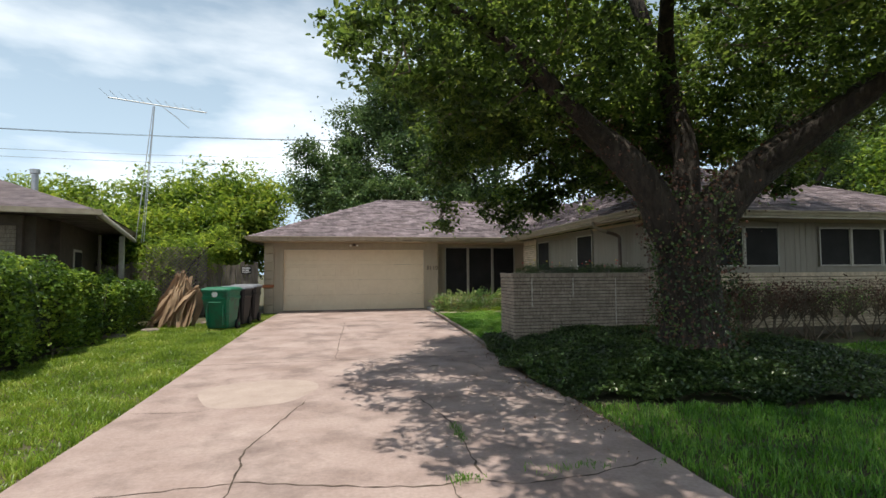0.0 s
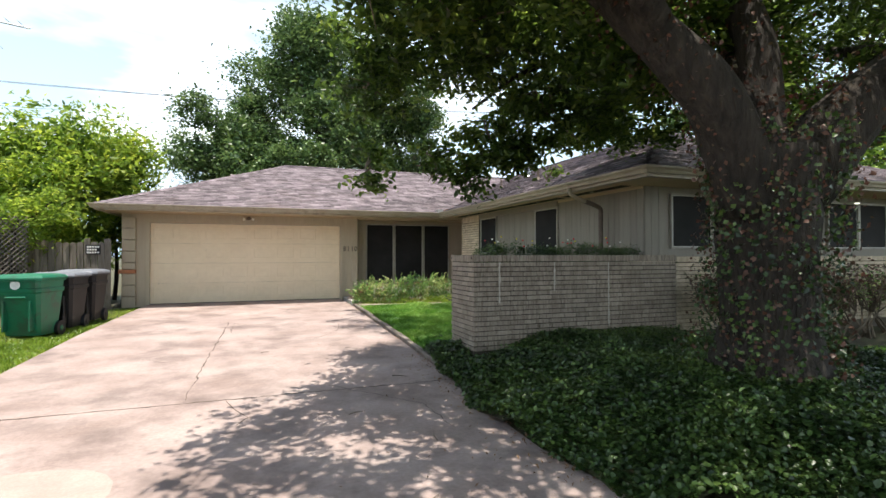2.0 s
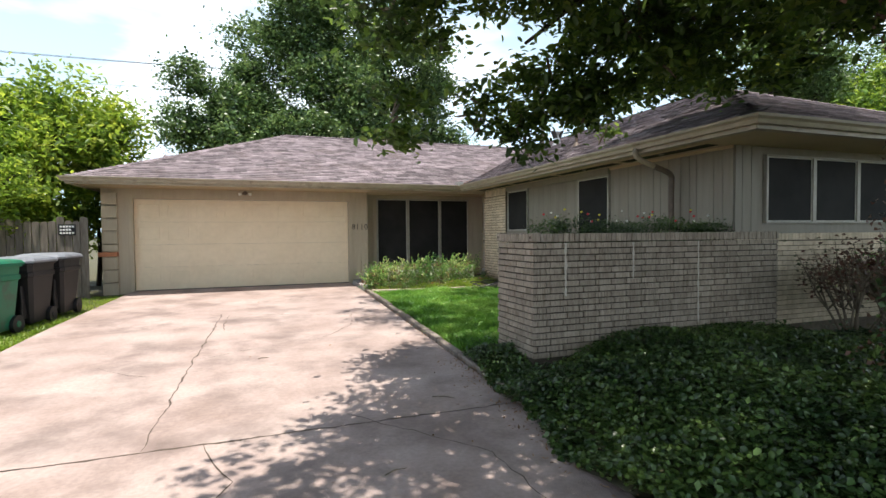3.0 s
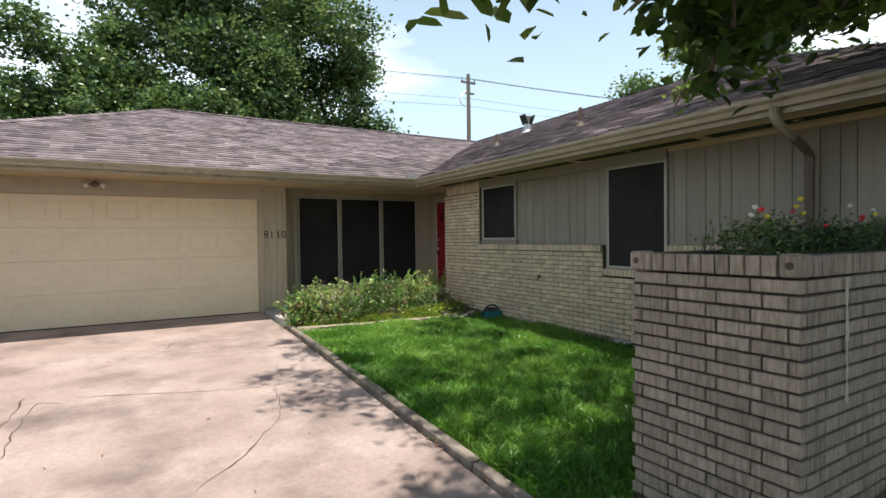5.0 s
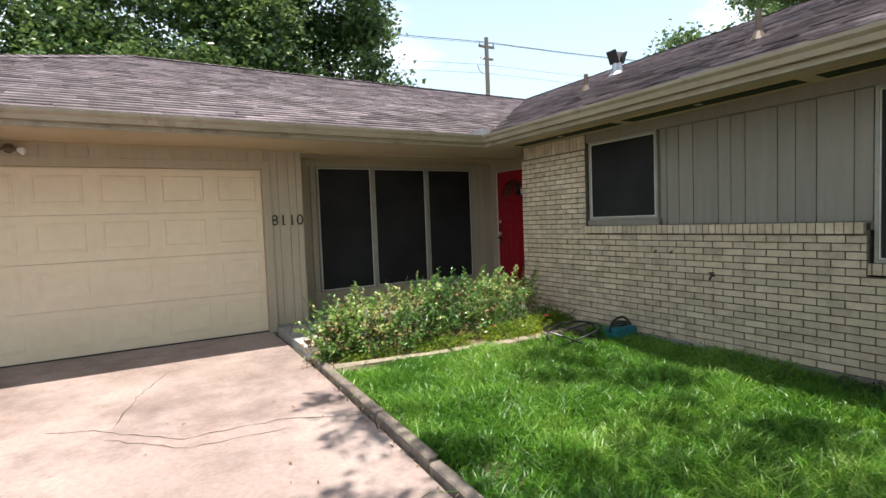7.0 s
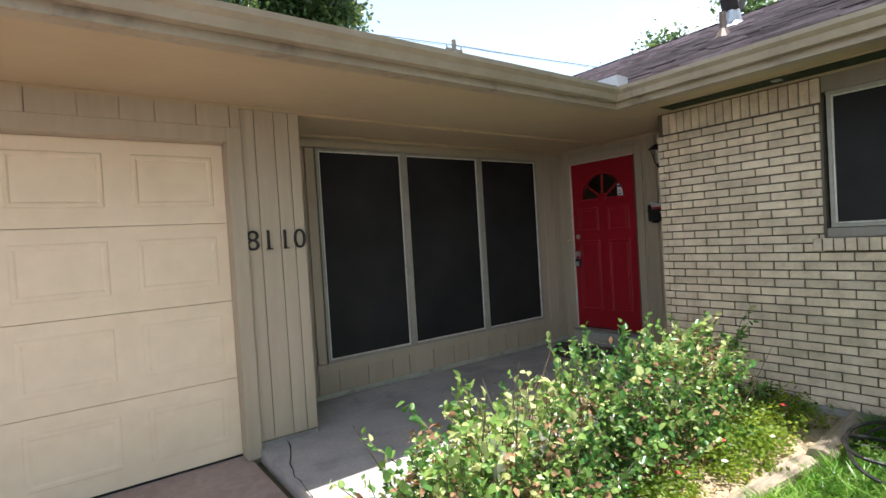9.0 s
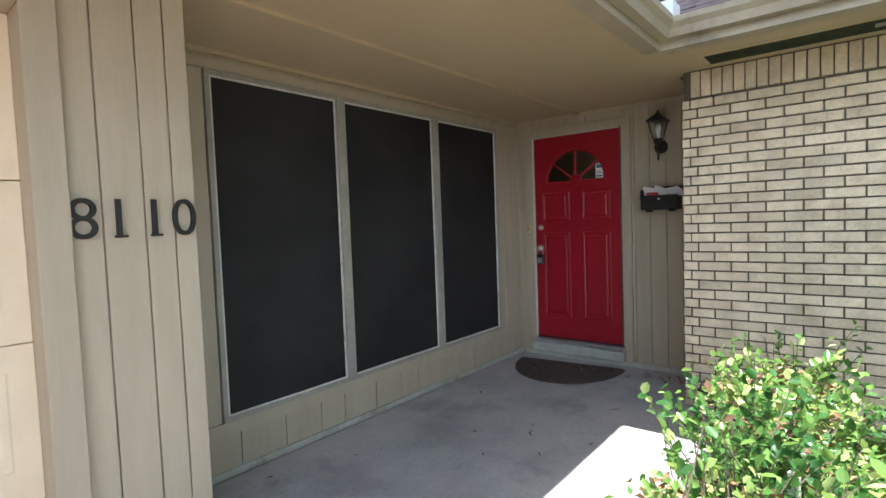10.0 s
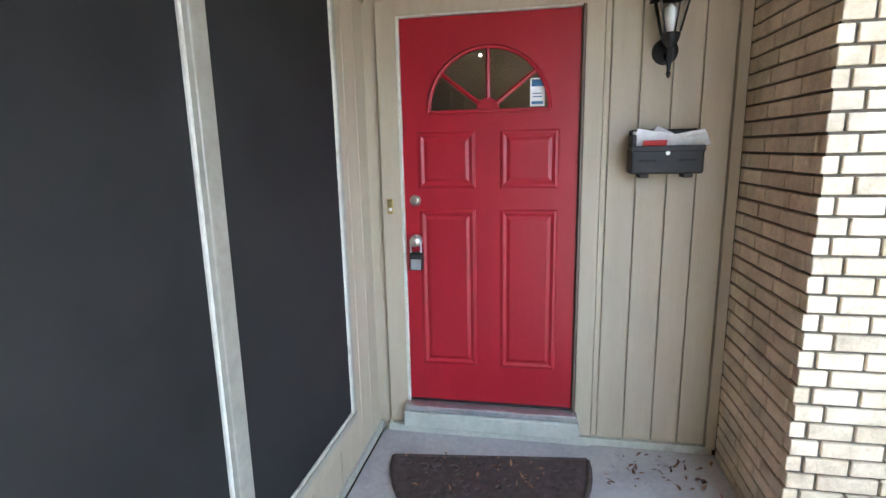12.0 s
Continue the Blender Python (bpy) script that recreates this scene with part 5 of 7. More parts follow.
# ---- wheeled carts ----
def cart(x, y, z, turn, body, lid, label, scale=1.0):
    t = thing("wheeled_cart", (x, y, z), label, "wheelie bin", "carts by the fence")
    t.rotation_euler = (0, 0, radians(turn))
    t.scale = (scale,) * 3
    bm = bmesh.new()
    rings = []
    for zz, w, d, off in ((0.06, 0.27, 0.26, 0.05), (0.12, 0.28, 0.27, 0.045), (0.78, 0.34, 0.36, 0.0), (0.80, 0.36, 0.38, 0.0), (0.86, 0.36, 0.39, 0.0), (0.87, 0.345, 0.37, 0.0), (0.98, 0.35, 0.385, 0.0), (0.985, 0.375, 0.41, 0.0), (1.01, 0.375, 0.41, 0.0)):
        rings.append([bm.verts.new((sx * w * (1 if abs(sy) == 1 else 1), off + sy * d, zz)) for sx, sy in ((-1, -0.85), (-0.85, -1), (0.85, -1), (1, -0.85), (1, 0.85), (0.85, 1), (-0.85, 1), (-1, 0.85))])
    bm.faces.new(rings[0][::-1]), bm.faces.new(rings[-1])
    for a, b in zip(rings, rings[1:]):
        for k in range(8):
            bm.faces.new((a[k], a[(k + 1) % 8], b[(k + 1) % 8], b[k]))
    b = part("body", bm, body, t)
    part("lift_bar", B(((-0.16, -0.40, 0.70), (0.16, -0.36, 0.735)), bevel=0.01), body, t)
    for s in (-1, 1):
        part("front_rib", B(((s * 0.20 - 0.015, -0.375, 0.15), (s * 0.20 + 0.015, -0.24, 0.66)), bevel=0.008), body, t)
    bm = bmesh.new()
    rings = []
    for zz, w, d, yo in ((1.012, 0.385, 0.43, 0), (1.04, 0.385, 0.43, 0), (1.075, 0.36, 0.40, 0), (1.10, 0.28, 0.30, 0.0), (1.105, 0.18, 0.2, 0)):
        rings.append([bm.verts.new((sx * w, yo + sy * d, zz)) for sx, sy in ((-1, -0.8), (-0.8, -1), (0.8, -1), (1, -0.8), (1, 0.9), (0.85, 1), (-0.85, 1), (-1, 0.9))])
    bm.faces.new(rings[0][::-1]), bm.faces.new(rings[-1])
    for a, bb in zip(rings, rings[1:]):
        for k in range(8):
            bm.faces.new((a[k], a[(k + 1) % 8], bb[(k + 1) % 8], bb[k]))
    part("lid", bm, lid, t)
    part("emblem", tube(bmesh.new(), [(0, -0.388, 0.925), (0, -0.396, 0.925)], [0.075, 0.075], 18), M["paper"], t, "pale round emblem")
    part("handle", tube(bmesh.new(), [(-0.26, 0.42, 0.99), (-0.26, 0.47, 0.99), (0.26, 0.47, 0.99), (0.26, 0.42, 0.99)], [0.015] * 4, 8), body, t)
    for s in (-1, 1):
        w = part("wheel", tube(bmesh.new(), [(s * 0.27, 0.30, 0.13), (s * 0.335, 0.30, 0.13)], [0.13, 0.13], 20), M["blackplastic"], t)
        part("hub", tube(bmesh.new(), [(s * 0.335, 0.30, 0.13), (s * 0.345, 0.30, 0.13)], [0.05, 0.04], 12), body, w)
    part("axle", tube(bmesh.new(), [(-0.27, 0.30, 0.13), (0.27, 0.30, 0.13)], [0.012, 0.012], 8), M["galv"], t)
    return t


cart(-3.58, 12.15, ground_z(-3.5, 12.1), -12, M["greenplastic"], M["greenplastic"], "dark green wheeled refuse cart with a pale emblem on the grass")
cart(-3.42, 13.05, ground_z(-3.4, 13.05), -6, M["blackplastic"], M["greylid"], "black wheeled cart with a pale grey lid behind the green cart")
cart(-3.30, 13.95, ground_z(-3.3, 13.95), -4, M["blackplastic"], M["greylid"], "black wheeled cart with a faded grey lid near the fence")

# ---- wooden fence and sign ----
fence = thing("fence", (-6, 16.35, 0), "weathered grey picket privacy fence with ragged tops", "fence")
g = random.Random(11)
x = -9.8
while x < -3.38:
    w = 0.135
    h = 1.78 + g.uniform(-0.05, 0.08)
    dy = g.uniform(-0.012, 0.012)
    bm = bmesh.new()
    prof = [(0, 0.03), (w, 0.03), (w, h - 0.03), (w - 0.03, h), (0.03, h), (0, h - 0.03)]
    lo = [bm.verts.new((p, 0, q)) for p, q in prof]
    hi = [bm.verts.new((p, 0.018, q)) for p, q in prof]
    bm.faces.new(lo), bm.faces.new(hi[::-1])
    for i in range(6):
        bm.faces.new((lo[i], hi[i], hi[(i + 1) % 6], lo[(i + 1) % 6]))
    o = part("picket", bm, M["fence"], fence)
    o.location = (x + 6, dy, 0.1)
    x += w + 0.012
for zz in (0.45, 1.5):
    part("rail", B(((-3.8, 0.03, zz), (2.62, 0.07, zz + 0.09))), M["fence"], fence)
for xx in (-3.7, -1.3, 1.1, 2.55):
    part("fence_post", B(((xx - 0.05, 0.03, 0), (xx + 0.05, 0.13, 1.95))), M["fence"], fence)
sign = thing("warning_sign", (-3.72, 16.33, 1.55), "small dark sign with pale lettering nailed to the fence", "sign")
part("plate", B(((-0.16, -0.01, 0), (0.16, 0.0, 0.24))), M["blackplastic"], sign)
for i, zz in enumerate((0.17, 0.10, 0.03)):
    part("lettering", B(*[((-0.13 + k * 0.055, -0.013, zz), (-0.13 + k * 0.055 + 0.04, -0.011, zz + 0.04)) for k in range(5 - (i == 1))]), M["paper"], sign, "pale unreadable letters")

# block pilaster at the garage's corner
pil = thing("pilaster", (-3.06, 16.93, 0.1), "stacked painted block pilaster with one orange brick", "pilaster")
for i in range(8):
    m = "orange" if i == 3 else "tan"
    ext = 0.08 if i == 3 else 0.0
    part("block", B(((-0.16 - ext, -0.04 - ext * 0.4, 0.05 + i * 0.30), (0.15, 0.065, 0.05 + i * 0.30 + (0.278 if i != 3 else 0.10))), bevel=0.006), M[m], pil, "bare orange brick" if i == 3 else "")
    if i == 3:
        part("block", B(((-0.16, -0.04, 0.05 + i * 0.30 + 0.118), (0.15, 0.065, 0.05 + i * 0.30 + 0.278)), bevel=0.006), M["tan"], pil)

# ---- the neighbour's house ----
nb = thing("neighbour_house", (-5.9, 10.7, 0), "dark brown single-storey house with a tan gutter", "house")
nb.rotation_euler = (0, 0, radians(13))
part("wall", B(((-14, 0.75, 0), (-1.55, 0.95, 2.9))), M["brownwall"], nb)
part("wall", B(((-1.35, 2.1, 0), (-1.15, 9, 2.9))), M["brownwall"], nb)
part("wall", B(((-1.55, 0.95, 0), (-1.35, 2.1, 2.9))), M["brownwall"], nb)
part("wall", B(((-14, 9, 0), (-1.15, 9.2, 2.9))), M["brownwall"], nb)
for i in range(24):
    part("brick_course", B(((-2.35, 0.70, 0.5 + i * 0.09), (-1.65, 0.75, 0.58 + i * 0.09))), M["brick2"], nb)
for a, b in ((-5.2, -4.0), (-3.7, -2.5)):
    w = part("window", B(((a, 0.72, 1.3), (b, 0.75, 2.65)), bevel=0.004), M["frame"], nb)
    part("pane", B(((a + 0.06, 0.705, 1.36), (b - 0.06, 0.715, 2.59))), M["screen"], w)
w = part("window", B(((-1.15, 3.4, 1.45), (-1.12, 4.3, 2.25)), bevel=0.004), M["whiteframe"], nb)
part("pane", B(((-1.118, 3.47, 1.52), (-1.11, 4.23, 2.18))), M["screen"], w)
part("porch_post", B(((-0.35, 5.2, 0), (-0.2, 5.35, 2.75)), bevel=0.01), M["whiteframe"], nb)
part("porch_post", B(((-0.9, 5.2, 0), (-0.82, 5.3, 2.75)), bevel=0.01), M["fence"], nb)
bm = bmesh.new()
v = [bm.verts.new(p) for p in ((0, 0, 3.0), (-14, 0, 3.0), (-14, 10, 3.0), (0, 10, 2.9), (-4.5, 4.8, 4.7), (-14, 4.8, 4.7), (-4.5, 5.2, 4.7))]
for f in ((0, 4, 5, 1), (0, 3, 6, 4), (3, 2, 5, 6), (4, 6, 5)):
    try:
        bm.faces.new([v[i] for i in f])
    except ValueError:
        pass
bm.faces.new([bm.verts.new(p) for p in ((0, 0, 2.94), (-14, 0, 2.94), (-14, 10, 2.94), (0, 10, 2.84))])
part("roof", bm, M["shingle"], nb)
part("gutter", B(((-14, -0.11, 2.88), (0.11, -0.005, 3.0))), M["gutter"], nb)
part("gutter", tube(bmesh.new(), [(0.03, 0.0, 2.93), (0.06, 0.8, 2.85), (0.06, 5.3, 2.62)], [0.06, 0.06, 0.06], 8), M["whiteframe"], nb)
part("eave_board", B(((-0.03, 0.0, 2.80), (0.0, 10, 2.93))), M["pipe"], nb)
part("flue", tube(bmesh.new(), [(-2.6, 5.5, 3.7), (-2.6, 5.5, 4.6), (-2.6, 5.5, 4.62), (-2.6, 5.5, 4.75)], [0.09, 0.09, 0.13, 0.13], 12), M["galv"], nb)
lat = thing("lattice", (-5.3, 15.3, 0), "dark wooden lattice screen beside the neighbour's porch", "lattice")
for k in range(26):
    u = -1.4 + k * 0.11
    part("slat", tube(bmesh.new(), [(max(-1.2, u - 1.0), 0, 0.5 + max(0, -1.2 - (u - 1.0))), (min(0.6, u + 0.9), 0, 0.5 + min(0.6, u + 0.9) - (u - 1.0))], [0.016] * 2, 4), M["fence"], lat)
    part("slat", tube(bmesh.new(), [(max(-1.2, u - 1.0), 0.02, 2.4 - max(0, -1.2 - (u - 1.0))), (min(0.6, u + 0.9), 0.02, 2.4 - (min(0.6, u + 0.9) - (u - 1.0)))], [0.016] * 2, 4), M["fence"], lat)

# ---- the pale house past the wing ----
far_house = thing("neighbour_house", (24.0, 13.5, 0), "pale single-storey house with a low grey roof behind trees", "house")
part("wall", B(((-4.5, -4, 0), (4.5, -3.8, 2.5)), ((-4.5, -3.8, 0), (-4.3, 4, 2.5)), ((4.3, -3.8, 0), (4.5, 4, 2.5)), ((-4.3, 3.8, 0), (4.3, 4, 2.5))), M["brownwall"], far_house)
part("fascia", B(((-5.1, -4.6, 2.5), (5.1, -4.5, 2.72)), ((-5.1, -4.5, 2.5), (-5.0, 4.6, 2.72))), M["paper"], far_house, "white painted fascia board")
bm = bmesh.new()
v = [bm.verts.new(p) for p in ((-5.1, -4.6, 2.72), (5.1, -4.6, 2.72), (5.1, 4.6, 2.72), (-5.1, 4.6, 2.72), (-1.5, 0, 4.1), (1.5, 0, 4.1))]
for f in ((0, 1, 5, 4), (1, 2, 5), (2, 3, 4, 5), (3, 0, 4), (0, 3, 2, 1)):
    bm.faces.new([v[i] for i in f])
part("roof", bm, M["shingle"], far_house)
w = part("window", B(((-4.53, -1.6, 1.0), (-4.5, 0.2, 2.1)), bevel=0.004), M["whiteframe"], far_house)
part("pane", B(((-4.54, -1.5, 1.1), (-4.531, 0.1, 2.0))), M["screen"], w)

# ---- roof aerial ----
an = thing("tv_aerial", (-7.0, 16.2, 3.2), "tall rooftop television aerial on a lattice mast", "aerial")
for dx, dy in ((-0.12, 0), (0.12, 0), (0, 0.15)):
    part("mast", tube(bmesh.new(), [(dx, dy, -0.6), (dx * 0.2 + 0.35, dy * 0.2, 3.9)], [0.014, 0.014], 6), M["galv"], an)
part("boom", tube(bmesh.new(), [(-0.95, -0.2, 4.05), (1.9, 0.3, 3.85)], [0.02, 0.02], 6), M["galv"], an)
for i in range(12):
    f = i / 11
    c = Vector((-0.9 + 2.7 * f, -0.2 + 0.5 * f, 4.05 - 0.2 * f))
    l = 0.42 - 0.2 * f
    part("element", tube(bmesh.new(), [c + Vector((-0.3 * l, -l, 0.35 * l)), c, c + Vector((0.3 * l, l, 0.1))], [0.006] * 3, 4), M["galv"], an)
for s in (-1, 1):
    part("element", tube(bmesh.new(), [(0.6, 0, 3.9), (1.3, s * 0.5, 3.35)], [0.008, 0.008], 4), M["galv"], an)

# ---- utility pole and wires ----
up = thing("utility_pole", (19.5, 35.4, 0), "grey wooden utility pole with crossarm", "utility pole")
part("pole", tube(bmesh.new(), [(0, 0, -0.5), (0, 0, 12.5)], [0.17, 0.12], 10), M["pole"], up)
part("crossarm", B(((-0.55, -0.06, 11.9), (0.55, 0.06, 12.02))), M["pole"], up)
part("crossarm", B(((-0.45, -0.06, 11.2), (0.45, 0.06, 11.3))), M["pole"], up)
for xx in (-0.5, 0.0, 0.5):
    part("insulator", tube(bmesh.new(), [(xx, 0, 12.02), (xx, 0, 12.2)], [0.05, 0.03], 8), M["greylid"], up)
part("transformer_bracket", tube(bmesh.new(), bend([(-0.3, -0.1, 11.3), (-0.75, -0.15, 10.9), (-0.7, -0.15, 10.5), (-0.3, -0.1, 10.3)], 4), [0.03] * 13, 6), M["galv"], up)
for i, (dx, zz, dz) in enumerate(((-0.5, 12.2, 0), (0, 12.25, 0.0), (0.5, 12.2, 0), (0, 10.9, 0), (0, 10.4, 0))):
    for sgn, x1, y1 in ((-1, -45, 36), (1, 70, 20)):
        wv = thing("overhead_wire", (19.5 + dx, 35.4, zz), "thin black overhead wire", "power line", "wires of the utility pole")
        L = Vector((x1 - 19.5, y1 - 35.4, 0))
        part("strand", tube(bmesh.new(), [L * t + Vector((0, 0, -4 * 1.2 * t * (1 - t))) for t in lerp_list(0, 1, 13)], [0.011] * 13, 4), M["hose"], wv)


# ---- trees ----
def limb(pts, r0, r1, sides=12, lump=0.25, n=6):
    line = bend(pts, n)
    return tube(bmesh.new(), line, [r0 + (r1 - r0) * (i / (len(line) - 1)) ** 0.9 for i in range(len(line))], sides, lump)


oak = thing("oak_tree", (4.75, 4.95, 0.15), "massive dark oak with an ivy-clad forked trunk", "tree")
OAK = lambda bm, name="limb", label="": at_origin(oak, part(name, bm, M["bark"], None, label, smooth=True))
OAK(tube(bmesh.new(), bend([(4.8, 5.0, -0.1), (4.75, 4.98, 0.5), (4.68, 4.93, 1.2), (4.6, 4.9, 1.9), (4.55, 4.88, 2.5)], 6), [0.68 - 0.27 * min(1, i / 9) + 0.06 * max(0, (i - 14) / 10) for i in range(25)], 24, 0.22), "trunk")
OAK_ARMS = [
    ([(4.35, 4.85, 2.0), (3.9, 4.8, 2.75), (3.35, 4.9, 3.4), (2.75, 5.2, 4.1), (2.2, 5.6, 5.2), (1.7, 6.0, 6.4)], 0.30, 0.10),
    ([(4.75, 4.85, 2.1), (5.4, 4.6, 2.9), (6.2, 4.4, 3.5), (7.2, 4.2, 4.2), (8.4, 4.0, 5.2)], 0.34, 0.14),
    ([(4.6, 4.9, 2.2), (4.75, 5.1, 3.4), (4.7, 5.4, 4.6), (4.4, 5.8, 6.2), (4.2, 6.0, 7.8)], 0.24, 0.08),
    ([(3.35, 4.9, 3.4), (2.4, 4.4, 3.9), (1.5, 4.2, 4.5), (0.6, 4.2, 5.0)], 0.15, 0.04),
    ([(2.75, 5.2, 4.1), (2.4, 6.4, 4.9), (2.0, 7.8, 5.2), (1.6, 8.8, 4.9)], 0.11, 0.03),
    ([(4.75, 5.1, 3.4), (5.2, 6.6, 4.0), (5.6, 8.2, 4.5), (5.9, 9.6, 4.6)], 0.16, 0.04),
    ([(6.2, 4.4, 3.5), (7.0, 5.6, 4.0), (8.0, 6.6, 4.6)], 0.14, 0.04),
    ([(4.7, 5.4, 4.6), (3.9, 4.2, 5.4), (3.2, 2.6, 5.6)], 0.15, 0.04),
    ([(5.4, 4.6, 2.9), (6.2, 3.2, 3.9), (7.0, 1.8, 4.7)], 0.17, 0.05),
    ([(3.9, 4.8, 2.75), (3.8, 6.0, 3.7), (3.5, 7.4, 4.0), (3.1, 8.4, 3.7)], 0.08, 0.02),
]
for pts, r0, r1 in OAK_ARMS:
    OAK(limb(pts, r0, r1))

OAK_BLOBS = [
    ((3.2, 6.2, 4.8), (2.6, 2.0, 1.1), 240), ((4.6, 5.2, 6.2), (3.8, 3.6, 1.8), 450), ((7.4, 4.6, 5.3), (2.8, 2.8, 1.4), 400),
    ((1.2, 5.0, 5.0), (1.5, 2.4, 0.9), 105), ((2.2, 7.3, 4.3), (1.3, 1.2, 0.7), 170), ((4.0, 7.6, 4.4), (2.0, 1.3, 1.0), 260),
    ((6.3, 7.6, 4.8), (1.8, 1.6, 0.9), 230), ((3.4, 2.6, 5.6), (2.2, 1.6, 1.0), 180), ((6.6, 2.4, 4.8), (2.2, 1.5, 1.2), 230),
    ((8.8, 6.0, 5.4), (2.2, 2.2, 1.3), 220), ((3.2, 8.05, 3.1), (0.6, 0.45, 0.4), 40), ((3.5, 7.85, 2.85), (0.35, 0.25, 0.25), 20),
    ((1.5, 8.0, 2.75), (0.16, 0.16, 0.42), 12), ((2.9, 8.15, 2.6), (0.22, 0.2, 0.35), 13), ((6.3, 9.5, 4.05), (0.6, 0.6, 0.40), 60), ((6.0, 10.0, 3.75), (0.35, 0.4, 0.25), 16), ((5.55, 10.1, 3.15), (0.10, 0.10, 0.12), 2), ((3.9, 7.4, 3.35), (1.0, 0.7, 0.35), 60), ((5.2, 7.3, 3.4), (0.9, 0.7, 0.4), 45), ((3.5, 5.7, 3.5), (0.7, 0.5, 0.45), 45), ((4.5, 5.9, 3.7), (1.0, 0.5, 0.6), 60), ((4.7, 5.6, 3.9), (1.0, 0.5, 0.7), 60), ((6.3, 6.5, 3.9), (0.9, 0.6, 0.4), 60),
    ((6.6, 5.4, 3.3), (1.1, 0.9, 0.5), 60), ((0.3, 4.6, 4.7), (1.1, 2.0, 0.7), 105), ((0.9, 2.2, 5.6), (1.3, 1.8, 0.8), 120),
    ((3.4, 0.2, 6.2), (2.4, 2.0, 1.0), 260), ((6.8, 0.0, 6.0), (2.6, 2.2, 1.2), 280), ((9.8, 2.6, 5.8), (2.4, 2.6, 1.2), 240),
    ((2.4, 4.6, 4.3), (1.4, 1.4, 0.9), 90), ((10.6, 5.6, 5.8), (1.8, 2.2, 1.2), 150), ((1.9, 11.4, 7.4), (0.8, 1.7, 0.6), 34), ((3.4, 9.8, 6.9), (1.8, 1.6, 0.8), 110), ((4.8, 12.2, 7.4), (1.4, 1.4, 0.7), 50), ((3.6, 7.6, 6.8), (2.6, 1.6, 1.2), 240),
    # mostly unseen clumps in these two rows, added to shade lawn, drive and roof
    ((5.5, -3.2, 5.6), (3.0, 1.6, 1.2), 260), ((10.5, -1.5, 5.5), (2.5, 2.5, 1.2), 200), ((8.4, 10.8, 7.4), (1.5, 2.6, 0.8), 110), ((1.8, 0.2, 6.4), (1.4, 1.8, 0.7), 200),
    ((1.5, 8.1, 3.7), (0.65, 0.6, 0.45), 38), ((2.45, 8.1, 2.8), (0.35, 0.3, 0.3), 11), ((8.8, 8.0, 7.2), (2.0, 2.0, 0.9), 150), ((3.6, -0.4, 7.2), (2.4, 2.2, 0.8), 260), ((7.0, -0.6, 7.2), (2.8, 2.2, 0.9), 260), ((11.0, 1.2, 7.0), (2.2, 2.4, 0.9), 170), ((1.3, 6.1, 4.3), (0.9, 0.9, 0.6), 70),
]
cp = clumps(OAK_BLOBS, 34, 0.13, 3)
at_origin(oak, leaf_mesh("crown", cp, 0.098, 0.050, M["oakleaf"], None, "dense small dark green oak leaves", kind="stuff", droop=0.25, up_bias=0.5, oval=True))
# twigs that carry the leaves
bm = bmesh.new()
g = np.random.default_rng(5)
for c, r, n in OAK_BLOBS:
    for k in range(max(3, n // 22)):
        v = g.normal(size=3)
        v /= np.linalg.norm(v)
        a = np.array(c) + v * np.array(r) * 0.25
        b = np.array(c) + v * np.array(r) * 1.0
        mid = (a + b) / 2 + g.normal(size=3) * 0.12
        tube(bm, [a, mid, b], [0.02, 0.012, 0.004], 4, caps=False)
at_origin(oak, solid("twig_tangle", bm, M["twig"], None, kind="stuff"))


def trunk_ivy(n, z0, z1, mat, seed, out=0.1):
    g = np.random.default_rng(seed)
    z = g.uniform(z0, z1, n)
    a = g.uniform(0, 2 * math.pi, n)
    r = np.where(z < 0.9, 0.70 - 0.27 * z / 0.9, 0.45) + g.uniform(0.0, out, n) + 0.10 * np.sin(a * 3 + z * 2)
    ax = 4.8 - 0.1 * z
    p = np.stack([ax + r * np.cos(a), 4.97 - 0.04 * z + r * np.sin(a), z], 1)
    nr = np.stack([np.cos(a), np.sin(a), np.zeros(n)], 1)
    return p, nr


p, nr = trunk_ivy(3200, 0.1, 2.7, "ivy", 4, 0.16)
at_origin(oak, leaf_mesh("trunk_ivy", p, 0.048, 0.04, M["ivy"], None, "glossy green ivy climbing the trunk", kind="stuff", normals=nr, droop=0.8))
p, nr = trunk_ivy(1900, 0.3, 3.1, "ivydry", 6, 0.26)
at_origin(oak, leaf_mesh("dry_ivy", p, 0.045, 0.036, M["ivydry"], None, "reddish dying ivy on the trunk", kind="stuff", normals=nr, droop=0.8))
q = []
g = np.random.default_rng(9)
for pts, r0, r1 in OAK_ARMS[:3]:
    line = bend(pts, 8)[:22]
    for i in range(800):
        c = line[g.integers(0, len(line))]
        q.append(np.array(c) + g.normal(size=3) * np.array([0.18, 0.18, 0.18]))
at_origin(oak, leaf_mesh("limb_ivy", np.array(q), 0.045, 0.036, M["ivydry"], None, "", kind="stuff", droop=0.6))


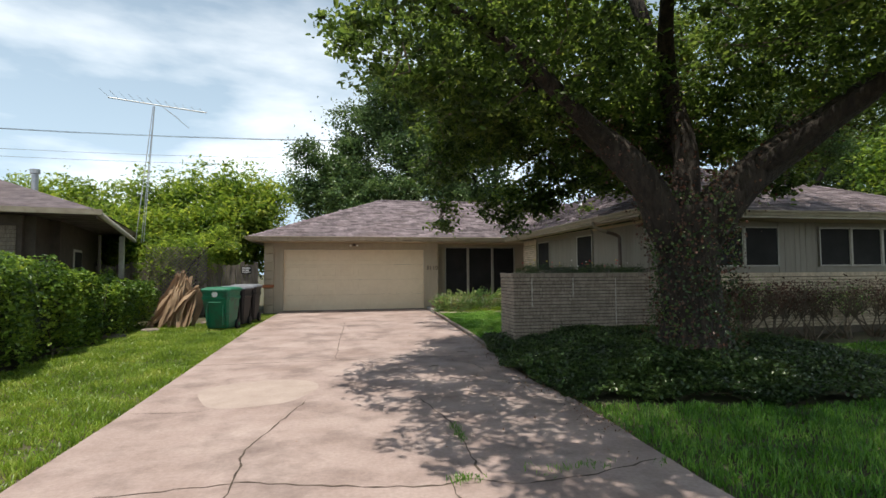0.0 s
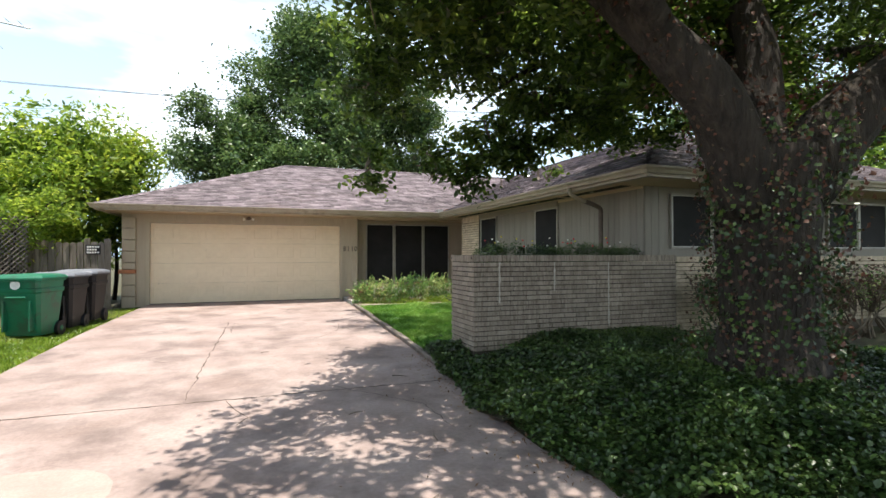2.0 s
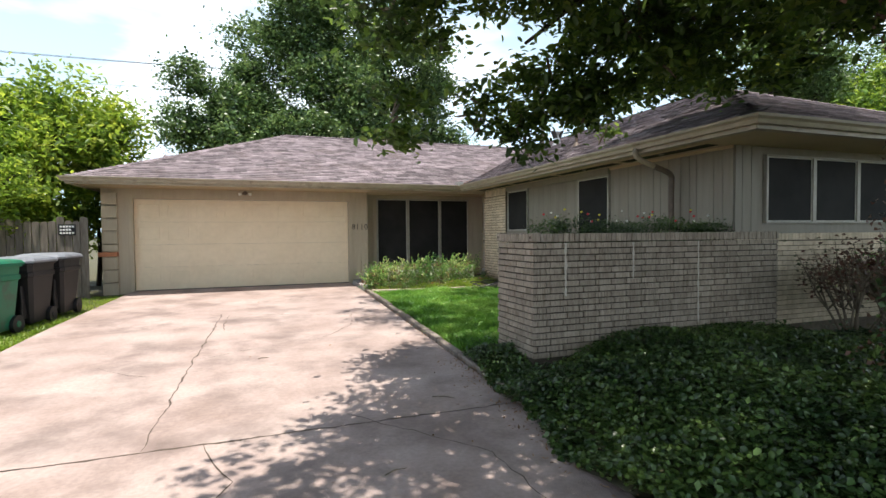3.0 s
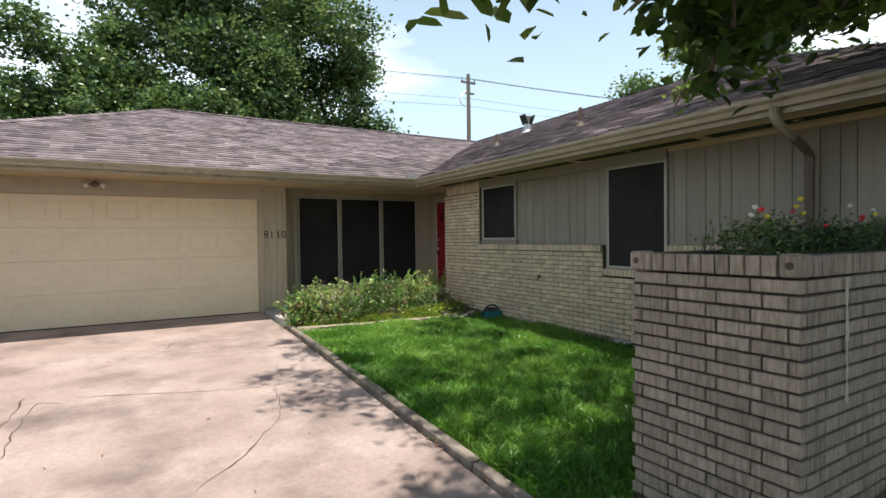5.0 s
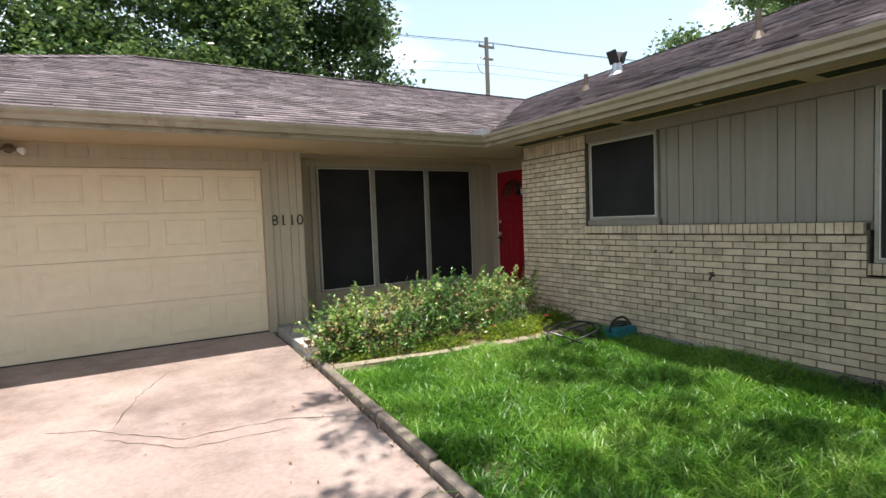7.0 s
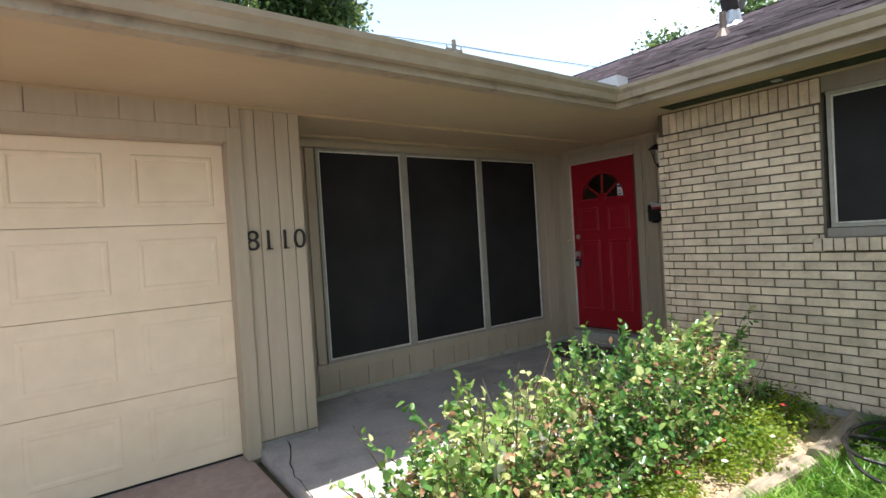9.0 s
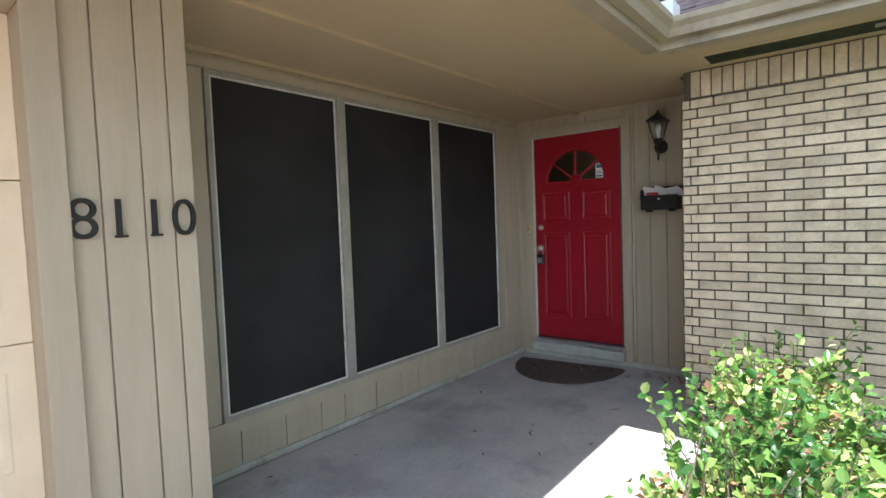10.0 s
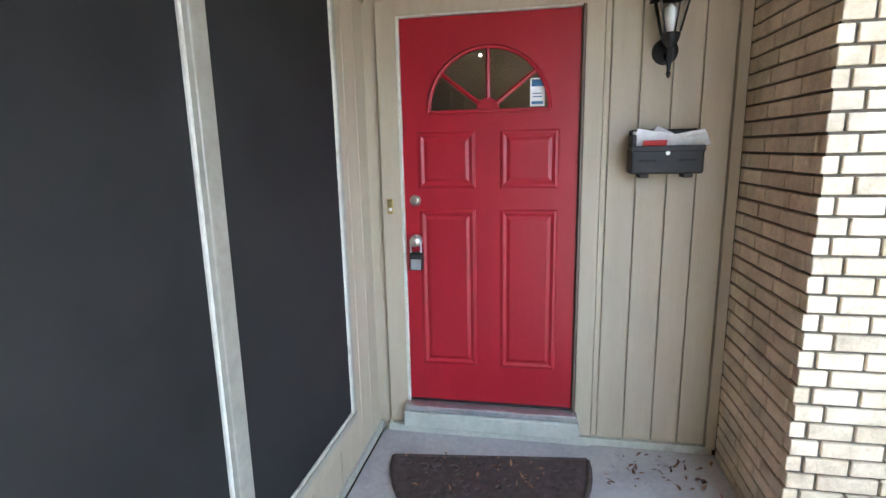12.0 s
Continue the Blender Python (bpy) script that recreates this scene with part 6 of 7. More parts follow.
def tree(name, x, y, label, trunk_h, trunk_r, blobs, mat, leaf=(0.16, 0.09), per=30, spread=0.32, seed=1, limbs=7):
    t = thing(name, (x, y, 0), label, "tree")
    at_origin(t, part("trunk", limb([(x, y, -0.3), (x + 0.1, y, trunk_h * 0.5), (x - 0.05, y + 0.1, trunk_h)], trunk_r, trunk_r * 0.6), M["bark"], None, smooth=True))
    g = np.random.default_rng(seed)
    for k in range(min(limbs, len(blobs))):
        c = np.array(blobs[k][0])
        a = np.array([x, y, trunk_h * 0.9])
        m = (a + c) / 2 + g.normal(size=3) * 0.3
        at_origin(t, part("limb", limb([a, m, c, c + (c - a) * 0.02], trunk_r * 0.45, 0.03, 7), M["bark"], None, smooth=True))
    at_origin(t, leaf_mesh("crown", clumps(blobs, per, spread, seed), leaf[0], leaf[1], mat, None, kind="stuff", droop=0.15))
    return t


def blob_cloud(c, r, k, n, seed, size=0.42):
    """Sub-crowns scattered within a large crown, for an uneven outline."""
    g = np.random.default_rng(seed)
    out = []
    for i in range(k):
        v = g.normal(size=3)
        v /= np.linalg.norm(v)
        v *= g.uniform(0.45, 0.95)
        s = size * g.uniform(0.65, 1.25)
        out.append((tuple(np.array(c) + v * np.array(r)), (r[0] * s, r[1] * s, r[2] * s * 0.8), n))
    return out


tree("shade_tree", 4.5, 31, "huge spreading tree behind the garage", 5, 0.4, blob_cloud((3.6, 30, 10.2), (5.2, 3.5, 5.0), 24, 70, 11, 0.36), M["farleaf"], (0.2, 0.12), 26, 0.34, 11)
tree("shade_tree", 8.2, 27.5, "broad dark tree behind the house", 4.5, 0.35, blob_cloud((7.0, 27.5, 7.6), (3.2, 2.6, 3.6), 18, 60, 12, 0.4), M["farleaf"], (0.18, 0.11), 26, 0.3, 12)
tree("shade_tree", -1.5, 29, "rounded grey-green tree behind the fence", 4, 0.3, blob_cloud((-1.6, 28.6, 6.6), (2.8, 2.4, 3.0), 16, 60, 13, 0.4), M["farleaf"], (0.18, 0.11), 26, 0.3, 13)
tree("shade_tree", 1.5, 27, "leafy dark tree behind the garage roof", 3, 0.3, blob_cloud((1.5, 27.5, 5.6), (4.0, 2.0, 2.4), 14, 60, 19, 0.4), M["farleaf"], (0.18, 0.11), 26, 0.3, 19)
tree("pecan_tree", 20.6, 19.2, "pale green feathery tree far behind the wing", 5.5, 0.35, blob_cloud((20.9, 18.6, 8.6), (2.3, 2.3, 1.9), 20, 50, 14, 0.36), M["farleaf"], (0.15, 0.075), 22, 0.24, 14, 4)
tree("street_tree", 30, 22, "tall pine-like tree beyond the house", 7, 0.35, blob_cloud((29, 24, 8.5), (6.5, 4, 4.5), 20, 60, 15, 0.36), M["farleaf"], (0.24, 0.13), 22, 0.4, 15)
tree("street_tree", 26, 14, "pale leafy tree beside the neighbour's garden", 4, 0.25, blob_cloud((25, 15, 5.5), (4, 4, 3.2), 16, 60, 16, 0.4), M["hedgeleaf"], (0.2, 0.12), 22, 0.35, 16)
for i, (bx, by, h) in enumerate(((-5.0, 18.2, 5.7), (-7.2, 19.0, 5.5), (-9.6, 19.5, 5.2), (-4.0, 19.5, 5.5), (-12.2, 21, 5.6), (-5.6, 17.3, 3.6), (-8.2, 17.6, 3.8), (-5.7, 17.4, 3.4))):
    tree("garden_shrub", bx, by, "tall bright yellow-green garden shrub over the fence", h * 0.45, 0.07, blob_cloud((bx, by, h * 0.56), (1.5, 1.1, h * 0.38), 22, 34, 30 + i, 0.34) + [((bx + dx, by + 0.2 * math.sin(dx * 9), h * 0.86 + 0.25 * math.sin(dx * 7 + i)), (0.22, 0.22, 0.75), 13) for dx in (-1.2, -0.75, -0.3, 0.2, 0.6, 1.05)], M["bamboo"], (0.17, 0.07), 18, 0.24, 30 + i, 5)
tree("garden_shrub", -4.9, 15.7, "yellow-green shrub leaning over the fence", 1.2, 0.05, [((-5.0, 15.6, 2.3), (0.9, 0.4, 0.6), 60), ((-4.5, 15.8, 2.7), (0.5, 0.4, 0.4), 30), ((-6.2, 15.6, 1.9), (0.7, 0.5, 0.9), 60)], M["bamboo"], (0.13, 0.05), 20, 0.15, 47)
tree("overhanging_tree", -7.2, 1.8, "dark leafy branch overhanging the neighbour's garden", 4, 0.25, [((-4.35, 2.3, 4.15), (0.55, 0.6, 0.45), 50), ((-5.0, 2.3, 4.6), (0.9, 0.9, 0.6), 90), ((-6.5, 2.0, 5.0), (1.2, 1.2, 0.9), 100)], M["oakleaf"], (0.1, 0.05), 26, 0.18, 17)


# ---- hedge, bushes, ivy bed ----
def hedge(name, x0, x1, y0, y1, z1, n, mat, label, leaf=(0.06, 0.04), seed=2, lump=0.16, z0=0.1, core=False, category="hedge"):
    t = thing(name, ((x0 + x1) / 2, (y0 + y1) / 2, z0 - 0.05), label, category)
    g = np.random.default_rng(seed)
    u, v, w = g.uniform(-1, 1, n), g.uniform(-1, 1, n), g.uniform(0, 1, n)
    e = np.maximum(np.maximum(abs(u), abs(v)), np.where(w > 0.5, (w - 0.5) * 2, 0))
    k = g.uniform(0.80, 1.0, n) / np.maximum(e, 0.2)
    k = np.minimum(k, 3)
    u, v = u * k, v * k
    x, y = (x0 + x1) / 2 + u * (x1 - x0) / 2, (y0 + y1) / 2 + v * (y1 - y0) / 2
    top = z1 * (1 - 0.18 * (np.abs(u) ** 4) - 0.18 * (np.abs(v) ** 6))
    lum = np.array([noise.noise(Vector((a * 1.6, b * 1.6, 0))) for a, b in zip(x, y)])
    z = z0 + (top - z0 + lum * lump) * g.uniform(0.0, 1.0, n) ** 0.55
    inner = (np.abs(u) < 0.72) & (np.abs(v) < 0.8)
    z = np.where(inner, z0 + (top - z0) * g.uniform(0.86, 1.02, n) + lum * lump, z)
    x, y = x + lum * lump * 0.8, y + g.normal(size=n) * 0.04
    at_origin(t, leaf_mesh("foliage", np.stack([x, y, z], 1), leaf[0], leaf[1], mat, None, kind="stuff", up_bias=0.4))
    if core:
        # added dark hull: it blocks light, and its colour carries the inner shade
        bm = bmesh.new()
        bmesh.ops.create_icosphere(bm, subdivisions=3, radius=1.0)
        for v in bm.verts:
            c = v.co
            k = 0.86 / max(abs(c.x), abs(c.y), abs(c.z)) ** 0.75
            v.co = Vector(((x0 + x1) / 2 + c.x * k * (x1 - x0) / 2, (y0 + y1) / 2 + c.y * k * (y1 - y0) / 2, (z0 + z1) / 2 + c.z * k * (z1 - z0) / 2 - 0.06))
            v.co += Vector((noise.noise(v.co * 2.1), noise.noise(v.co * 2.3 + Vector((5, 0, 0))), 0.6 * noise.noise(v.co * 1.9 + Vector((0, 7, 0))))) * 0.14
        at_origin(t, part("dense_inside", bm, M["inside"], None, "dark hull added inside the hedge for its twigs and inner shade"))
    bm = bmesh.new()
    for i in range(26):
        a = (g.uniform(x0 + 0.2, x1 - 0.2), g.uniform(y0 + 0.15, y1 - 0.15))
        b = (a[0] + g.normal() * 0.12, a[1] + g.normal() * 0.12)
        tube(bm, [(a[0], a[1], z0 - 0.1), ((a[0] + b[0]) / 2 + 0.03, (a[1] + b[1]) / 2, z0 + (z1 - z0) * 0.4), (b[0], b[1], z0 + (z1 - z0) * 0.9)], [0.012, 0.009, 0.004], 5)
    at_origin(t, solid("stem_tangle", bm, M["twig"], None, kind="stuff"))
    return t


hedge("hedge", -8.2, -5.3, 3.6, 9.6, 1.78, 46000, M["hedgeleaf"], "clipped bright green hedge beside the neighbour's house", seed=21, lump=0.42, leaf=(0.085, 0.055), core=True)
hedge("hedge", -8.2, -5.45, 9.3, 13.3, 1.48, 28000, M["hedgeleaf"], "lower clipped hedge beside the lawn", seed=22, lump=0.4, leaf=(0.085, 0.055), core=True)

# bush before the porch
bush = thing("variegated_bush", (4.2, 15.35, 0.15), "sprawling sunlit bush with cream-edged leaves before the porch", "bush")
BB = [((3.05, 15.22, 0.50), (0.40, 0.27, 0.30), 92), ((3.75, 15.22, 0.52), (0.5, 0.28, 0.31), 120), ((4.45, 15.22, 0.53), (0.5, 0.28, 0.31), 120), ((5.1, 15.22, 0.56), (0.42, 0.28, 0.32), 110), ((2.75, 15.22, 0.36), (0.26, 0.24, 0.24), 50), ((3.3, 15.0, 0.36), (0.5, 0.2, 0.18), 60), ((4.3, 15.02, 0.36), (0.6, 0.2, 0.18), 60)]
SPRIG, AXIS = [], []
sprigs = bmesh.new()
g = np.random.default_rng(45)
for c, rad, n in BB:
    for k in range(int(n * 0.7)):
        a = np.array(c) + g.uniform(-1, 1, 3) * np.array(rad) * 0.8
        out = (a - np.array((c[0], c[1], c[2] - 0.25))) * np.array((1.2, 1.6, 1.0))
        d = out / (np.linalg.norm(out) + 1e-6) + g.normal(size=3) * 0.35 + np.array((-0.25 if c[0] < 3.2 else 0.0, -0.1, 0.35))
        d /= np.linalg.norm(d)
        ln = g.uniform(0.12, 0.30)
        b = a + d * ln
        tube(sprigs, [a, (a + b) / 2 + g.normal(size=3) * 0.012, b], [0.003, 0.0025, 0.0015], 4, caps=False)
        for q in np.linspace(0.15, 1.05, int(ln / 0.022)):
            away = g.normal(size=3)
            away -= d * away.dot(d)
            away = away / np.linalg.norm(away) * 0.8 + d * 0.6
            SPRIG.append(a + d * ln * q + away * 0.022)
            AXIS.append(away)
at_origin(bush, leaf_mesh("foliage", np.array(SPRIG), 0.046, 0.034, M["bushleaf"], None, kind="stuff", up_bias=0.5, stalk=np.array(AXIS), oval=True))
at_origin(bush, leaf_mesh("inner_foliage", clumps([(c, r, int(n * 0.7)) for c, r, n in BB], 24, 0.07, 41), 0.036, 0.026, M["bushleaf"], None, kind="stuff", up_bias=0.5))
at_origin(bush, solid("sprig_tangle", sprigs, M["twig"], None, kind="stuff"))
at_origin(bush, leaf_mesh("pale_foliage", clumps([(c, r, n // 3) for c, r, n in BB], 12, 0.08, 42), 0.05, 0.03, M["dirtleaf"], None, "dry and reddish leaves", kind="stuff"))
bm = bmesh.new()
g = np.random.default_rng(43)
for i in range(70):
    a = np.array([g.uniform(2.9, 5.3), g.uniform(15.05, 15.45), 0.12])
    b = a + np.array([g.normal() * 0.2, g.normal() * 0.15, g.uniform(0.5, 0.88)])
    tube(bm, [a, (a + b) / 2 + g.normal(size=3) * 0.03, b], [0.006, 0.005, 0.002], 4)
at_origin(bush, solid("stem_tangle", bm, M["twig"], None, kind="stuff"))
bed = tagged(solid("soil_bed", prism(bmesh.new(), [(2.62, 14.82), (3.9, 14.63), (5.1, 14.52), (5.97, 14.5), (5.97, 15.615), (2.62, 15.615)], 0.05, 0.185), M["mulch"]), "chipped bark mulch in the bed before the porch", "flower bed", "", "structure")
lowp = thing("bedding_plants", (4.3, 14.95, 0.18), "low yellow-green bedding plants in the mulch", "plant")
at_origin(lowp, leaf_mesh("foliage", clumps([((3.1, 14.9, 0.23), (0.4, 0.10, 0.07), 50), ((3.9, 14.82, 0.25), (0.45, 0.15, 0.10), 90), ((4.8, 14.78, 0.27), (0.45, 0.22, 0.12), 140), ((5.5, 14.9, 0.28), (0.4, 0.34, 0.13), 130), ((5.3, 14.3, 0.2), (0.3, 0.08, 0.06), 26)], 20, 0.045, 44), 0.028, 0.017, M["bamboo"], None, kind="stuff"))
for i, (xx, yy, zz, c) in enumerate(((5.35, 14.75, 0.40, "flowerred"), (5.42, 14.78, 0.38, "flowerred"), (4.6, 14.8, 0.36, "flowerred"), (5.6, 15.0, 0.42, "flowerred"), (4.1, 14.8, 0.33, "flowerred"), (4.9, 14.65, 0.34, "flowerwhite"), (4.4, 14.7, 0.33, "flowerwhite"))):
    at_origin(lowp, part("blossom", tube(bmesh.new(), [(xx, yy, zz - 0.008), (xx, yy, zz), (xx, yy, zz + 0.006)], [0.006, 0.018, 0.008], 7), M[c], None))
for a, b, w in (((2.62, 14.80), (3.85, 14.62), 0.09), ((3.9, 14.61), (5.02, 14.50), 0.10), ((5.08, 14.46), (5.88, 14.52), 0.16)):
    t = thing("border_timber", ((a[0] + b[0]) / 2, (a[1] + b[1]) / 2, 0.15), "split grey timber edging the flower bed", "garden edging", "timbers of the bed")
    at_origin(t, part("log", tube(bmesh.new(), lerp_pts := [(a[0] + (b[0] - a[0]) * k / 8, a[1] + (b[1] - a[1]) * k / 8, 0.185) for k in range(9)], [w * 0.55] * 9, 7, 0.5), M["log"], None))

# low trellis in the bush
TR0, TR1, TRH = 3.1, 5.3, 0.44
trellis = thing("trellis", ((TR0 + TR1) / 2, 15.12, 0.18), "low white plastic lattice trellis overgrown by the bush", "trellis")
half = (TR1 - TR0) / 2
for lean in (-1, 1):
    u = -half - TRH
    while u < half + TRH:
        lo, hi = sorted((u, u + lean * TRH))
        a, b = max(lo, -half), min(hi, half)
        if b - a > 0.04:
            za, zb = [abs(q - u) for q in (a, b)]
            bm = bmesh.new()
            y = 0.004 * lean
            v = [bm.verts.new(p) for p in ((a, y - 0.004, za), (b, y - 0.004, zb), (b, y - 0.004, zb + 0.042), (a, y - 0.004, za + 0.042), (a, y + 0.004, za), (b, y + 0.004, zb), (b, y + 0.004, zb + 0.042), (a, y + 0.004, za + 0.042))]
            for f in ((0, 1, 2, 3), (4, 7, 6, 5), (0, 4, 5, 1), (3, 2, 6, 7), (0, 3, 7, 4), (1, 5, 6, 2)):
                bm.faces.new([v[q] for q in f])
            part("lath", bm, M["flowerwhite"], trellis)
        u += 0.13
for xx in (-half, 0, half):
    part("stake", B(((xx - 0.02, -0.02, -0.1), (xx + 0.02, 0.02, TRH + 0.09)), bevel=0.004), M["flowerwhite"], trellis)

# hose and its reel by the wall
hz = thing("hose_reel", (5.72, 13.9, ground_z(5.7, 13.9)), "teal plastic hose caddy on the grass by the wall", "hose reel")
bm = bmesh.new()
lo = [bm.verts.new(p) for p in ((-0.13, -0.09, 0.0), (0.13, -0.09, 0.0), (0.13, 0.09, 0.0), (-0.13, 0.09, 0.0))]
hi = [bm.verts.new(p) for p in ((-0.17, -0.12, 0.17), (0.17, -0.12, 0.17), (0.17, 0.12, 0.17), (-0.17, 0.12, 0.17))]
bm.faces.new(lo[::-1]), bm.faces.new(hi)
for k in range(4):
    bm.faces.new((lo[k], lo[(k + 1) % 4], hi[(k + 1) % 4], hi[k]))
bmesh.ops.bevel(bm, geom=list(bm.edges), offset=0.02, segments=2, affect="EDGES")
part("tub", bm, M["teal"], hz)
part("handle", tube(bmesh.new(), bend([(-0.19, 0, 0.12), (-0.12, 0, 0.24), (0.05, 0, 0.27), (0.17, 0, 0.17)], 5), [0.014] * 16, 6), M["hose"], hz, "black arched handle")
part("coil", tube(bmesh.new(), [(0.11 * math.cos(a), 0.075 * math.sin(a), 0.18 + 0.004 * a) for a in lerp_list(0, 12, 60)], [0.010] * 60, 6), M["hose"], hz, "coiled black hose")
hs = thing("garden_hose", (5.15, 14.12, ground_z(5.15, 14.12)), "black garden hose in loose loops on the grass", "garden hose")
bm = bmesh.new()
tube(bm, [(0.32 * math.cos(a) * (1 + 0.12 * math.sin(3 * a)) + a * 0.008, 0.24 * math.sin(a), 0.03 + 0.17 * abs(math.sin(a * 0.65))) for a in lerp_list(0, 14, 90)] + [(0.45, -0.3, 0.03), (0.4, -0.5, 0.08)], [0.011] * 92, 6)
part("hose", bm, M["hose"], hs)


def in_poly(x, y, poly):
    c = False
    for (x0, y0), (x1, y1) in zip(poly, poly[1:] + poly[:1]):
        if (y0 > y) != (y1 > y) and x < (x1 - x0) * (y - y0) / (y1 - y0) + x0:
            c = not c
    return c


IVY = [(2.22, 3.9), (3.0, 3.45), (4.2, 2.85), (5.5, 2.8), (6.8, 3.5), (7.7, 4.6), (7.9, 5.8), (7.4, 6.8), (6.5, 7.7), (2.9, 7.72), (2.75, 8.7), (2.4, 8.75), (2.22, 7.5), (2.0, 6.0), (2.1, 4.6)]


def ivy_h(x, y):
    """How high the ivy stands."""
    d = min(math.hypot(x - a, y - b) for a, b in IVY)
    return 0.05 + 0.26 * min(1, d / 0.9) + 0.07 * noise.noise(Vector((x * 1.4, y * 1.4, 5)))


g = np.random.default_rng(51)
pts = []
while len(pts) < 86000:
    x, y = g.uniform(1.9, 8.0), g.uniform(2.7, 8.8)
    if in_poly(x, y, IVY) and math.hypot(x - 4.78, y - 4.97) > 0.55:
        if g.random() > 0.55 or math.hypot(x - 3, y - 5.5) < 3.2:
            pts.append((x, y, ground_z(x, y) + ivy_h(x, y) * (1 - 0.45 * g.random() ** 2) + g.normal() * 0.012))
ivb = thing("ivy_bed", (4.6, 5.4, 0.1), "thick dark green ivy ground cover round the oak", "ground cover")
at_origin(ivb, leaf_mesh("foliage", np.array(pts), 0.041, 0.034, M["ivy"], None, kind="stuff", up_bias=1.0, fold=0.15, oval=True))
bm = bmesh.new()
xs, ys = lerp_list(1.9, 8.0, 42), lerp_list(2.9, 8.8, 42)
vv = {}
for i, x in enumerate(xs):
    for j, y in enumerate(ys):
        if in_poly(x, y, IVY):
            vv[i, j] = bm.verts.new((x, y, ground_z(x, y) + ivy_h(x, y) * 0.55 - 0.02))
for (i, j), v in vv.items():
    if (i + 1, j) in vv and (i, j + 1) in vv and (i + 1, j + 1) in vv:
        bm.faces.new((v, vv[i + 1, j], vv[i + 1, j + 1], vv[i, j + 1]))
at_origin(ivb, solid("litter", bm, M["soil"], None, kind="stuff"))


pw = []
g = np.random.default_rng(52)
for k in range(46):
    x, y = g.uniform(2.2, 7.6), g.uniform(3.2, 8.6)
    if in_poly(x, y, IVY) and math.hypot(x - 4.78, y - 4.97) > 0.8:
        pw += [(x + g.normal() * 0.09, y + g.normal() * 0.09, ground_z(x, y) + ivy_h(x, y) + g.uniform(0, 0.12)) for _ in range(18)]
for k in range(46):
    x, y = g.uniform(2.45, 2.82) if k % 3 else g.uniform(2.8, 3.6), g.uniform(7.2, 8.7)
    if k % 3 == 0:
        y = 7.72 - abs(g.normal()) * 0.1
    pw += [(x + g.normal() * 0.07, y + g.normal() * 0.07, ground_z(x, y) + abs(g.normal()) * 0.07) for _ in range(22)]
wd = thing("broadleaf_weeds", (4.6, 5.4, 0.2), "pale green seedlings poking through the ivy", "weeds")
at_origin(wd, leaf_mesh("foliage", np.array(pw), 0.05, 0.03, M["farleaf"], None, kind="stuff", up_bias=0.8))


def bare_shrub(x, y, h, label, seed, leaf_mat, n_leaf=420, name="shrub", spread=0.55, leaves_low=0.35):
    """Many bare stems that fork, with leaves towards their ends."""
    t = thing(name, (x, y, ground_z(x, y)), label, "shrub")
    g = np.random.default_rng(seed)
    bm = bmesh.new()
    tips = []
    for i in range(9):
        a = np.array([g.normal() * 0.08, g.normal() * 0.08, -0.05])
        d = np.array([g.normal() * spread, g.normal() * spread * 0.7, 1.0])
        m = a + d * h * 0.4
        tube(bm, [a, (a + m) / 2 + g.normal(size=3) * 0.03, m], [0.022, 0.018, 0.013], 6)
        for k in range(4):
            e = m + np.array([g.normal() * 0.22, g.normal() * 0.2, g.uniform(0.25, 0.6) * h])
            mid = (m + e) / 2 + g.normal(size=3) * 0.05
            tube(bm, [m, mid, e], [0.011, 0.008, 0.003], 5)
            tips += [m * (1 - f) + e * f + g.normal(size=3) * 0.07 for f in g.uniform(leaves_low, 1.1, n_leaf // 36)]
            for q in range(2):
                e2 = mid + np.array([g.normal() * 0.16, g.normal() * 0.16, g.uniform(0.1, 0.3)])
                tube(bm, [mid, e2], [0.006, 0.002], 4)
                tips += [e2 + g.normal(size=3) * 0.05 for _ in range(2)]
    tagged(part("stem_tangle", bm, M["twig"], t, smooth=True), kind="stuff")
    leaf_mesh("foliage", np.array(tips), 0.055, 0.032, leaf_mat, t, kind="stuff")
    return t


for i, xx in enumerate((7.6, 8.5, 9.3, 10.2, 11.1, 12.0, 12.9)):
    bare_shrub(xx, 7.35 + 0.1 * math.sin(i * 2.1), 1.25, "leggy shrub with bare stems along the brick wall", 60 + i, M["ivydry"] if i % 3 else M["bushleaf"])
bare_shrub(7.35, 6.9, 1.3, "twisted small shrub with sparse reddish leaves under the oak", 72, M["ivydry"], 600, spread=0.5)
bare_shrub(6.75, 7.1, 1.35, "twisted small shrub with sparse reddish leaves by the planter", 70, M["ivydry"], 700, spread=0.5)
hedge("low_hedge", 7.2, 13.4, 7.0, 7.8, 1.3, 3000, M["ivydry"], "sparse twiggy hedge top along the brick wall", (0.045, 0.026), 71, 0.12, z0=0.85)

# flowers in the planter
fp = thing("planter_flowers", (4.4, 8.19, 1.38), "small-leaved green flowering plants in the brick planter", "plant")
FB = [((3.25 + 0.36 * i, 8.19 + 0.1 * math.sin(i * 3), 1.54), (0.24, 0.24, 0.13 + 0.05 * math.sin(i * 1.7)), 90) for i in range(8)]
at_origin(fp, leaf_mesh("foliage", clumps(FB, 16, 0.045, 81), 0.03, 0.012, M["ivy"], None, kind="stuff"))
g = np.random.default_rng(82)
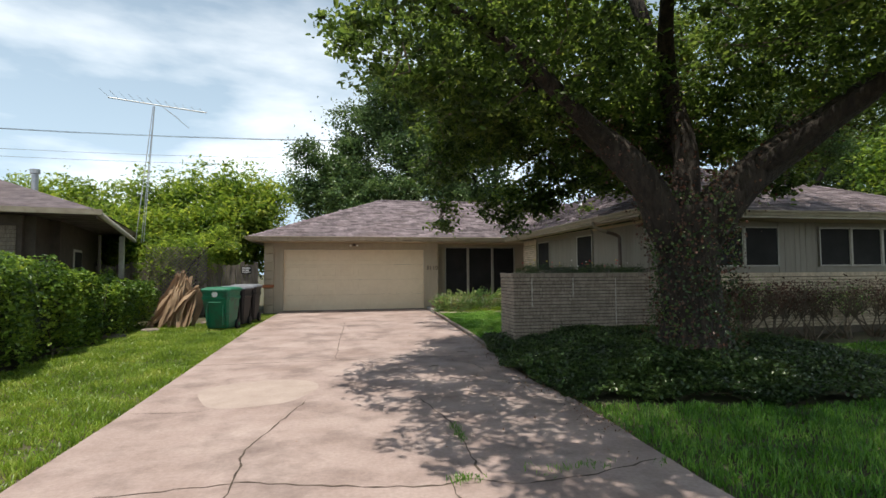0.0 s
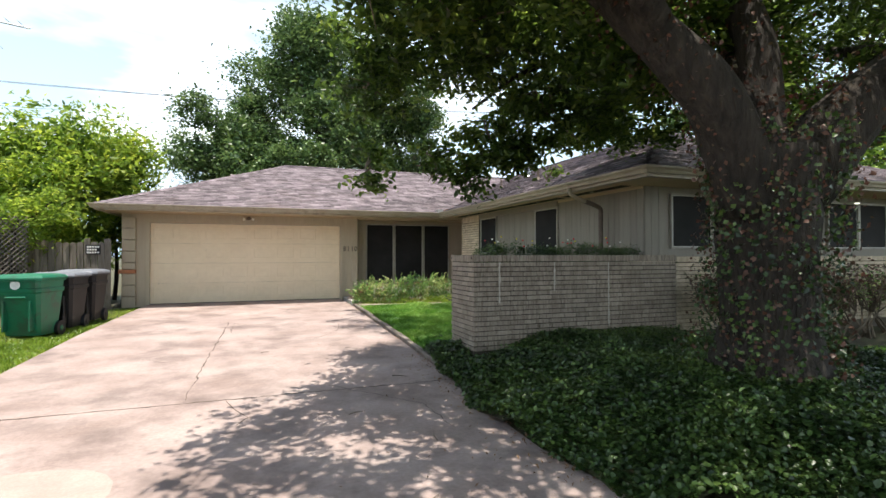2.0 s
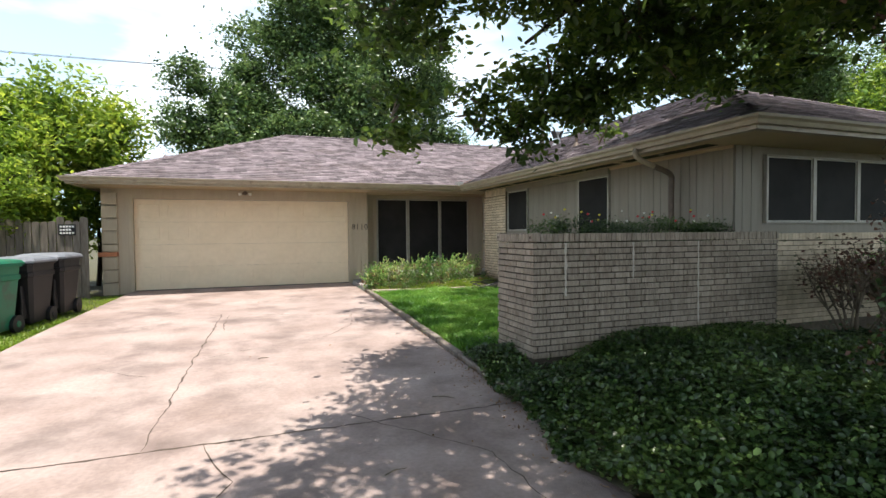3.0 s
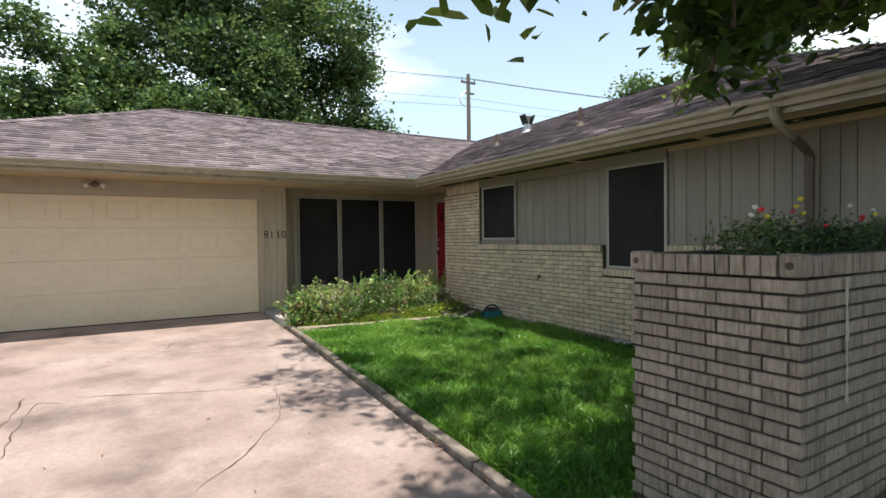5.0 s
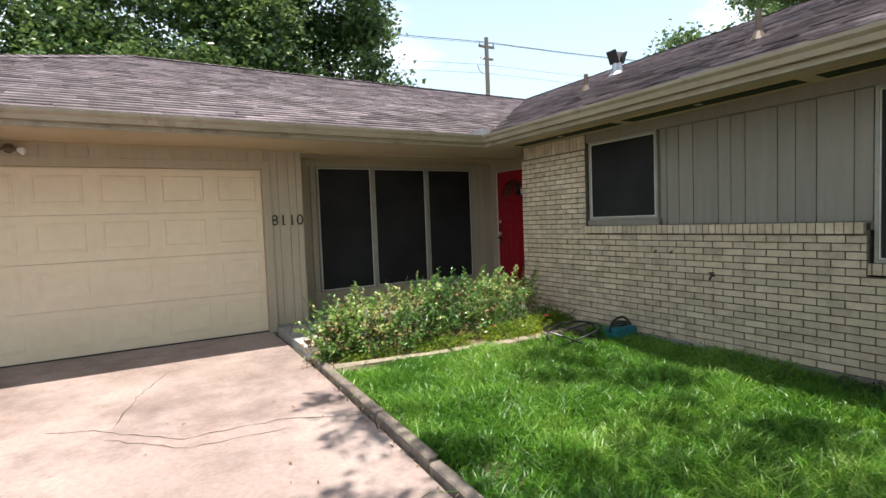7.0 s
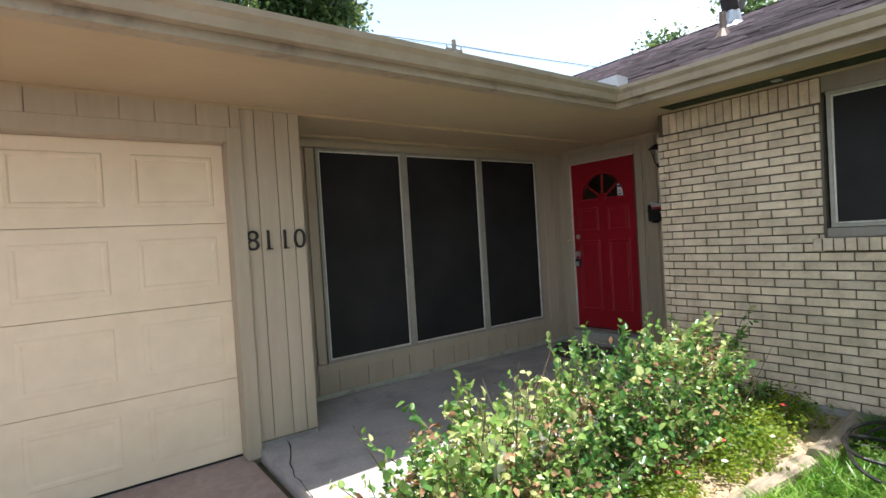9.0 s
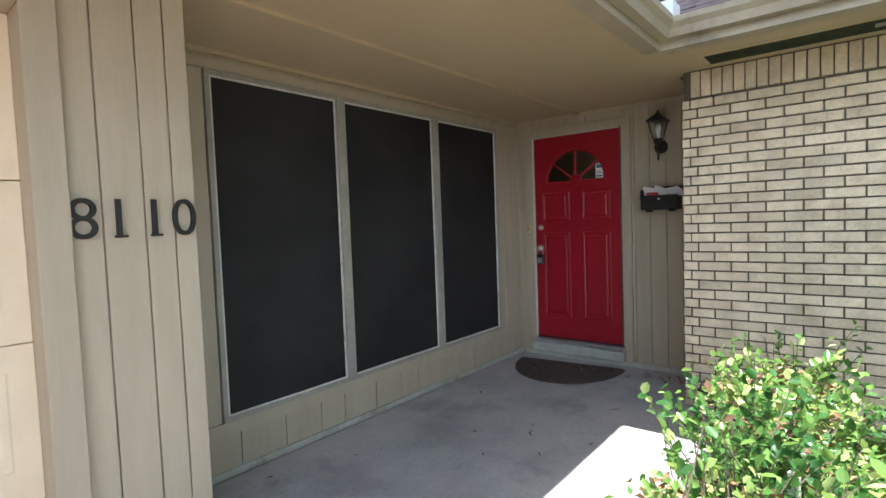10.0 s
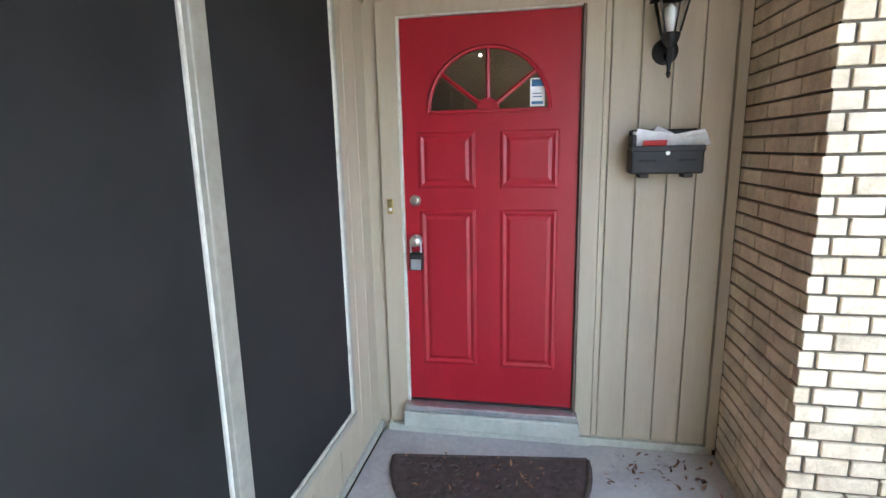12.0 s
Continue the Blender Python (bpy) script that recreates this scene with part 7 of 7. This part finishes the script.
for i in range(26):
    c = ("flowerwhite", "flowerred", "floweryellow")[int(g.integers(0, 3))]
    x, y, z = g.uniform(3.05, 5.6), g.uniform(7.98, 8.42), g.uniform(1.64, 1.79)
    at_origin(fp, part("blossom", tube(bmesh.new(), [(x, y, z - 0.012), (x + 0.003, y, z), (x, y, z + 0.010)], [0.006, 0.017, 0.008], 7), M[c], None))
bm = bmesh.new()
for i in range(120):
    a = np.array([g.uniform(3.0, 5.8), g.uniform(7.95, 8.45), 1.36])
    b = a + np.array([g.normal() * 0.06, g.normal() * 0.06, g.uniform(0.15, 0.33)])
    tube(bm, [a, b], [0.003, 0.0015], 4)
at_origin(fp, solid("stem_tangle", bm, M["ivy"], None, kind="stuff"))

wall_weeds = thing("wall_weeds", (5.8, 11.5, 0.1), "dark creeping weeds along the foot of the brick wall", "weeds")
g = np.random.default_rng(83)
WB = [((5.84, yy, 0.16), (0.10, 0.22, 0.07), 9 if yy < 12.5 else 4) for yy in np.arange(9.0, 14.4, 0.35)] + [((5.88, 15.72, 0.36), (0.07, 0.07, 0.16), 7), ((5.75, 15.0, 0.3), (0.14, 0.25, 0.12), 16)]
at_origin(wall_weeds, leaf_mesh("foliage", clumps(WB, 18, 0.05, 84), 0.035, 0.022, M["ivy"], None, kind="stuff", up_bias=0.6))

# dead fronds by the lawn
df = thing("dead_banana_plant", (-5.0, 13.0, 0.1), "collapsed brown dead banana plant in a dry heap", "dead plant")
g = random.Random(9)
for i in range(46):
    top = Vector((-4.75 + g.uniform(-0.17, 0.17), 13.0 + g.uniform(-.2, .2), 1.62 + g.uniform(-0.25, 0.05))) if i % 4 else Vector((-4.35 + g.uniform(-.1, .1), 12.9, 1.25 + g.uniform(-.2, 0)))
    foot = Vector((-4.9 + g.uniform(-0.6, 0.42), 12.8 + g.uniform(-0.4, 0.4), 0.14))
    mid = (top + foot) / 2 + Vector((g.uniform(-0.15, 0.15), g.uniform(-0.15, 0.15), 0.1))
    line = bend([top, mid, foot], 5)
    bm = bmesh.new()
    prev = None
    w = g.uniform(0.04, 0.10)
    for k, p in enumerate(line):
        ww = w * (0.4 + 0.6 * math.sin(math.pi * (k + 1) / (len(line) + 1)))
        s = Vector((ww * math.cos(i), ww * math.sin(i), 0.02 * math.sin(k * 2.0 + i)))
        cur = (bm.verts.new(p - s), bm.verts.new(p + Vector((0, 0, 0.02)) ), bm.verts.new(p + s))
        if prev:
            bm.faces.new((prev[0], prev[1], cur[1], cur[0])), bm.faces.new((prev[1], prev[2], cur[2], cur[1]))
        prev = cur
    at_origin(df, part("frond", bm, M["dead"], None))
for i, (xx, yy, r) in enumerate(((-5.6, 10.9, 0.28), (-5.75, 9.0, 0.24), (-5.2, 12.0, 0.22), (-4.3, 13.6, 0.16))):
    s = thing("stepping_stone", (xx, yy, ground_z(xx, yy)), "flat pale garden stone at the edge of the lawn", "stone", "stones by the hedge")
    part("stone", tube(bmesh.new(), [(0, 0, -0.04), (0, 0, 0.03), (0, 0, 0.055)], [r, r * 0.95, r * 0.75], 9, 0.3), M["kerb"], s)


# ---- lawns ----
def lawn(name, poly, n, h, label, seed, w=0.006, near=None, lean=0.35, mat="grassA", mesh_z=ground_z):
    g = np.random.default_rng(seed)
    xs, ys = [p[0] for p in poly], [p[1] for p in poly]
    P = []
    while len(P) < n:
        x, y = g.uniform(min(xs), max(xs), 4000), g.uniform(min(ys), max(ys), 4000)
        for a, b in zip(x, y):
            if in_poly(a, b, poly) and (near is None or g.random() < near(a, b)):
                P.append((a, b, mesh_z(a, b) - 0.02))
    P = np.array(P[:n])
    tuft = np.array([0.75 + 0.6 * noise.noise(Vector((a * 2.3, b * 2.3, 9))) for a, b, _ in P])
    hh = h * tuft * g.uniform(0.6, 1.3, n)
    a = g.uniform(0, 2 * math.pi, n)
    s = np.stack([np.cos(a), np.sin(a), np.zeros(n)], 1) * (w * g.uniform(0.7, 1.3, n))[:, None] / 2
    ln = g.normal(size=(n, 3)) * lean
    ln[:, 2] = 0
    mid = P + ln * hh[:, None] * 0.35 + np.array([0, 0, 1]) * hh[:, None] * 0.6
    tip = P + ln * hh[:, None] * 1.2 + np.array([0, 0, 1]) * hh[:, None] * 0.95
    V = np.stack([P - s, P + s, mid - s * 0.8, mid + s * 0.8, tip], 1).reshape(-1, 3)
    idx = np.arange(n)[:, None] * 5
    T = np.concatenate([idx + np.array([[0, 1, 3]]), idx + np.array([[0, 3, 2]]), idx + np.array([[2, 3, 4]])], 1).reshape(-1)
    me = bpy.data.meshes.new(name)
    me.vertices.add(len(V))
    me.vertices.foreach_set("co", V.astype(np.float32).ravel())
    me.loops.add(len(T))
    me.loops.foreach_set("vertex_index", T.astype(np.int32))
    me.polygons.add(len(T) // 3)
    me.polygons.foreach_set("loop_start", np.arange(0, len(T), 3, dtype=np.int32))
    me.update(calc_edges=True)
    me.materials.append(M[mat])
    return tagged(new(name, me), label, "grass", "", "stuff")


lawn("grass", [(2.5, 8.6), (5.98, 8.7), (5.98, 14.42), (5.1, 14.43), (3.9, 14.55), (2.58, 14.75)], 100000, 0.13, "lush bright green lawn before the wing", 91, 0.011, lean=0.62)
lawn("grass", [(-2.88, 1.0), (-2.88, 12.2), (-2.8, 13.4), (-5.6, 13.4), (-5.6, 1.0)], 66000, 0.085, "sunlit lawn beside the driveway", 92, 0.012, lean=0.5, mat="grassB")
lawn("grass", [(2.15, -1.0), (2.25, 3.7), (4.2, 2.9), (5.5, 2.9), (7.9, 4.6), (8.2, 6.6), (15, 6.8), (15, -1.0)], 78000, 0.10, "shaded lush front lawn under the oak", 93, 0.011, near=lambda x, y: 1.0 if x < 7 else 0.55)
lawn("grass", [(-2.75, 13.4), (-2.6, 16.6), (-3.6, 16.4), (-4.6, 13.4)], 6000, 0.06, "thin dry grass by the carts", 94, 0.009, mat="grassB")
lawn("far_grass", [(-30, -10), (-5.6, -10), (-5.6, 4.8), (-30, 12)], 17000, 0.1, "lawn of the neighbouring plot", 95, 0.03)
lawn("far_grass", [(15, -8), (40, -8), (40, 16), (15, 16)], 15000, 0.1, "lawn beyond the house", 96, 0.03)

# leaves and bits on the drive and the porch
g = np.random.default_rng(97)
L = []
for i in range(90):
    x = 2.2 - abs(g.normal()) * 0.9
    y = g.uniform(1.5, 15)
    L.append((x, y, base_z(y) + 0.008))
for i in range(46):
    L.append((g.uniform(6.35, 6.66), g.uniform(15.97, 16.5), 0.268))
for i in range(26):
    L.append((g.uniform(3.3, 6.5), g.uniform(15.95, 17.6), 0.268))
for i in range(30):
    a, r = g.uniform(0, math.pi), g.uniform(0, 0.45)
    L.append((6.48 - r * math.sin(a), 17.05 + r * math.cos(a), 0.283))
for i in range(420):
    x, y = E_W + abs(g.normal()) * 0.35, E_G + abs(g.normal()) * 0.35
    L.append((x, y, roof_z(min(x - E_W, max(y - E_G, 0)) if y - E_G < x - E_W else x - E_W) + 0.02))
for i in range(420):
    y = g.uniform(2.5, 8.6)
    x = edge_x(y) - abs(g.normal()) * 0.16 + 0.03
    L.append((x, y, base_z(y) + 0.01 + abs(g.normal()) * 0.006))
for i in range(420):
    L.append((g.uniform(2.65, 5.95), g.uniform(14.62, 15.3), 0.195 + abs(g.normal()) * 0.02))
for i in range(160):
    y = g.uniform(8, 15)
    L.append((edge_x(y) + g.normal() * 0.03, y, base_z(y) + 0.008))
leaf_mesh("leaf_litter", np.array(L), 0.035, 0.014, M["dirtleaf"], None, "dry fallen leaves", "leaf litter", "stuff", up_bias=1.2)

for i, (xx, yy, rz, ln) in enumerate(((0.95, 6.2, 20, 0.16), (1.45, 5.4, 80, 0.22), (0.2, 9.4, 10, 0.12), (1.7, 7.4, -30, 0.2), (1.1, 4.4, 55, 0.14), (4.9, 16.6, 30, 0.09), (5.6, 16.3, -50, 0.1))):
    st = thing("fallen_twig", (xx, yy, base_z(yy) + (0.008 if xx < 3 else 0.066)), "thin dry twig lying on the concrete", "twig", "fallen twigs")
    st.rotation_euler = (0, 0, radians(rz))
    part("stick", tube(bmesh.new(), [(-ln / 2, 0, 0), (0, 0.012, 0.004), (ln / 2, -0.006, 0)], [0.004, 0.0045, 0.002], 5), M["twig"], st)

# cracks of the drive
CRACKS = [([(-1.27, 1.72), (-1.28, 2.26), (-1.31, 2.81), (-1.12, 3.67), (-0.91, 4.48)], 0.020), ([(-2.4, 2.0), (-1.27, 2.08)], 0.014), ([(0.45, 4.3), (0.60, 3.3), (0.59, 2.56), (0.57, 1.87)], 0.022),
          ([(-1.27, 2.1), (-0.35, 1.84), (0.23, 1.72), (0.42, 1.81), (0.86, 1.64), (1.5, 1.73), (2.1, 1.9)], 0.022), ([(0.3, 1.75), (0.33, 1.3), (0.5, 0.7)], 0.02),
          ([(-0.61, 7.1), (-0.59, 8.01), (-0.56, 9.62), (-0.49, 11.12), (-0.45, 12.89)], 0.018), ([(-0.56, 9.62), (0.12, 9.96)], 0.010), ([(-1.49, 9.59), (-1.2, 9.25), (-0.92, 9.04)], 0.010),
          ([(-0.23, 7.1), (-0.18, 6.84), (-0.02, 6.44), (-0.1, 6.22)], 0.014), ([(-0.34, 11.27), (-0.36, 12.16), (-0.31, 12.63), (-0.11, 12.51)], 0.011), ([(-0.06, 12.68), (0.99, 12.25), (1.68, 12.05), (2.35, 12.33)], 0.012),
          ([(1.68, 12.05), (1.54, 11.18), (1.13, 10.5), (0.79, 10.13)], 0.011), ([(0.75, 14.19), (1.24, 13.72), (1.92, 13.67)], 0.008), ([(0.3, 14.64), (0.73, 14.39), (0.91, 14.18), (1.22, 13.91), (1.58, 13.88), (1.89, 13.86), (2.4, 13.63)], 0.010),
          ([(0.78, 14.39), (0.93, 15.11), (1.21, 15.81)], 0.008), ([(0.83, 7.3), (1.64, 6.26), (1.68, 5.57)], 0.010), ([(-2.8, 4.3), (-2.1, 4.2), (-1.9, 4.3)], 0.010)]
for i, (pts, w) in enumerate(CRACKS):
    crack("crack", pts, drive, w, 2 + i)
bm = bmesh.new()
patch_pts = [(-1.55 + (0.72 + 0.08 * math.sin(3 * a)) * math.cos(a), 5.0 + (0.78 + 0.1 * math.sin(2 * a + 1)) * math.sin(a)) for a in lerp_list(0, 2 * math.pi, 33)[:-1]]
vs = [bm.verts.new((x, y, base_z(y) + 0.0022)) for x, y in patch_pts]
bm.faces.new(vs)
part("repair_patch", bm, M["patch"], drive, "paler smooth cement repair patch")
weeds = thing("crack_weeds", (1.6, 1.75, 0), "tufts of grass growing in the driveway crack", "weeds")
wp = [(g_x, g_y) for (p, q) in (((0.86, 1.66), (2.1, 1.92)), ((0.6, 2.6), (0.58, 3.1)), ((0.3, 1.7), (0.5, 1.8))) for k in range(14) for g_x, g_y in [(p[0] + (q[0] - p[0]) * random.random(), p[1] + (q[1] - p[1]) * random.random())]]
wc = np.array([(x + random.gauss(0, .03), y + random.gauss(0, .02), 0.015 + random.random() * 0.05) for x, y in wp for _ in range(8)])
at_origin(weeds, leaf_mesh("blades", wc, 0.05, 0.007, M["grassA"], None, kind="stuff", stalk=np.tile([0, 0, 1.0], (len(wc), 1)), wiggle=1.8))
for a in (-8.0, -2.9, 7.07):
    crack("joint_dirt", [(-2.84, a), (edge_x(a) - 0.02, a)], drive, 0.022, 20 + int(a), dz=0.0012)
crack("crack", [(2.52, 15.9), (2.6, 16.5), (2.75, 17.0)], porch, 0.010, 15, z=lambda y: 0.262)

# ---- bricks and shingles, piece by piece ----
NEAR = {planter: (2.9, 8.0), wing: (6.0, 15.9), ret: (6.3, 15.9), south: (6.2, 8.1)}
by = {}
for job in brick_jobs:
    by.setdefault(job[3], []).append(job)
for par, jobs in by.items():
    nx, ny = NEAR[par]
    jobs.sort(key=lambda j: math.hypot(j[0][0] - nx, j[0][1] - ny))
    keep = 0 if par is south else 300
    for c, size, mat, _ in jobs[:keep]:
        o = new("brick", brick_data(size, mat))
        o.parent = par
        o.location = Vector(c) - par.location
    if jobs[keep:]:
        bm = bmesh.new()
        for c, size, mat, _ in jobs[keep:]:
            h = [s / 2 for s in size]
            box(bm, (c[0] - h[0], c[1] - h[1], c[2] - h[2]), (c[0] + h[0], c[1] + h[1], c[2] + h[2]))
        o = solid("bricks", bm, M[jobs[0][2]], None, kind="stuff", label="further bricks of the same wall")
        at_origin(par, o)
for t in tabs[:280]:
    bm = bmesh.new()
    tab_mesh(bm, t)
    part("shingle", bm, M["shingle"], roof)
bm = bmesh.new()
for t in tabs[280:]:
    tab_mesh(bm, t)
solid("shingles", bm, M["shingle"], roof, kind="stuff", label="weathered mauve-grey shingles")
